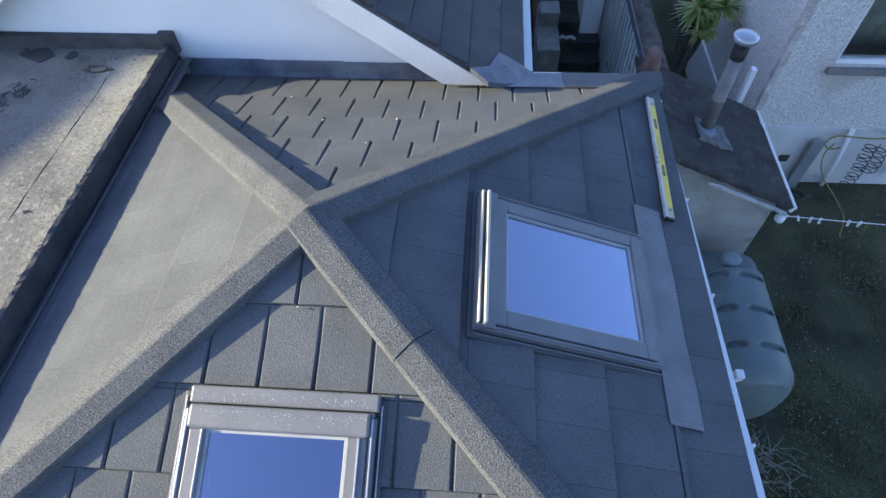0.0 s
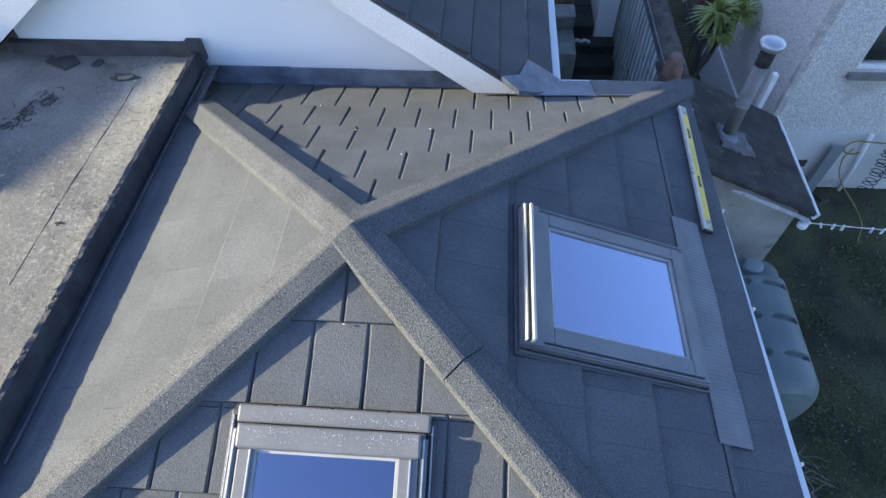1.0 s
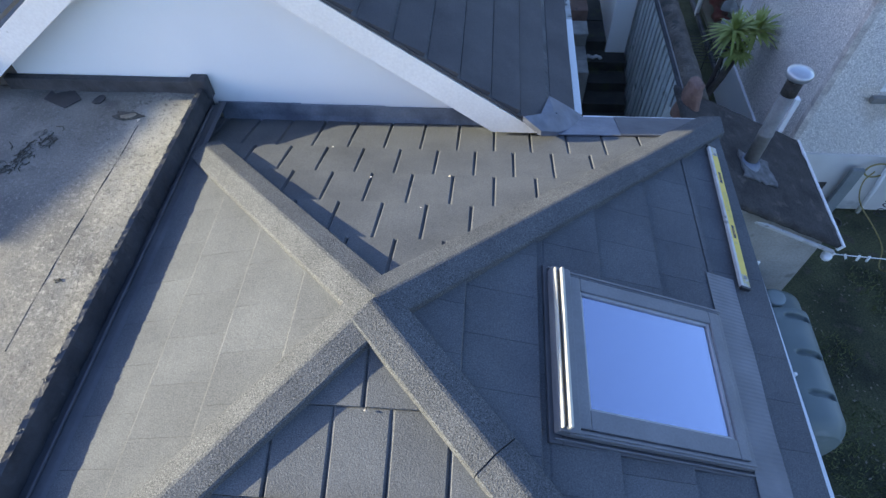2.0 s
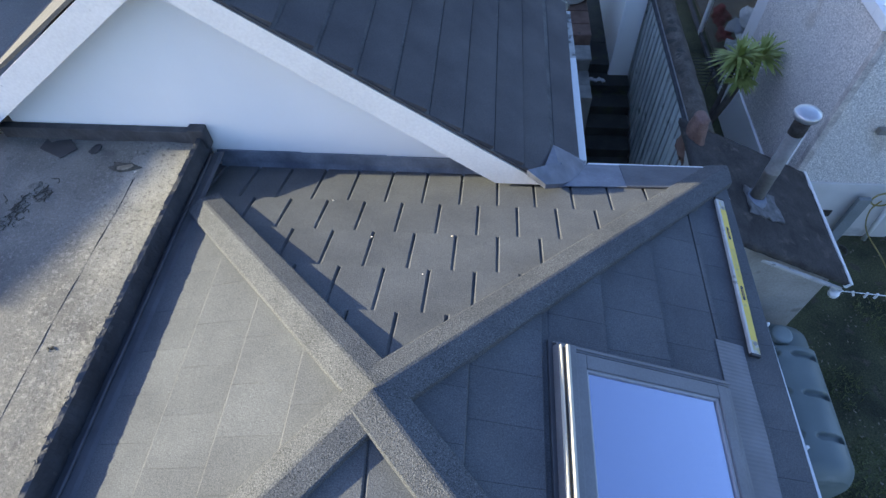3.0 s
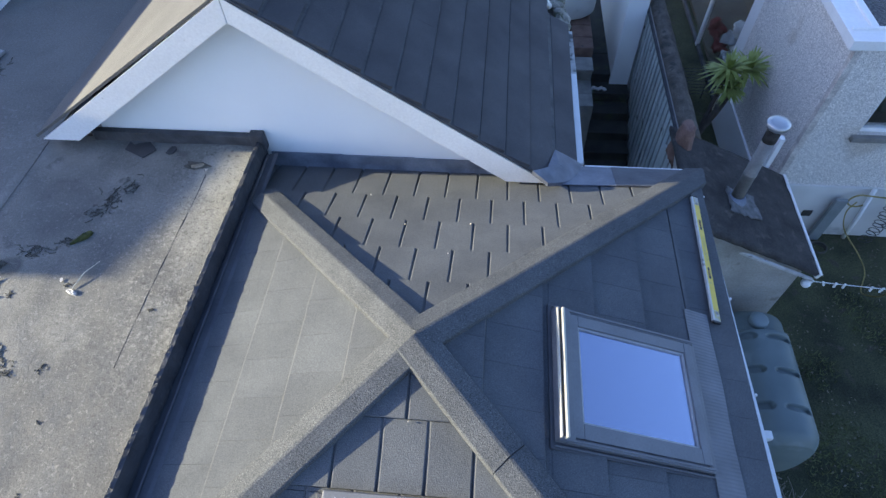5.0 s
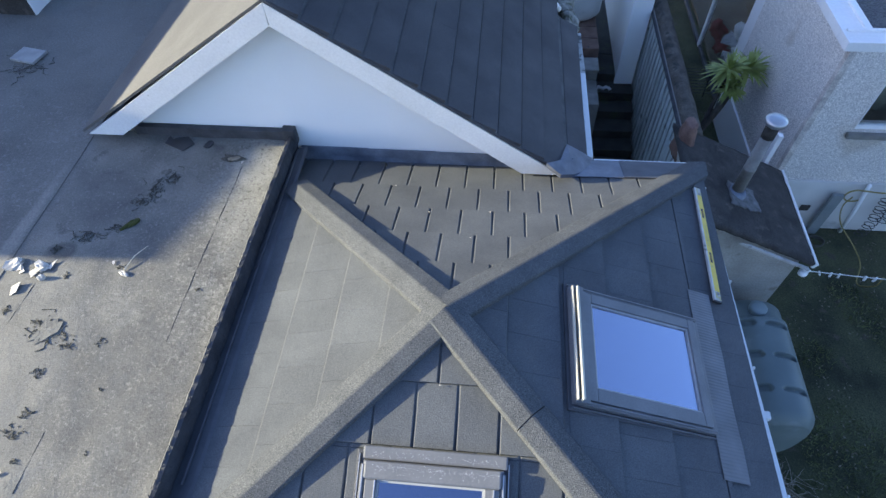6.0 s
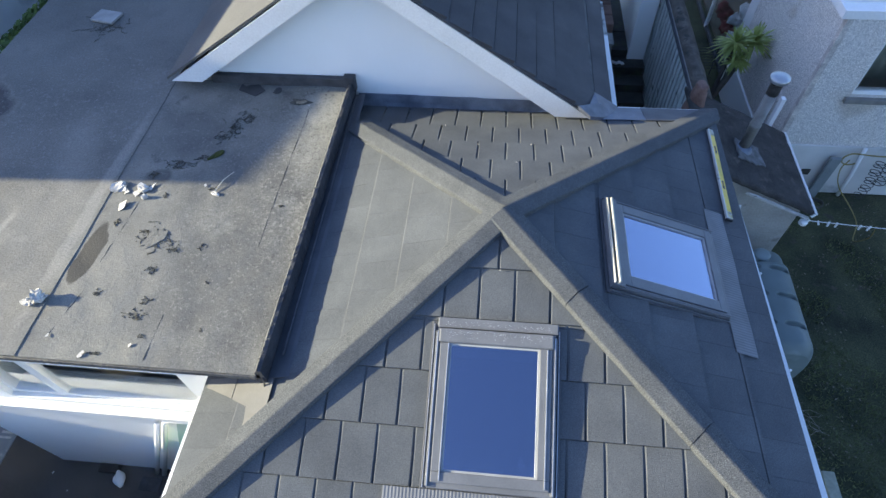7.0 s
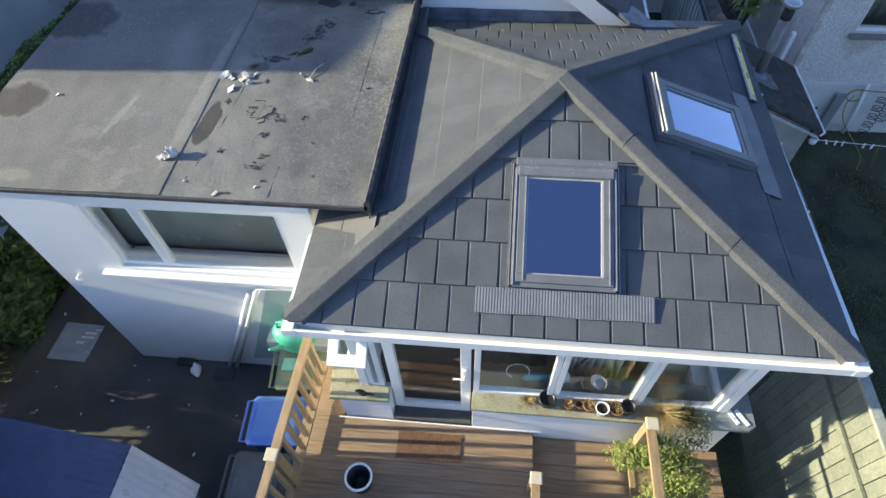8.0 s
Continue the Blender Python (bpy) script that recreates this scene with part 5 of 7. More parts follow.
# broken wall top past the corner of the roof
heap = thing("broken_wall", "mossy broken wall top of loose stones beside the roof corner", "wall")
part("core", box(0.22, 0.8, 6.76, 7.35, GROUND, 2.3, 0.02), STONE_PALE, heap)
part("core", box(-0.02, 0.217, 6.98, 7.5, GROUND, 2.5, 0.02), STONE_PALE, heap)
part("core", box(0.57, 0.8, 6.5, 6.755, GROUND, 2.26, 0.02), STONE_PALE, heap)
MOSS_STONE = material("mossy_loose_stone", (0.1, 0.095, 0.075), (0.3, 0.29, 0.25), 9, 0.95, 0.012, 40, spots=(0.05, 0.06, 0.03), spot_scale=11, spot_size=0.55, fine=0.3, fine_scale=60)
rnd = random.Random(14)
for x, y, r_ in ((0.72, 6.56, 0.1), (0.72, 6.74, 0.11), (0.66, 6.92, 0.12), (0.45, 6.86, 0.1), (0.5, 7.06, 0.13), (0.32, 6.9, 0.09), (0.34, 7.12, 0.12), (0.72, 7.1, 0.1), (0.55, 7.26, 0.1), (0.14, 7.06, 0.09), (0.06, 7.2, 0.11), (0.2, 7.24, 0.1)):
    bm = bmesh.new()
    bmesh.ops.create_icosphere(bm, subdivisions=2, radius=r_, matrix=Matrix.Translation((x, y, (2.5 if x < 0.22 else 2.3 if y > 6.75 else 2.26) + 0.35 * r_)) @ Matrix.Rotation(rnd.uniform(0, 3), 4, "Z") @ Matrix.Diagonal((1.15, 0.9, 0.75, 1)))
    for v in bm.verts:
        v.co += v.normal * 0.07 * noise.noise(v.co * 9)
    part("stone", bm, MOSS_STONE, heap)
can = thing("pipe_elbow", "white plastic pipe elbow with a black ring on the stones", "pipe")
part("elbow", tube([(0.46, 6.6, 2.535), (0.51, 6.64, 2.53), (0.55, 6.69, 2.5), (0.59, 6.76, 2.42)], 0.038, 12), UPVC, can, "", True)
part("ring", tube([(0.515, 6.645, 2.527), (0.527, 6.66, 2.52)], 0.044, 12), BLACK, can, "black ring", True)
for k in range(5):
    tagged(mesh_ob("pebble", box(-0.04, 0.04, -0.03, 0.03, 0, 0.03, 0.012, Matrix.Translation((1.68 + 0.06 * k, 8.98 + 0.03 * (k % 2), GROUND + 0.16 * 5 + 0.002)) @ Matrix.Rotation(k * 1.3, 4, "Z")), PLINTH), "pale loose pebble on the dark stone step", "pebble", "pale pebbles on the step")

# neighbour's flat-roofed house
house = thing("neighbour_house", "pebbledashed flat-roofed house with a white parapet", "house")
NX, NY, NZ = 4.08, 6.66, 2.03
part("wall", wall_with_opening("x", NX, 11, -0.15, NZ, (4.72, 6.1, 0.8, 1.75), NY), PEBBLE, house, "grey pebbledash wall")
part("wall", wall_with_opening("y", NY + 0.253, 14, -1.3, NZ, (9.3, 13.6, -1.26, 1.35), NX), PEBBLE, house)
part("plinth", box(NX - 0.03, 11, NY - 0.03, NY + 0.2, GROUND, -0.153, 0.006), PLINTH, house, "smooth grey rendered plinth")
part("plinth", box(NX - 0.04, NX - 0.003, NY + 0.203, 9.3, GROUND, -0.453, 0.006), RENDER, house)
part("quoin", box(NX - 0.012, NX + 0.07, NY - 0.012, NY + 0.07, -0.15, NZ, 0.006), material("worn_brown_corner", (0.42, 0.375, 0.33), (0.72, 0.67, 0.6), 5, 0.9, 0.016, 60, spots=(0.74, 0.68, 0.6), spot_scale=4, spot_size=0.54, fine=0.3, fine_scale=70), house, "worn brown corner strip")
for b in ((NX - 0.1, 11, NY - 0.025, NY + 0.24), (NX - 0.1, NX + 0.24, NY + 0.243, 14)):
    parapet = part("parapet", box(b[0], b[1], b[2], b[3], NZ, NZ + 0.12, 0.006), UPVC, house, "white boarded parapet")
    part("lip", box(max(b[0] + 0.05, NX + 0.16 if b[1] < 6 else 0), b[1], max(b[2], NY + 0.2) if b[1] > 6 else b[2], b[3], NZ + 0.121, NZ + 0.15, 0.004), UPVC, parapet)
part("roof", box(NX + 0.245, 11, NY + 0.245, 14, NZ - 0.02, NZ + 0.05), material("dark_roof_chippings", (0.02, 0.02, 0.022), (0.2, 0.2, 0.2), 70, 0.9, 0.02, 70), house, "dark chippings on the flat roof")
w = glazed(house, "window", 4.72, 6.1, 0.8, 1.75, (0, NY + 0.06, 0), bar=0.06, label="white-framed window")
part("window_sill", box(4.66, 6.16, NY - 0.07, NY + 0.1, 0.72, 0.797, 0.006), STONE_PALE, house, "grey stone sill")
tagged(mesh_ob("net_curtain", hanging(4.76, 6.06, NY + 0.6, 0.7, 1.85, 0.012, 0.003, 0.9), NET, smooth=True), "grey-green net curtain behind the neighbour's window", "curtain")
part("back_wall", box(4.4, 8, NY + 0.9, NY + 1.0, -0.15, 2.05), DARK_ROOM, house)
part("door_jamb", box(NX + 0.04, NX + 0.12, 9.335, 9.58, -1.2, 1.345, 0.006), UPVC, house, "broad white door jamb")
part("door_seal", box(NX + 0.02, NX + 0.12, 9.303, 9.332, -1.2, 1.345), FELT_DARK, house, "black seal beside the door jamb")
for y0, y1, near, far in ((9.6, 11.54, 0.17, 0.035), (11.57, 13.595, 0.035, 0.06)):
    x0 = NX + 0.06
    bm = bmesh.new()
    for b in ((y0, y0 + near, -1.16, 1.34), (y1 - far, y1, -1.16, 1.34), (y0 + near, y1 - far, 1.28, 1.34)):
        add_box(bm, x0, x0 + 0.06, b[0], b[1], b[2], b[3], 0.006)
    leaf = part("patio_door", bm, UPVC, house, "white-framed glazed door")
    part("pane", box(x0 + 0.025, x0 + 0.031, y0 + near - 0.005, y1 - far + 0.005, -1.1, 1.285), GLASS, leaf).visible_shadow = False
    # bottom bar coloured dark so that it does not stand out
    part("threshold", box(x0, x0 + 0.06, y0 + near, y1 - far, -1.165, -1.095, 0.006), FELT_DARK, leaf, "dark threshold")
BROWN_ROOM = material("dim_brown_room", (0.13, 0.105, 0.088), (0.22, 0.18, 0.15), 2.0, 0.9)
part("back_wall", box(5.5, 5.6, 9.3, 13.9, -1.16, 2.05), BROWN_ROOM, house)
part("floor", box(4.34, 5.5, 9.3, 13.9, -1.3, -1.16), BROWN_ROOM, house)
part("air_vent", box(4.72, 4.86, NY - 0.045, NY - 0.02, -0.78, -0.66, 0.004), MOSSY, house, "small dark air vent")
rnd = random.Random(8)
SCRAPS = [material("laundry_" + n, c, tuple(min(1, v * 1.25) for v in c), 8, 0.9) for n, c in (("white", (0.72, 0.72, 0.72)), ("red", (0.22, 0.03, 0.035)), ("grey", (0.4, 0.41, 0.44)))]
KIND = (0, 1, 2, 0, 1, 2, 0, 1, 0)
for k, (x, y, z, r_) in enumerate(((4.62, 10.3, -0.93, 0.2), (4.55, 11.25, -0.98, 0.15), (4.58, 10.75, -0.95, 0.18), (4.6, 10.4, -0.6, 0.2), (4.52, 11.75, -0.9, 0.18), (4.6, 11.0, -0.68, 0.16), (4.64, 10.2, -0.24, 0.19), (4.68, 10.55, -0.4, 0.13), (4.66, 10.85, -0.38, 0.15))):
    bm = bmesh.new()
    bmesh.ops.create_icosphere(bm, subdivisions=3, radius=r_, matrix=Matrix.Translation((x, y, z)) @ Matrix.Diagonal((1, 1.2, 0.95, 1)))
    for v in bm.verts:
        v.co += v.normal * (0.15 * noise.noise(v.co * 6) + 0.09 * noise.noise(v.co * 15) - 0.03)
    tagged(mesh_ob("laundry_bundle", bm, SCRAPS[KIND[k]], smooth=True), "crumpled bundle of %s laundry inside the glazed door" % ("white", "red", "grey")[KIND[k]], "laundry", "laundry bundles")

# white leaning post and downpipe by the house
tagged(mesh_ob("downpipe", tube([(5.42, 6.58, -0.12), (5.5, 6.57, -0.7), (5.52, 6.56, -1.18)], 0.03, 12), UPVC, smooth=True), "short white downpipe against the plinth", "pipe")
tagged(mesh_ob("leaning_board", box(4.98, 5.14, 6.5, 6.56, GROUND, -0.3, 0.006), SILL_GREY), "grey board leaning on the plinth", "board")
tagged(mesh_ob("post", box(3.61, 3.67, 6.3, 6.38, GROUND, 0.98, 0.006), UPVC), "white post behind the outbuilding", "post")

def flowing(pts, steps=8):
    """A smooth line through the points."""
    p = [Vector(q) for q in pts]
    p = [p[0] * 2 - p[1]] + p + [p[-1] * 2 - p[-2]]
    out = []
    for i in range(1, len(p) - 2):
        for k in range(steps):
            t = k / steps
            out.append(0.5 * (2 * p[i] + (p[i + 1] - p[i - 1]) * t + (2 * p[i - 1] - 5 * p[i] + 4 * p[i + 1] - p[i + 2]) * t * t + (3 * p[i] - p[i - 1] - 3 * p[i + 1] + p[i + 2]) * t ** 3))
    return out + [p[-2]]


# garden hose and cables on the wall
HOSE = material("yellow_hose", (0.24, 0.19, 0.055), (0.32, 0.26, 0.085), 8, 0.5)
pts = [(5.3 + 0.14 * math.cos(a), 6.54, -0.32 + 0.12 * math.sin(a)) for a in np.linspace(5.5, 1.4, 12)] + [(5.7, 6.5, -0.2), (6.1, 6.5, -0.16), (6.8, 6.5, -0.2)]
tagged(mesh_ob("garden_hose", tube(flowing(pts, 4), 0.012, 8), HOSE, smooth=True), "yellow garden hose looped on the wall", "hose")
pts = [(5.25, 6.5, -0.3), (5.2, 6.48, -0.5), (5.3, 6.4, -0.8), (5.6, 6.2, -1.12), (5.62, 5.9, -1.17), (5.4, 5.5, -1.1), (5.0, 4.9, -0.3), (4.72, 4.64, 0.26)]
tagged(mesh_ob("garden_hose", tube(flowing(pts), 0.009, 8), HOSE, smooth=True), "yellow hose hanging to the washing line", "hose")
for x, z0, z1, turns, lab in ((5.74, -1.14, -0.24, 10, "black spiral cable hanging down the wall"), (5.9, -0.8, -0.3, 5, "short black spiral cable on the wall")):
    pts = []
    for k in range(turns * 14 + 1):
        f, a = k / (turns * 14), k * math.pi / 7
        pts.append((x + 0.03 * math.sin(f * 5) + 0.085 * math.cos(a), 6.45 + 0.06 * math.sin(a), z0 + (z1 - z0) * f + 0.012 * math.sin(f * 31)))
    tagged(mesh_ob("spiral_cable", tube(pts, 0.0065, 6), BLACK, smooth=True), lab, "cable", "spiral cables")
pts = [(5.05 + 0.13 * math.cos(a), 6.3 + 0.1 * math.sin(a), -1.17 + 0.004 * a) for a in np.linspace(0, 16, 50)]
tagged(mesh_ob("hose_coil", tube(pts, 0.012, 6), MOSS, smooth=True), "small dull hose coil on the grass", "hose")

# washing line
line = thing("washing_line", "white washing line with pale clothes pegs", "washing line")
ends = [Vector((3.76, 4.66, 0.3)), Vector((7.8, 4.5, 0.42))]
pts = [ends[0].lerp(ends[1], k / 20) - Vector((0, 0, 0.1 * math.sin(math.pi * k / 20))) for k in range(21)]
part("line", tube(pts, 0.005, 6), UPVC, line, "", True)
for f in (0.02, 0.05, 0.085, 0.11, 0.185, 0.215, 0.35, 0.5):
    p = ends[0].lerp(ends[1], f) - Vector((0, 0, 0.1 * math.sin(math.pi * f)))
    part("peg", box(-0.011, 0.011, -0.009, 0.009, -0.07, 0.018, 0.003, Matrix.Translation(p) @ Matrix.Rotation(f * 40 % 1.0 - 0.5, 4, "Y")), UPVC, line)
tagged(mesh_ob("line_post", tube([(7.8, 4.5, GROUND), (7.8, 4.5, 0.6)], 0.03, 10), STEEL), "steel washing line post on the lawn", "post")

# oil tank
tank = thing("oil_tank", "green plastic oil tank with moulded recesses, weathered, on the lawn", "oil tank")
bm = bmesh.new()
TX, TY0, TY1, TZ = 3.31, 2.82, 4.5, -0.5
n, sides = 260, 220
rings = []
for k in range(n + 1):
    f = k / n
    y = TY0 + (TY1 - TY0) * f
    e = min(f, 1 - f) * (TY1 - TY0)
    grow = 1 - 0.2 * max(0, 1 - e / 0.17) ** 2.2
    shelf = 0.11 * min(1, max(0, (y - 4.13) / 0.06))
    row = []
    for s in range(sides):
        a = 2 * math.pi * s / sides
        c, sn = math.cos(a), math.sin(a)
        x = abs(c) ** 0.74 * math.copysign(1, c) * 0.38
        z = abs(sn) ** 0.74 * math.copysign(1, sn) * (0.53 if sn > 0 else 0.68)
        dent = 0.0
        if sn > 0:
            for yc in (3.2, 3.62, 4.04):
                # a long slot on one shoulder, a short one on the other, both with round ends
                for x0, x1, w_ in ((0.03, 0.22, 0.042), (-0.24, -0.17, 0.05)):
                    d = math.hypot(y - yc - 0.08 * (0.1 - x), x - min(max(x, x0), x1))
                    dent = max(dent, min(1.0, max(0.0, (w_ - d) / 0.012)))
        row.append(bm.verts.new((TX + x * grow, y, TZ + z * grow - 0.065 * dent * dent * (3 - 2 * dent) - (shelf * sn if sn > 0 else 0))))
    rings.append(row)
for r, q in zip(rings, rings[1:]):
    for s in range(sides):
        bm.faces.new((r[s], r[(s + 1) % sides], q[(s + 1) % sides], q[s]))
bm.faces.new(rings[0])
bm.faces.new(rings[-1])
bmesh.ops.recalc_face_normals(bm, faces=bm.faces)
part("body", bm, TANK, tank, "weathered green moulded body", True)
part("filler_cap", lathe([(0.0, 0), (0.1, 0.0), (0.105, 0.02), (0.105, 0.075), (0.095, 0.09), (0.06, 0.095), (0.0, 0.095)], (3.285, 4.285, -0.09), 28), material("pale_cap_plastic", (0.2, 0.25, 0.25), (0.26, 0.31, 0.3), 4, 0.5), tank, "round screw cap", True)
part("gauge", box(3.02, 3.1, 2.86, 2.95, -0.2, -0.02, 0.012), UPVC, tank, "small white gauge")
part("base_slab", box(2.95, 3.67, 3.0, 4.5, GROUND - 0.02, GROUND + 0.02, 0.01), PLINTH, tank, "concrete base")

# spiky cordyline in front of the neighbour's wall
cordyline = thing("cordyline", "spiky green cordyline with three tufts on bent stems", "plant")
LEAF_SPIKE = material("cordyline_leaf", (0.17, 0.23, 0.05), (0.38, 0.44, 0.13), 6, 0.5, spots=(0.25, 0.22, 0.09), spot_scale=8, spot_size=0.66)
BARK = material("grey_bark", (0.07, 0.06, 0.05), (0.13, 0.115, 0.1), 9, 0.9, 0.01, 40)
rnd = random.Random(21)
heads = [(3.49, 8.2, 0.64, 0.36), (3.8, 8.26, 0.62, 0.38), (3.55, 8.02, 0.42, 0.24)]
for hx, hy, hz, hr in heads:
    part("stem", tube([(3.3, 7.9, GROUND), (3.32, 7.95, -0.5), ((3.32 + hx) / 2, (7.95 + hy) / 2, -0.05), (hx, hy, hz)], [0.05, 0.042, 0.036, 0.03], 8), BARK, cordyline, "", True)
    bm = bmesh.new()
    for k in range(80):
        a, el = rnd.uniform(0, 6.283), math.asin(rnd.uniform(-0.45, 1.0))
        d = Vector((math.cos(a) * math.cos(el), math.sin(a) * math.cos(el), math.sin(el)))
        ln = hr * rnd.uniform(0.85, 1.2)
        side = d.cross(Vector((0, 0, 1)))
        side = (side if side.length > 0.05 else Vector((1, 0, 0))).normalized()
        base = Vector((hx, hy, hz))
        vs = []
        for t in (0, 0.3, 0.65, 1.0):
            p = base + d * ln * t + Vector((0, 0, -0.25 * ln * t * t))
            wd = 0.016 * (1 - t) ** 0.6 * (0.6 + 1.4 * min(t, 0.3) / 0.3) + 0.001
            vs.append((bm.verts.new(p + side * wd), bm.verts.new(p - side * wd)))
        for (a0, b0), (a1, b1) in zip(vs, vs[1:]):
            bm.faces.new((a0, b0, b1, a1))
    part("leaf_tuft", bm, LEAF_SPIKE, cordyline, "tuft of narrow green leaves", True)


# black wire rack beside the glazed door
rack = thing("drying_rack", "black wire drying rack standing outside the glazed door", "rack")
for k in range(9):
    y = 9.15 + 0.09 * k
    part("bar", tube([(3.45, y, -0.55), (3.95, y, -0.55)], 0.006, 6), BLACK, rack)
for x in (3.45, 3.95):
    part("side_rail", tube([(x, 9.12, -0.55), (x, 9.9, -0.55)], 0.008, 6), BLACK, rack)
    for y in (9.14, 9.88):
        part("leg", tube([(x, y, -0.55), (x + 0.02, y, GROUND - 0.02)], 0.009, 6), BLACK, rack)
# ---- deck ----
LOW_Z = DECK_Z - 0.15
deck = thing("deck", "brown stained timber deck before the conservatory", "deck")
rnd = random.Random(4)
for k in range(24):
    y1 = 0.04 - 0.145 * k
    for x0, x1, z in ((-2.9, -0.325, DECK_Z), (-0.32, 1.68, LOW_Z)):
        part("board", box(x0, x1 - 0.003, y1 - 0.142, y1, z - 0.028, z + rnd.uniform(-0.001, 0.001), 0.002), DECK, deck)
part("joist_frame", box(-2.88, -0.34, -3.5, -0.06, DECK_Z - 0.2, DECK_Z - 0.03), DECK, deck, "frame below the boards")
part("joist_frame", box(-0.338, 1.66, -3.5, -0.06, LOW_Z - 0.2, LOW_Z - 0.03), DECK, deck)
for x in (-2.8, -0.4, 1.5):
    for y in (-0.4, -3.3):
        part("post", box(x, x + 0.09, y, y + 0.09, GROUND, (DECK_Z if x < -0.35 else LOW_Z) - 0.2), TIMBER, deck)
part("landing", box(-2.9, -2.45, 0.043, 0.7, DECK_Z - 0.028, DECK_Z, 0.003), DECK, deck)


def railing(x0, y0, x1, y1, caps, label, top=0.95, bars=True):
    """A deck railing: hand rail, bottom rail, square balusters and newels."""
    r = thing("deck_railing", label, "railing", "deck railings")
    d = Vector((x1 - x0, y1 - y0, 0))
    n = d.length
    m = Matrix.Translation((x0, y0, 0)) @ Matrix.Rotation(math.atan2(d.y, d.x), 4, "Z")
    part("hand_rail", box(0, n, -0.045, 0.045, top - 0.04, top, 0.008, m), TIMBER, r, "pale pine hand rail")
    part("bottom_rail", box(0, n, -0.03, 0.03, DECK_Z + 0.06, DECK_Z + 0.1, 0.005, m), TIMBER, r)
    k = 0.1
    while bars and k < n - 0.04:
        part("baluster", box(k - 0.022, k + 0.022, -0.024, 0.024, DECK_Z + 0.1, top - 0.04, 0.003, m), TIMBER, r)
        k += 0.145
    for c in caps:
        part("newel", box(c - 0.045, c + 0.045, -0.045, 0.045, DECK_Z - 0.2, top + 0.03, 0.005, m), TIMBER, r)
        part("newel_cap", box(c - 0.06, c + 0.06, -0.06, 0.06, top + 0.03, top + 0.06, 0.012, m), material("pale_newel_cap", (0.5, 0.44, 0.3), (0.6, 0.54, 0.4), 6, 0.7), r, "pale square cap")
    return r


railing(-2.765, 0.6, -2.86, -2.6, (1.31,), "pale pine deck railing with square balusters beside the drive")
railing(0.68, -0.08, 0.68, -2.6, (0.05,), "pale pine deck railing beside the shrub", bars=False)
railing(-0.34, -0.52, -0.34, -2.6, (0.05,), "pale pine railing of the deck steps", 0.44)

# bucket
bucket = thing("bucket", "black round bucket with a pale rim on the deck", "bucket")
part("body", lathe([(0.0, 0.002), (0.1, 0.002), (0.13, 0.27), (0.122, 0.27), (0.095, 0.03), (0.0, 0.03)], (-2.11, -0.655, DECK_Z), 28), BLACK, bucket, "", True)
part("rim", lathe([(0.122, 0.262), (0.142, 0.262), (0.144, 0.28), (0.12, 0.28)], (-2.11, -0.655, DECK_Z), 32), UPVC, bucket, "pale rim", True)
tagged(mesh_ob("door_mat", box(-1.8, -1.1, -0.36, -0.06, DECK_Z + 0.001, DECK_Z + 0.012, 0.004), material("brown_mat", (0.12, 0.06, 0.035), (0.2, 0.11, 0.06), 30, 0.95, 0.006, 90)), "brown doormat with a dark edge on the deck", "doormat")

# pots on the sill
TERRA = material("terracotta", (0.22, 0.1, 0.055), (0.32, 0.16, 0.09), 9, 0.9)
SOIL = material("potting_soil", (0.02, 0.016, 0.012), (0.045, 0.035, 0.025), 25, 0.95, 0.01, 60)
DRY = material("dry_stalks", (0.22, 0.15, 0.06), (0.38, 0.28, 0.13), 9, 0.9)


def pot(x, y, r, h, mat, label):
    p = thing("flower_pot", label, "flower pot", "pots on the sill")
    part("body", lathe([(0.0, 0.001), (r * 0.72, 0.001), (r * 0.95, h * 0.8), (r, h * 0.8), (r, h), (r * 0.86, h), (r * 0.8, h * 0.7), (0.0, h * 0.7)], (x, y, SILL_Z), 24), mat, p, "", True)
    part("soil", lathe([(0.0, h * 0.7), (r * 0.8, h * 0.7), (r * 0.8, h * 0.76), (0.0, h * 0.8)], (x, y, SILL_Z), 18), SOIL, p)
    return p


def sprig(bm, at, n, ln, spread, rnd, wd=0.004):
    for k in range(n):
        a, s = rnd.uniform(0, 6.283), rnd.uniform(0.1, 1) * spread
        d = Vector((math.cos(a) * s, math.sin(a) * s, 1)).normalized() * ln * rnd.uniform(0.6, 1.1)
        b = Vector(at) + Vector((rnd.uniform(-1, 1), rnd.uniform(-1, 1), 0)) * 0.02
        side = Vector((-math.sin(a), math.cos(a), 0)) * wd
        vs = []
        for t in (0, 0.5, 1):
            p = b + d * t + Vector((math.cos(a), math.sin(a), -0.8)) * ln * 0.45 * t * t * min(1, spread)
            vs.append((bm.verts.new(p - side * (1 - 0.8 * t)), bm.verts.new(p + side * (1 - 0.8 * t))))
        for (a0, b0), (a1, b1) in zip(vs, vs[1:]):
            bm.faces.new((a0, b0, b1, a1))


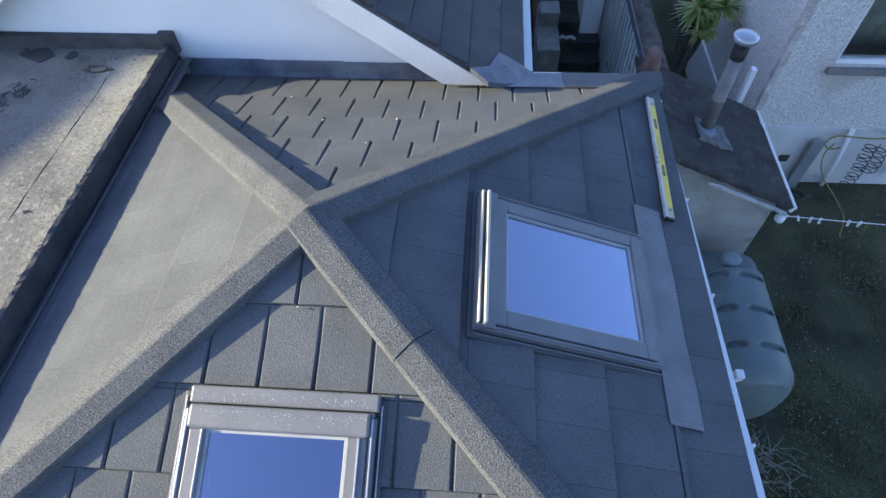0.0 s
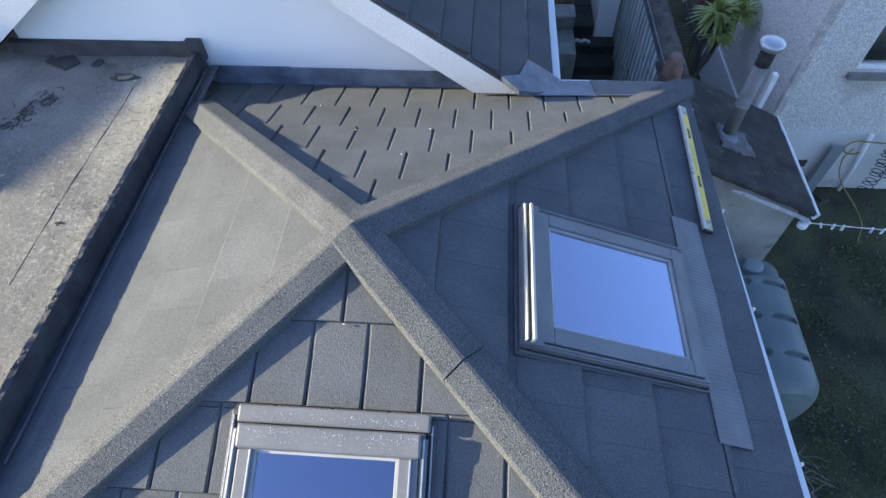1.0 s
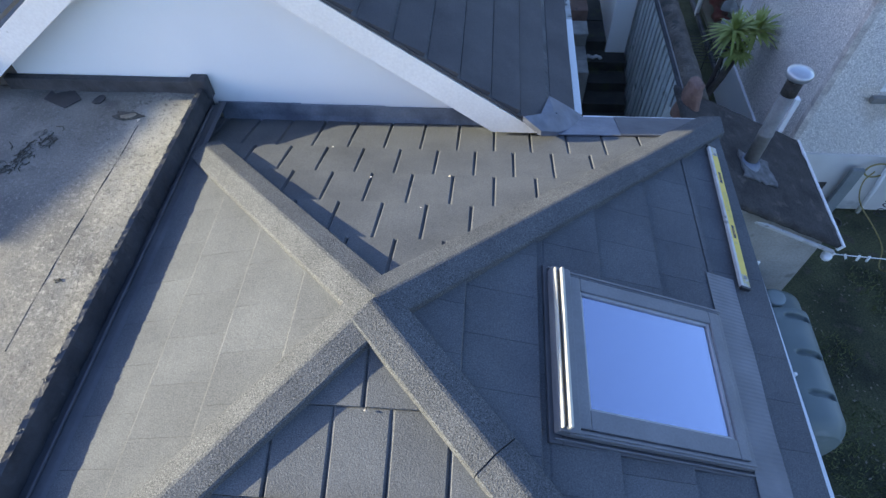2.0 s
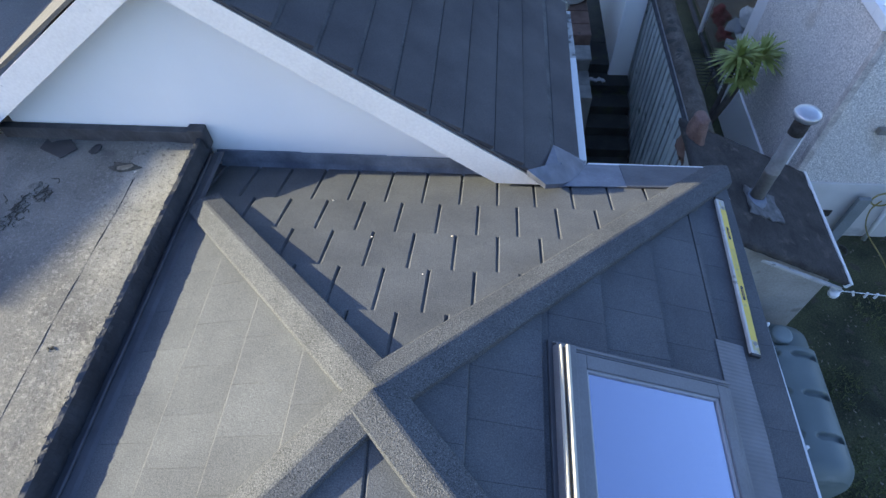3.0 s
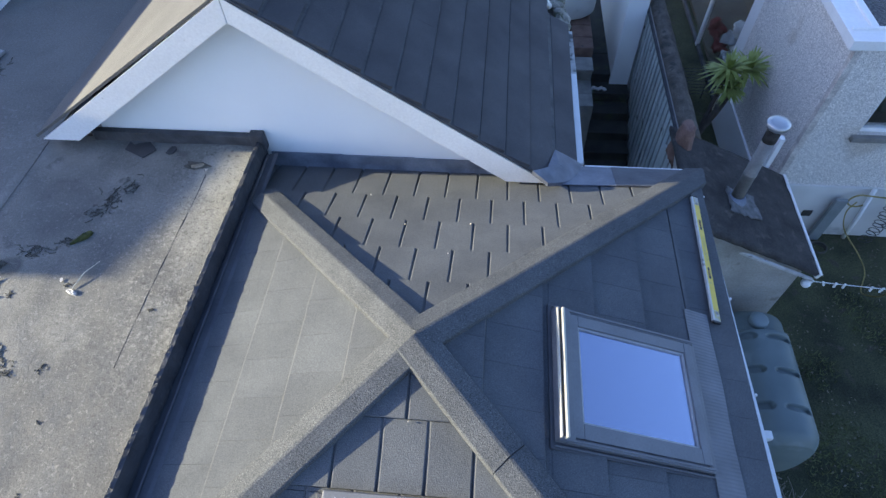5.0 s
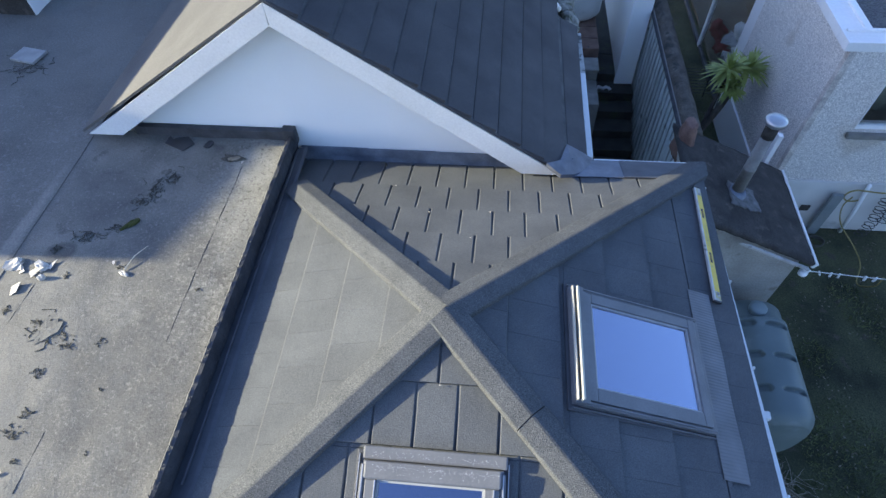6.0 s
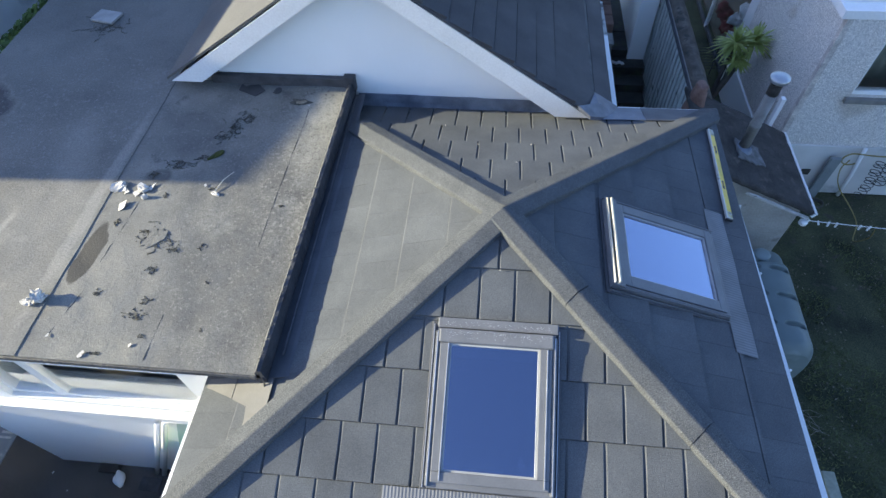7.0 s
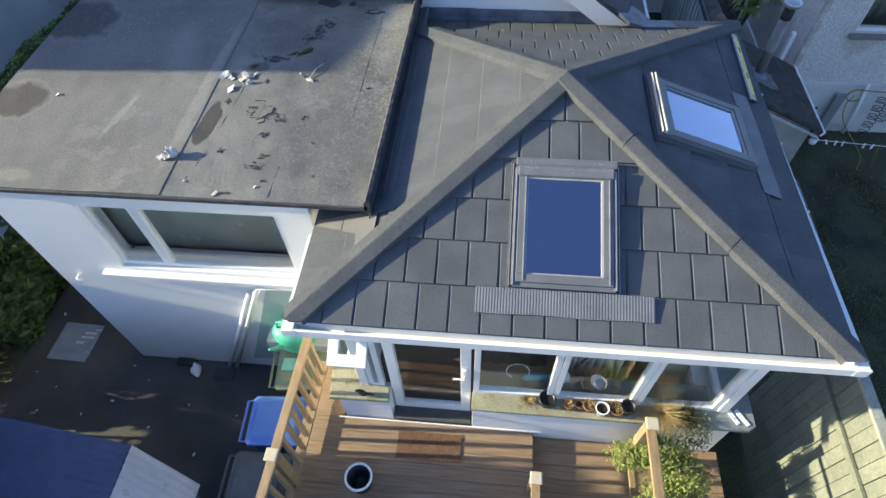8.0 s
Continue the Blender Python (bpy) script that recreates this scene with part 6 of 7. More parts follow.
rnd = random.Random(31)
for x, y, r, h, mat, label, dry in ((-0.25, 0.15, 0.085, 0.12, BLACK, "black plastic pot with bare soil", 0), (-0.03, 0.12, 0.05, 0.09, TERRA, "small terracotta pot with dry stalks", 1),
                                    (0.08, 0.13, 0.045, 0.08, TERRA, "small round terracotta pot, empty", 0), (0.17, 0.12, 0.06, 0.1, TERRA, "terracotta pot with dark soil", 1),
                                    (0.3, 0.1, 0.07, 0.11, UPVC, "white pot with dark soil", 0), (0.44, 0.11, 0.075, 0.1, TERRA, "terracotta pot with a dry plant", 1), (0.55, 0.13, 0.075, 0.13, BLACK, "black plastic pot with dark soil", 0)):
    p = pot(x, y, r, h, mat, label)
    if dry:
        bm = bmesh.new()
        sprig(bm, (x, y, SILL_Z + h * 0.75), 40, 0.09, 1.2, rnd)
        part("dry_plant", bm, DRY, p, "dry brown stalks")
clump = thing("dry_plant", "brown dried flower clump on the sill", "plant")
bm = bmesh.new()
sprig(bm, (-0.43, 0.17, SILL_Z), 120, 0.09, 1.4, rnd, 0.005)
part("stalks", bm, DRY, clump)
gold = thing("ornamental_grass", "golden ornamental grass spilling over the sill", "plant")
bm = bmesh.new()
sprig(bm, (0.9, 0.12, SILL_Z), 520, 0.25, 1.5, rnd, 0.003)
part("blades", bm, material("golden_blades", (0.32, 0.22, 0.08), (0.5, 0.38, 0.17), 9, 0.8), gold, "golden arching blades")
bm = bmesh.new()
sprig(bm, (1.15, 0.1, SILL_Z), 160, 0.2, 1.5, rnd, 0.006)
part("leaves", bm, material("dark_trailing_leaf", (0.02, 0.025, 0.012), (0.06, 0.07, 0.03), 9, 0.8), gold, "dark trailing leaves")
for x, y, turn in ((1.6, 0.16, 118), (1.69, 0.15, 122)):
    tagged(mesh_ob("trim_offcut", box(-0.09, 0.09, -0.02, 0.02, 0.0, 0.012, 0.002, Matrix.Translation((x, y, SILL_Z + 0.001)) @ Matrix.Rotation(radians(turn), 4, "Z")), UPVC), "short white plastic trim offcut on the grey slab", "offcut", "trim offcuts")
bird = thing("bird_ornament", "small dark bird ornament on the stone sill", "ornament")
bm = bmesh.new()
add_tube(bm, [(-2.12, 0.08, SILL_Z + 0.01), (-2.13, 0.08, SILL_Z + 0.05), (-2.16, 0.08, SILL_Z + 0.08), (-2.2, 0.08, SILL_Z + 0.1), (-2.22, 0.08, SILL_Z + 0.1)], [0.012, 0.03, 0.03, 0.018, 0.003], 10)
add_tube(bm, [(-2.12, 0.08, SILL_Z + 0.05), (-2.02, 0.08, SILL_Z + 0.03)], [0.02, 0.006], 8)
part("body", bm, STONE, bird, "", True)
# inside the window: turquoise bottle and a wire loop
tagged(mesh_ob("inner_shelf", box(-0.95, 1.4, 0.3, 0.47, SILL_Z - 0.05, SILL_Z, 0.004), NET), "grey-green window board inside the glass", "shelf", kind="structure")
bottle = thing("spray_bottle", "turquoise bottle lying on the window board", "bottle")
TURQ = material("turquoise_plastic", (0.05, 0.35, 0.45), (0.1, 0.45, 0.55), 5, 0.3)
part("body", tube([(-0.48, 0.4, SILL_Z + 0.045), (-0.46, 0.4, SILL_Z + 0.045), (-0.28, 0.42, SILL_Z + 0.045), (-0.24, 0.42, SILL_Z + 0.045), (-0.22, 0.42, SILL_Z + 0.045)], [0.03, 0.042, 0.042, 0.02, 0.018], 16), TURQ, bottle, "", True)
part("cap", tube([(-0.22, 0.42, SILL_Z + 0.045), (-0.18, 0.42, SILL_Z + 0.045)], 0.022, 12), UPVC, bottle, "white cap", True)
pts = [(-0.55 + 0.12 * math.cos(a), 0.42 + 0.03 * math.sin(a), SILL_Z + 0.12 + 0.11 * math.sin(a)) for a in np.linspace(-1.2, 4.2, 20)]
tagged(mesh_ob("white_cable", tube(pts, 0.006, 6), UPVC, smooth=True), "white cable looped inside the window", "cable")

# leafy shrub below the sill
shrub = thing("shrub", "bright green leafy shrub beside the deck railing", "shrub")
LEAF = material("bright_shrub_leaf", (0.1, 0.15, 0.025), (0.26, 0.3, 0.07), 7, 0.7, spots=(0.25, 0.26, 0.06), spot_scale=6, spot_size=0.6)


def leaf_cloud(bm, centre, radii, n, size, rnd, hollow=0.3):
    for k in range(n):
        d = Vector((rnd.gauss(0, 1), rnd.gauss(0, 1), rnd.gauss(0, 1))).normalized()
        r = rnd.uniform(hollow, 1) ** 0.6 * (1 + 0.35 * noise.noise(d * 2.3 + Vector(centre)))
        p = Vector(centre) + Vector((d.x * radii[0], d.y * radii[1], d.z * radii[2])) * r
        n_ = (d + Vector((rnd.gauss(0, 0.7), rnd.gauss(0, 0.7), rnd.gauss(0.4, 0.7)))).normalized()
        a = n_.orthogonal().normalized()
        a.rotate(Matrix.Rotation(rnd.uniform(0, 6.28), 3, n_))
        b = n_.cross(a)
        s = size * rnd.uniform(0.6, 1.3)
        mid = p + n_ * s * 0.15
        bm.faces.new([bm.verts.new(q) for q in (p - a * s, mid + b * s * 0.4, p + a * s, mid - b * s * 0.4)])


rnd = random.Random(17)
for k in range(7):
    x, y = 1.0 + rnd.uniform(-0.2, 0.25), -0.3 + rnd.uniform(-0.12, 0.12)
    part("stem", tube([(1.02, -0.32, LOW_Z - 0.02), ((1.02 + x) / 2, (y - 0.32) / 2, 0.35), (x, y, 0.6)], [0.012, 0.008, 0.004], 6), BARK, shrub)
bm = bmesh.new()
for c, r, n in (((0.9, -0.2, 0.42), (0.34, 0.2, 0.22), 2200), ((1.12, -0.4, 0.35), (0.26, 0.22, 0.2), 1500), ((0.62, -0.22, 0.3), (0.24, 0.16, 0.16), 900), ((0.95, -0.6, 0.3), (0.3, 0.22, 0.16), 1400)):
    leaf_cloud(bm, c, r, n, 0.021, rnd)
part("foliage", bm, LEAF, shrub, "small bright green leaves")
bm = bmesh.new()
leaf_cloud(bm, (1.25, 0.0, 0.48), (0.16, 0.2, 0.25), 600, 0.018, rnd)
part("foliage", bm, material("grey_green_leaf", (0.09, 0.11, 0.06), (0.18, 0.2, 0.12), 9, 0.8), shrub, "fine grey-green leaves")

# mossy close-boarded fence on the east
fence = thing("timber_fence", "mossy pale green close-boarded timber fence", "fence")
for k in range(31):
    y0 = -3.2 + 0.135 * k
    part("board", box(2.46 + 0.004 * (k % 2), 2.482 + 0.004 * (k % 2), y0, y0 + 0.128, GROUND, 1.36 + 0.012 * math.sin(k * 2.1), 0.004), FENCE_WOOD, fence)
part("rail", box(2.42, 2.458, -3.2, 0.98, 0.85, 0.92, 0.006), FENCE_WOOD, fence)
part("coping", box(2.415, 2.515, -3.2, 0.98, 1.378, 1.41, 0.008), material("pale_green_coping", (0.24, 0.25, 0.19), (0.33, 0.34, 0.27), 4.0, 0.85, 0.004, 40, fine=0.15, fine_scale=30), fence, "pale weathered coping strip")

# white roll beside the bottle
tagged(mesh_ob("paper_roll", tube([(-0.12, 0.4, SILL_Z + 0.06), (-0.02, 0.43, SILL_Z + 0.06)], 0.058, 20), UPVC, smooth=True), "white paper roll on the window board", "roll")
tagged(mesh_ob("bowl", lathe([(0.0, 0.0), (0.04, 0.0), (0.075, 0.05), (0.07, 0.05), (0.035, 0.01), (0.0, 0.01)], (0.28, 0.41, SILL_Z), 24), UPVC, smooth=True), "white bowl on the window board", "bowl")

# ---- drive: bins, pipes, shed ----
def wheelie_bin(at, turn, body_mat, lid_mat, label, scale=1.0):
    b = thing("wheelie_bin", label, "bin", "wheelie bins", at=(0, 0, 0))
    m = Matrix.Translation(at) @ Matrix.Rotation(radians(turn), 4, "Z") @ Matrix.Scale(scale, 4)
    bm = bmesh.new()
    lo = [bm.verts.new(m @ Vector((x, y, 0.04))) for x, y in ((-0.2, -0.22), (0.2, -0.22), (0.2, 0.2), (-0.2, 0.2))]
    hi = [bm.verts.new(m @ Vector((x, y, 0.96))) for x, y in ((-0.27, -0.32), (0.27, -0.32), (0.27, 0.27), (-0.27, 0.27))]
    for k in range(4):
        bm.faces.new((lo[k], lo[(k + 1) % 4], hi[(k + 1) % 4], hi[k]))
    bm.faces.new(hi)
    bm.faces.new(list(reversed(lo)))
    bmesh.ops.bevel(bm, geom=list(bm.edges), offset=0.03, segments=2, affect="EDGES")
    bmesh.ops.recalc_face_normals(bm, faces=bm.faces)
    part("body", bm, body_mat, b)
    bm = bmesh.new()
    levels = []
    for f, z0, z1 in ((0.97, 0.955, 0.955), (1.0, 0.962, 0.97), (1.0, 1.0, 1.01), (0.985, 1.012, 1.024), (0.9, 1.02, 1.035), (0.72, 1.055, 1.075), (0.68, 1.058, 1.078)):
        row = []
        for x, y in ((-0.29, -0.29), (-0.23, -0.35), (0.23, -0.35), (0.29, -0.29), (0.29, 0.26), (0.25, 0.3), (-0.25, 0.3), (-0.29, 0.26)):
            row.append(bm.verts.new(m @ Vector((x * f, (y + 0.02) * f - 0.02, z0 if y < 0 else z1))))
        levels.append(row)
    for lo_, hi_ in zip(levels, levels[1:]):
        for k in range(8):
            bm.faces.new((lo_[k], lo_[(k + 1) % 8], hi_[(k + 1) % 8], hi_[k]))
    bm.faces.new(levels[-1])
    bm.faces.new(list(reversed(levels[0])))
    bmesh.ops.recalc_face_normals(bm, faces=bm.faces)
    part("lid", bm, lid_mat, b)
    part("handle", tube([m @ Vector(p) for p in ((-0.24, 0.28, 0.98), (-0.24, 0.37, 0.98), (0.24, 0.37, 0.98), (0.24, 0.28, 0.98))], 0.016 * scale, 8), body_mat, b)
    for x in (-0.25, 0.25):
        part("wheel", tube([m @ Vector((x - 0.03, 0.24, 0.1)), m @ Vector((x + 0.03, 0.24, 0.1))], 0.1 * scale, 18), BLACK, b)
    return b


BLUE = material("blue_bin_plastic", (0.1, 0.23, 0.6), (0.14, 0.29, 0.7), 4, 0.45, fine=0.08)
GREY_BIN = material("grey_bin_plastic", (0.07, 0.08, 0.085), (0.11, 0.12, 0.125), 4, 0.5)
OLIVE = material("pale_green_bin_plastic", (0.2, 0.24, 0.13), (0.28, 0.32, 0.19), 4, 0.5)
wheelie_bin((-3.29, 0.0, GROUND), 94, BLUE, BLUE, "blue wheelie bin beside the deck railing")
wheelie_bin((-3.32, -0.66, GROUND), 92, GREY_BIN, GREY_BIN, "dark grey wheelie bin beside the deck railing")
wheelie_bin((-3.15, 0.68, GROUND), 96, OLIVE, OLIVE, "pale green wheelie bin near the wall", 0.98)
tagged(mesh_ob("bin_sticker", box(-3.36, -3.17, 0.6, 0.76, GROUND + 1.05, GROUND + 1.085, 0.003), material("mint_sticker", (0.25, 0.6, 0.42), (0.35, 0.68, 0.5), 6, 0.6)), "mint green paper on the bin lid", "sticker")

butt = thing("watering_can", "bright green watering can by the wall", "watering can")
GREEN = material("emerald_plastic", (0.05, 0.4, 0.26), (0.08, 0.48, 0.33), 5, 0.4)
part("body", lathe([(0.0, 0), (0.17, 0.0), (0.19, 0.05), (0.2, 0.3), (0.15, 0.36), (0.0, 0.37)], (-3.2, 0.93, 0.0), 24, (1.2, 0.9)), GREEN, butt, "", True)
part("spout", tube([(-3.3, 0.8, 0.14), (-3.36, 0.7, 0.24), (-3.39, 0.64, 0.33)], [0.03, 0.02, 0.016], 10), GREEN, butt, "", True)
part("handle", tube([(-3.14, 0.93, 0.36), (-3.16, 0.92, 0.5), (-3.34, 0.92, 0.48), (-3.38, 0.92, 0.28)], 0.015, 8), GREEN, butt, "", True)
tagged(mesh_ob("bin_store", box(-3.6, -2.75, 0.9, 1.1, GROUND, -0.003, 0.01), PLINTH), "grey block stand against the wall", "stand")

# downpipes, sea-green wall area, drain things
pipes = thing("waste_pipe", "pair of slanting white waste pipes on the wall", "pipe")
part("pipe", tube([(-3.44, 1.07, 1.0), (-3.5, 1.06, 0.9), (-4.4, 1.05, GROUND + 0.05)], 0.032, 12), UPVC, pipes, "", True)
part("pipe", tube([(-3.6, 1.07, 0.85), (-4.5, 1.05, GROUND + 0.05)], 0.028, 12), UPVC, pipes, "", True)
part("arm", tube([(-3.46, 1.07, 1.0), (-2.95, 1.07, 1.03)], 0.034, 12), UPVC, pipes, "white arm across the wall", True)
bm = bmesh.new()
add_prism(bm, [(-3.38, 0.95), (-2.7, 0.95), (-2.7, -0.95), (-4.1, -0.95)], 0.012, Matrix.Translation((0, 1.118, 0)) @ Matrix.Rotation(radians(90), 4, "X"))
tagged(mesh_ob("wall_panel", bm, material("sea_green_area", (0.34, 0.45, 0.4), (0.44, 0.54, 0.48), 3, 0.7)), "pale sea-green area on the white wall", "panel")
tagged(mesh_ob("gully_grid", box(-4.69, -4.42, 0.84, 1.0, GROUND - 0.01, GROUND + 0.015, 0.004), FELT_DARK), "dark gully surround at the foot of the wall", "drain")
tagged(mesh_ob("drain_block", box(-5.28, -5.03, 1.0, 1.11, GROUND - 0.01, GROUND + 0.07, 0.01), MOSSY), "dark mossy block at the foot of the wall", "block")
bm = bmesh.new()
bmesh.ops.create_icosphere(bm, subdivisions=3, radius=0.1, matrix=Matrix.Translation((-4.97, 0.95, GROUND + 0.05)) @ Matrix.Rotation(0.5, 4, "Z") @ Matrix.Diagonal((0.55, 1.25, 0.6, 1)))
for v in bm.verts:
    v.co += v.normal * 0.05 * noise.noise(v.co * 12)
tagged(mesh_ob("carrier_bag", bm, UPVC, smooth=True), "crumpled white carrier bag on the tarmac", "bag")
tagged(mesh_ob("cover_plate", box(-0.3, 0.3, -0.3, 0.3, 0, 0.02, 0.004, Matrix.Translation((-6.95, 1.25, GROUND)) @ Matrix.Rotation(radians(-2), 4, "Z")), material("blue_grey_plate", (0.2, 0.24, 0.27), (0.3, 0.34, 0.37), 4, 0.55, spots=(0.55, 0.56, 0.56), spot_scale=5, spot_size=0.64)), "blue-grey metal cover plate on the drive", "cover plate")
SCUFF = material("chalky_white_paint", (0.5, 0.52, 0.53), (0.66, 0.68, 0.68), 30, 0.8, spots=(0.3, 0.33, 0.35), spot_scale=40, spot_size=0.55)
for x, y, w, d in ((-6.78, 1.4, 0.17, 0.035), (-6.8, 1.33, 0.2, 0.03), (-6.88, 1.24, 0.12, 0.04), (-6.68, 1.46, 0.1, 0.02)):
    tagged(mesh_ob("paint_mark", box(x - w / 2, x + w / 2, y - d / 2, y + d / 2, GROUND + 0.0195, GROUND + 0.0215, 0, None), SCUFF), "chalky white paint mark on the cover plate", "mark", "paint marks")
rnd = random.Random(63)
for x, y in ((-6.35, 0.2), (-6.0, 0.42), (-6.9, 0.55), (-5.6, 0.75), (-7.3, 0.75), (-5.35, 0.1), (-6.6, -0.1), (-7.35, 1.7), (-5.9, 0.95), (-5.2, -0.3), (-4.6, -0.2), (-4.2, 0.35), (-7.0, 0.2), (-4.9, 0.45)):
    sz = rnd.uniform(0.012, 0.035)
    bm = bmesh.new()
    add_prism(bm, [(sz, 0), (0.3 * sz, 0.6 * sz), (-sz, 0.3 * sz), (-0.5 * sz, -0.5 * sz)], 0.004, Matrix.Translation((x, y, GROUND + 0.004)) @ Matrix.Rotation(rnd.uniform(0, 6), 4, "Z"))
    tagged(mesh_ob("paper_scrap", bm, SCUFF), "small pale scrap on the dark tarmac", "litter", "scraps on the drive")
tagged(mesh_ob("wall_tap", tube([(-5.55, 1.1, 1.0), (-5.55, 1.03, 1.0), (-5.5, 1.01, 0.97)], 0.02, 8), UPVC, smooth=True), "small white pipe stub on the wall", "pipe")

# metal shed with corrugated slopes
shed = thing("metal_shed", "low metal shed with blue and pale corrugated roof slopes", "shed")
BLUE_SHEET = material("blue_corrugated_sheet", (0.034, 0.054, 0.108), (0.05, 0.075, 0.145), 3, 0.6, fine=0.08, fine_scale=20)
PALE_SHEET = material("pale_corrugated_sheet", (0.38, 0.39, 0.4), (0.48, 0.49, 0.5), 3, 0.55, spots=(0.2, 0.2, 0.2), spot_scale=4, spot_size=0.6)


def corrugated(p, q, y0, y1, mat, name, label, skew=0.0):
    """A corrugated slope from the ridge point p to the eave point q, both (x, z)."""
    bm = bmesh.new()
    n = 240
    a, b = [], []
    for k in range(n + 1):
        y = y0 + (y1 - y0) * k / n
        h = 0.006 * math.sin(y * 2 * math.pi / 0.076)
        a.append((bm.verts.new((p[0], y, p[1] + h)), bm.verts.new((q[0], y + skew, q[1] + h))))
    for (a0, b0), (a1, b1) in zip(a, a[1:]):
        bm.faces.new((a0, b0, b1, a1))
    r = bmesh.ops.extrude_edge_only(bm, edges=[e for e in bm.edges if e.is_boundary])
    bmesh.ops.translate(bm, vec=(0, 0, -0.02), verts=[v for v in r["geom"] if isinstance(v, bmesh.types.BMVert)])
    return part(name, bm, mat, shed, label)


corrugated((0.0, 0.5), (-2.2, 0.2), -3.6, 0.0, BLUE_SHEET, "roof_slope", "dark blue corrugated slope", 0.31)
corrugated((0.01, 0.5), (0.62, 0.02), -3.6, 0.0, PALE_SHEET, "roof_slope", "pale corrugated slope", -0.21)
bm = bmesh.new()
add_prism(bm, [(-2.1, GROUND), (0.6, GROUND), (0.6, 0.02), (0.0, 0.46), (-2.1, 0.18)], 3.1, Matrix.Translation((0, -0.3, 0)) @ Matrix.Rotation(radians(90), 4, "X"))
bmesh.ops.recalc_face_normals(bm, faces=bm.faces)
part("wall", bm, BLUE_SHEET, shed, "blue sheet walls")
shed.matrix_world = Matrix.Translation((-4.45, -0.6, 0)) @ Matrix.Rotation(radians(0), 4, "Z")

# ---- planting round the plot ----
def hedge(name, x0, y0, x1, y1, z0, z1, half, n, size, seed, mat, label, holes=0.0):
    h = thing(name, label, "hedge")
    r = random.Random(seed)
    bm = bmesh.new()
    for k in range(n):
        f = r.random()
        x, y = x0 + (x1 - x0) * f, y0 + (y1 - y0) * f
        u = r.uniform(-1, 1)
        zt = z1 + 0.35 * noise.noise((x * 0.8, y * 0.8, 2)) - 0.25 * u * u
        z = z0 + (zt - z0) * r.random() ** 0.7
        if holes and noise.noise((y * 1.9, z * 1.9, 6)) > holes:
            continue
        p = Vector((x + u * half * (1 + 0.4 * noise.noise((y, z, 3))), y, z))
        n_ = Vector((r.gauss(0, 1), r.gauss(0, 1), r.gauss(0.5, 1))).normalized()
        a = n_.orthogonal().normalized()
        b = n_.cross(a)
        s = size * r.uniform(0.6, 1.4)
        bm.faces.new([bm.verts.new(q) for q in (p - a * s, p + b * s * 0.5 + n_ * s * 0.1, p + a * s, p - b * s * 0.5 + n_ * s * 0.1)])
    part("foliage", bm, mat, h)
    bm = bmesh.new()
    m = int(abs(y1 - y0) / 0.5)
    for k in range(m + 1):
        f = k / max(1, m)
        x, y = x0 + (x1 - x0) * f, y0 + (y1 - y0) * f
        add_tube(bm, [(x, y, z0 - 0.1), (x + r.uniform(-0.1, 0.1), y + r.uniform(-0.1, 0.1), (z0 + z1) / 2), (x + r.uniform(-0.2, 0.2), y + r.uniform(-0.2, 0.2), z1 - 0.2)], [0.03, 0.02, 0.008], 6)
    part("stems", bm, BARK, h)
    return h


HEDGE = material("hedge_leaf", (0.04, 0.08, 0.018), (0.12, 0.18, 0.04), 4, 0.7)
hedge("hedge", -7.25, 2.2, -7.6, 13.0, GROUND, 1.75, 0.5, 70000, 0.055, 51, HEDGE, "clipped green hedge beyond the flat roof")
hedge("hedge", -8.6, -0.75, -8.5, 2.3, GROUND, 1.6, 0.6, 16000, 0.085, 52, HEDGE, "leafy green hedge beside the drive", 0.3)
hedge("hedge", -7.95, 1.1, -8.1, 2.9, GROUND, -0.3, 0.5, 9000, 0.06, 54, HEDGE, "low straggling green growth at the drive's edge")
# unseen run, added and raised to shade the drive and lower deck
hedge("hedge", -8.6, -7.5, -8.6, -0.68, GROUND, 2.6, 0.6, 52000, 0.085, 53, HEDGE, "taller leafy green hedge out of view, shading the drive and deck")

# unseen house-sized block added to the west to cast the flat roof's shadow
west_shade_block = thing("west_shade_block", "plain house-sized block out of view to the west, shading the flat roof", "house")
m = Matrix.Translation((-12.0, 2.265, 0)) @ Matrix.Rotation(radians(-22), 4, "Z")
part("wall", box(-8, 0, 0, 12, GROUND, 5.15, 0, m), PLINTH, west_shade_block)
part("roof", box(-8, 0, 0, 12, 5.153, 5.56, 0, m), SLATE, west_shade_block)
tagged(mesh_ob("pavement", box(-10.5, -8.1, 2.6, 14, GROUND - 0.05, GROUND + 0.02, 0.01), material("pale_concrete", (0.3, 0.32, 0.34), (0.4, 0.42, 0.43), 2, 0.85, 0.003, 40)), "pale concrete path beyond the hedge", "pavement", kind="structure")

# ---- rough grass and twigs by the tank ----
rnd = random.Random(71)
bm = bmesh.new()
for k in range(24000):
    x, y = rnd.uniform(2.6, 8.0), rnd.uniform(0.6, 6.4)
    # blades thin out northwards, standing for the shade near the neighbour's wall
    if noise.noise((x * 0.9, y * 0.9, 4)) < 0.16 * (y - 3.6) - 0.2 or (x < 4.0 and 2.6 < y < 6.3):
        continue
    a = rnd.uniform(0, 6.283)
    h = rnd.uniform(0.02, 0.07)
    c = Vector((x, y, GROUND - 0.02))
    s = Vector((math.cos(a), math.sin(a), 0)) * 0.008
    tip = c + Vector((rnd.uniform(-0.05, 0.05), rnd.uniform(-0.05, 0.05), h))
    bm.faces.new([bm.verts.new(q) for q in (c - s, c + s, tip)])
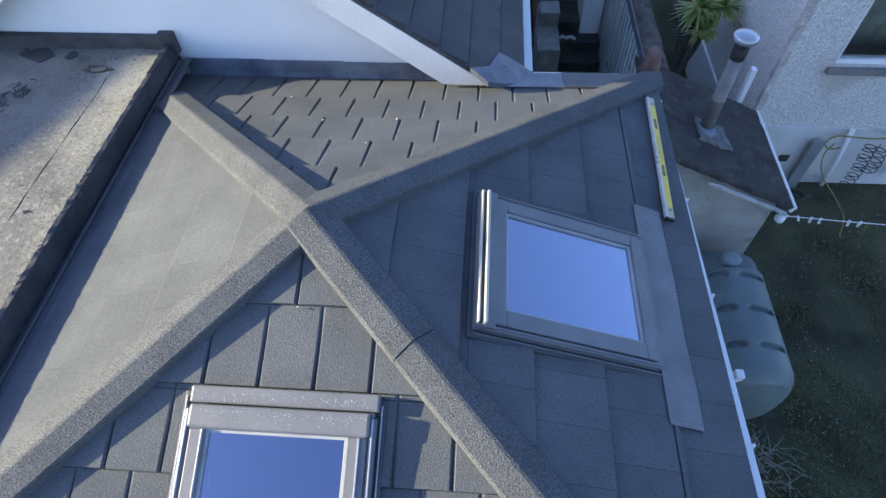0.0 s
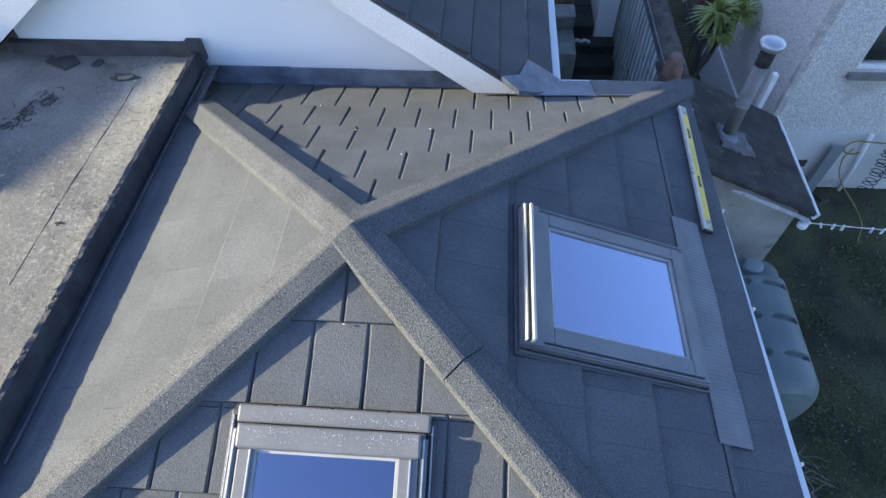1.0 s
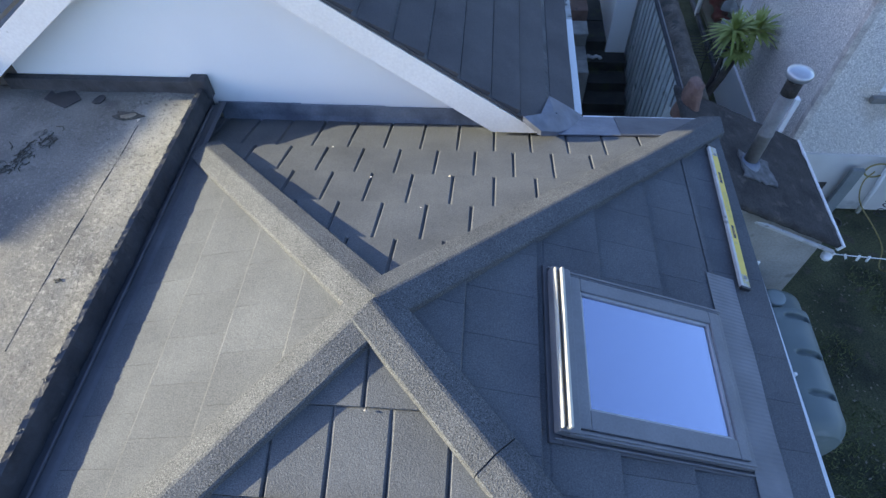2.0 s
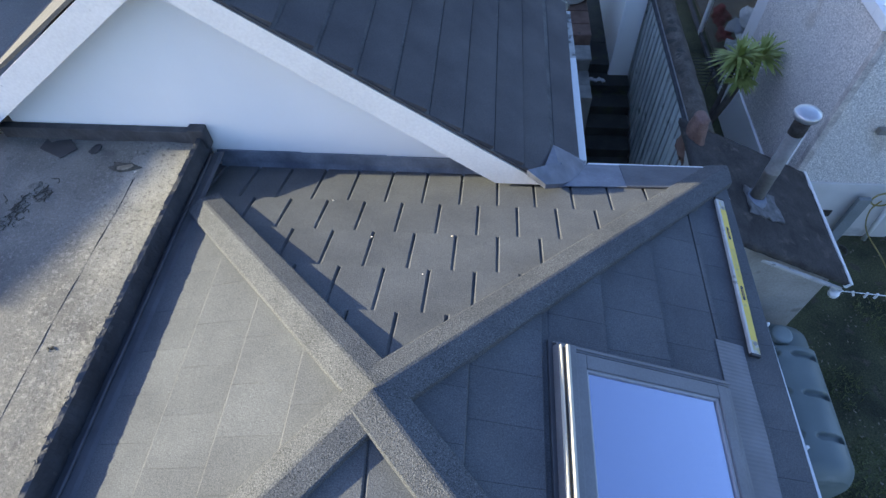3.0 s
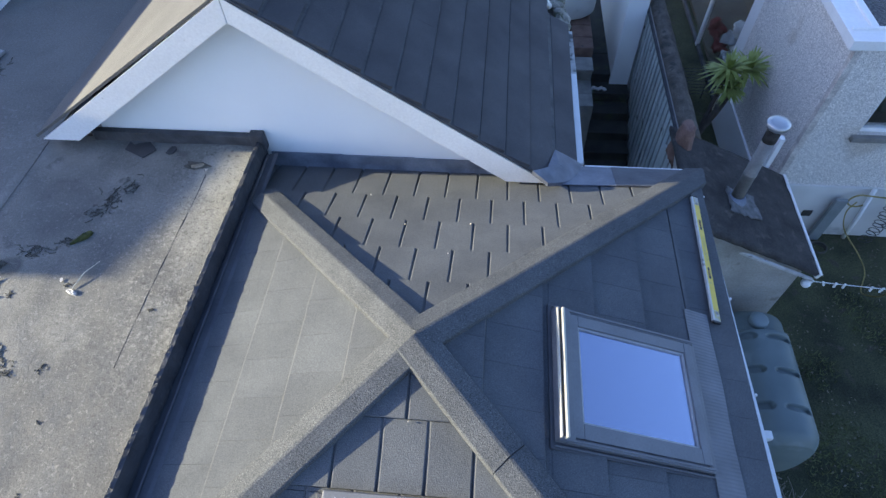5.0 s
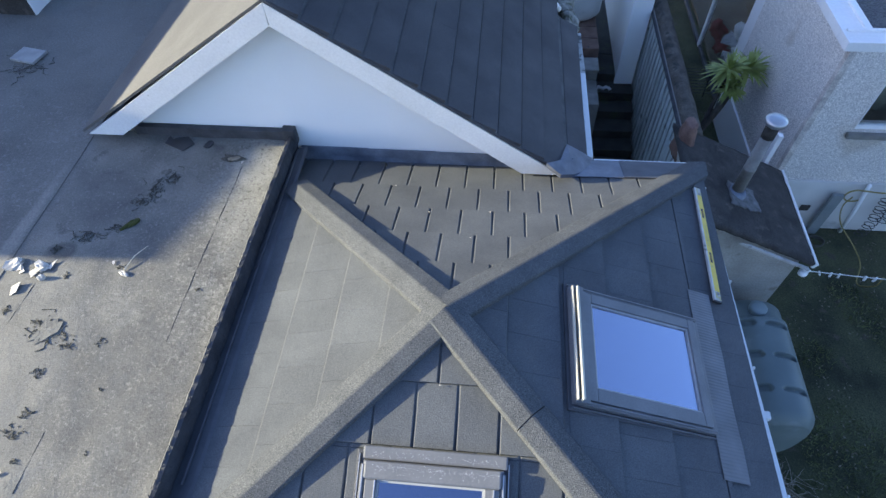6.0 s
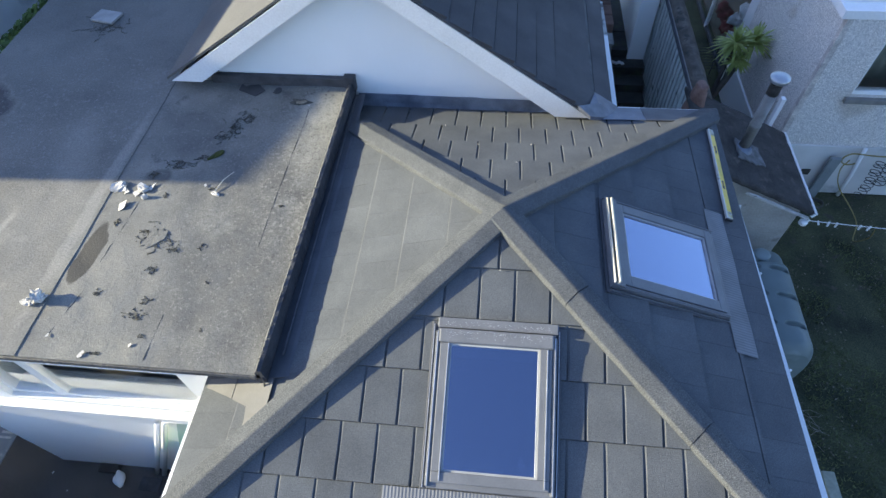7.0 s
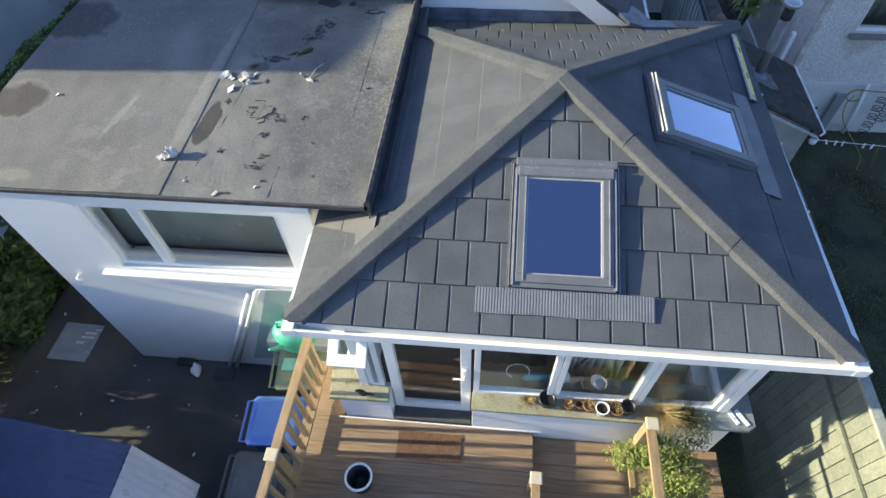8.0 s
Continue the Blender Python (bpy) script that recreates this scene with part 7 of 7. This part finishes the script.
tagged(mesh_ob("grass", bm, material("grass_blade", (0.045, 0.064, 0.02), (0.17, 0.195, 0.075), 1.8, 0.9)), "short rough grass, thinner towards the neighbour's wall", "grass", kind="stuff")
bm = bmesh.new()
for k in range(2400):
    x, y = rnd.uniform(2.7, 8.0), rnd.uniform(0.2, 6.4)
    if (x < 3.95 and 2.6 < y < 6.3) or noise.noise((x * 1.3, y * 1.3, 8)) < -0.1:
        continue
    c = Vector((x, y, GROUND - 0.015 + rnd.uniform(0, 0.02)))
    a, sz = rnd.uniform(0, 6.283), rnd.uniform(0.008, 0.026)
    d, e = Vector((math.cos(a), math.sin(a), rnd.uniform(-0.4, 0.4))) * sz, Vector((-math.sin(a), math.cos(a), rnd.uniform(-0.3, 0.3))) * sz * 0.5
    bm.faces.new([bm.verts.new(q) for q in (c - d, c - e, c + d, c + e)])
tagged(mesh_ob("leaf_litter", bm, material("faded_leaf_litter", (0.07, 0.064, 0.035), (0.26, 0.24, 0.18), 9, 0.9)), "faded fallen leaves scattered over the lawn", "leaf litter", kind="stuff")
bm = bmesh.new()
for k in range(230):
    p = Vector((rnd.gauss(3.32, 0.22), rnd.gauss(2.42, 0.17), GROUND + rnd.uniform(0.0, 0.12)))
    d = Vector((rnd.gauss(0, 1), rnd.gauss(0, 1), rnd.gauss(0, 0.4))).normalized() * rnd.uniform(0.08, 0.22)
    add_tube(bm, [p, p + d + Vector((0, 0, 0.06)), p + d * 2 + Vector((rnd.uniform(-0.1, 0.1), rnd.uniform(-0.1, 0.1), -0.02))], [0.003, 0.0026, 0.0015], 5, False)
tagged(mesh_ob("twigs", bm, material("grey_twig", (0.2, 0.18, 0.14), (0.4, 0.37, 0.32), 20, 0.9)), "tangle of pale dry twigs on the lawn", "twigs", kind="stuff")

# ---- roof tiles, each one by itself ----
def tile_mesh(polys, v0, m, side, foot, rim=(0.35, 0.004)):
    """A tile cut to its place: thicker at the foot, its long edges rolled down over a width of `side`."""
    bm = bmesh.new()
    for poly in polys:
        n = len(poly)
        cu, cv = sum(p[0] for p in poly) / n, sum(p[1] for p in poly) / n
        hs = [0.007 + foot * (p[1] - v0) / PITCH_V for p in poly]
        lo = [bm.verts.new(m @ Vector((u, v, 0))) for u, v in poly]
        mid = [bm.verts.new(m @ Vector((u, v, h * rim[0]))) for (u, v), h in zip(poly, hs)]
        top = [bm.verts.new(m @ Vector((u + max(-side, min(side, (cu - u) * 0.5)), v + max(-rim[1], min(rim[1], (cv - v) * 0.2)), h))) for (u, v), h in zip(poly, hs)]
        for r, q in ((lo, mid), (mid, top)):
            for i in range(n):
                bm.faces.new((r[i], r[(i + 1) % n], q[(i + 1) % n], q[i]))
        bm.faces.new(top)
        bm.faces.new(list(reversed(lo)))
    bmesh.ops.recalc_face_normals(bm, faces=bm.faces)
    return bm


for face in SLOPES:
    m = slope_matrix(face)
    k, v1 = 0, LAST[face]
    while v1 > 0.06:
        v0 = max(v1 - PITCH_V, 0.0)
        off = HALF[face][1 - k % 2]
        for i in range(-10, 11):
            u1 = off + WIDTH[face] * i
            u0 = u1 - WIDTH[face]
            low = 1.985 if face == "north" and k == 0 else v1
            gap = {"west": 0.0001, "east": 0.0001}.get(face, 0.0025)
            poly = [(u0 + gap, v0), (u1 - gap, v0), (u1 - gap, low), (u0 + gap, low)]
            poly = clip(clip(poly, 1, -1, 0.0), -1, -1, 0.0)
            if len(poly) < 3 or area(poly) < 4e-4:
                continue
            hole = OPENING.get(face)
            polys = pieces_outside(poly, (hole[0] - 0.02, hole[1] + 0.02, hole[2] - 0.02, hole[3] + 0.01) if hole else None)
            if not polys:
                continue
            part("tile", tile_mesh(polys, v0, m, {"east": 0.0008, "west": 0.0008}.get(face, 0.010), {"east": 0.025, "west": 0.016}.get(face, 0.016), (0.8, 0.008) if face == "west" else (0.55, 0.009) if face == "east" else (0.35, 0.004)), TILE, slope_panel[face])
        v1 -= PITCH_V
        k += 1

for k, (x, y, z, r_) in enumerate(((-0.567, 3.247, 2.737, 0.006), (-0.088, 3.288, 2.722, 0.006), (-0.908, 3.65, 2.59, 0.005), (-0.223, 2.914, 2.858, 0.004), (-0.329, 1.695, 2.992, 0.005))):
    bm = bmesh.new()
    bmesh.ops.create_icosphere(bm, subdivisions=2, radius=r_, matrix=Matrix.Translation((x, y, z)) @ Matrix.Diagonal((1.4, 1.0, 0.7, 1)))
    for v in bm.verts:
        v.co += v.normal * r_ * 0.9 * noise.noise(v.co * 90)
    tagged(mesh_ob("grit_crumb", bm, WHITE_SCRAP), "pale crumb of grit lodged in a tile joint", "debris", "crumbs in the tile joints")

# shingle courses of the wing's east slope
tilt = math.atan2(RIDGE_Z - EAVE_Z, EAVE_X - RIDGE_X)
m = Matrix.Translation((RIDGE_X, 3.95, RIDGE_Z + 0.028)) @ Matrix.Rotation(tilt, 4, "Y")
rnd = random.Random(5)
step = 0.207 / math.cos(tilt)
for i in range(12):
    s1 = (EAVE_X + 0.03 - RIDGE_X) / math.cos(tilt) - step * i - (0.15 * step if i else 0)
    s0 = max(0.02, s1 - step + 0.004)
    if s1 < 0.1:
        break
    y = 0.0
    mid = RIDGE_X + 0.5 * (s0 + s1) * math.cos(tilt)
    stop = 2.51 if mid > 0.56 else 2.76 if mid > 0.3 else 3.01 if mid > 0.1 else 9.0
    while y < stop:
        ln = rnd.uniform(1.4, 2.4) if y or i % 2 else rnd.uniform(0.5, 1.2)
        ln = min(ln, stop - y + 0.001)
        bm = bmesh.new()
        hi = 0.03
        c0, c1 = 0.024 + rnd.uniform(-0.008, 0.008), 0.024 + rnd.uniform(-0.008, 0.008)
        add_prism(bm, [(s0, y), (s1 - c0, y), (s1 - c1, y + ln - 0.0004), (s0, y + ln - 0.0004)], [0.004, hi, hi + rnd.uniform(-0.0008, 0.0008), 0.004], m)
        bmesh.ops.recalc_face_normals(bm, faces=bm.faces)
        part("shingle", bm, SLATE, east_slope)
        y += ln
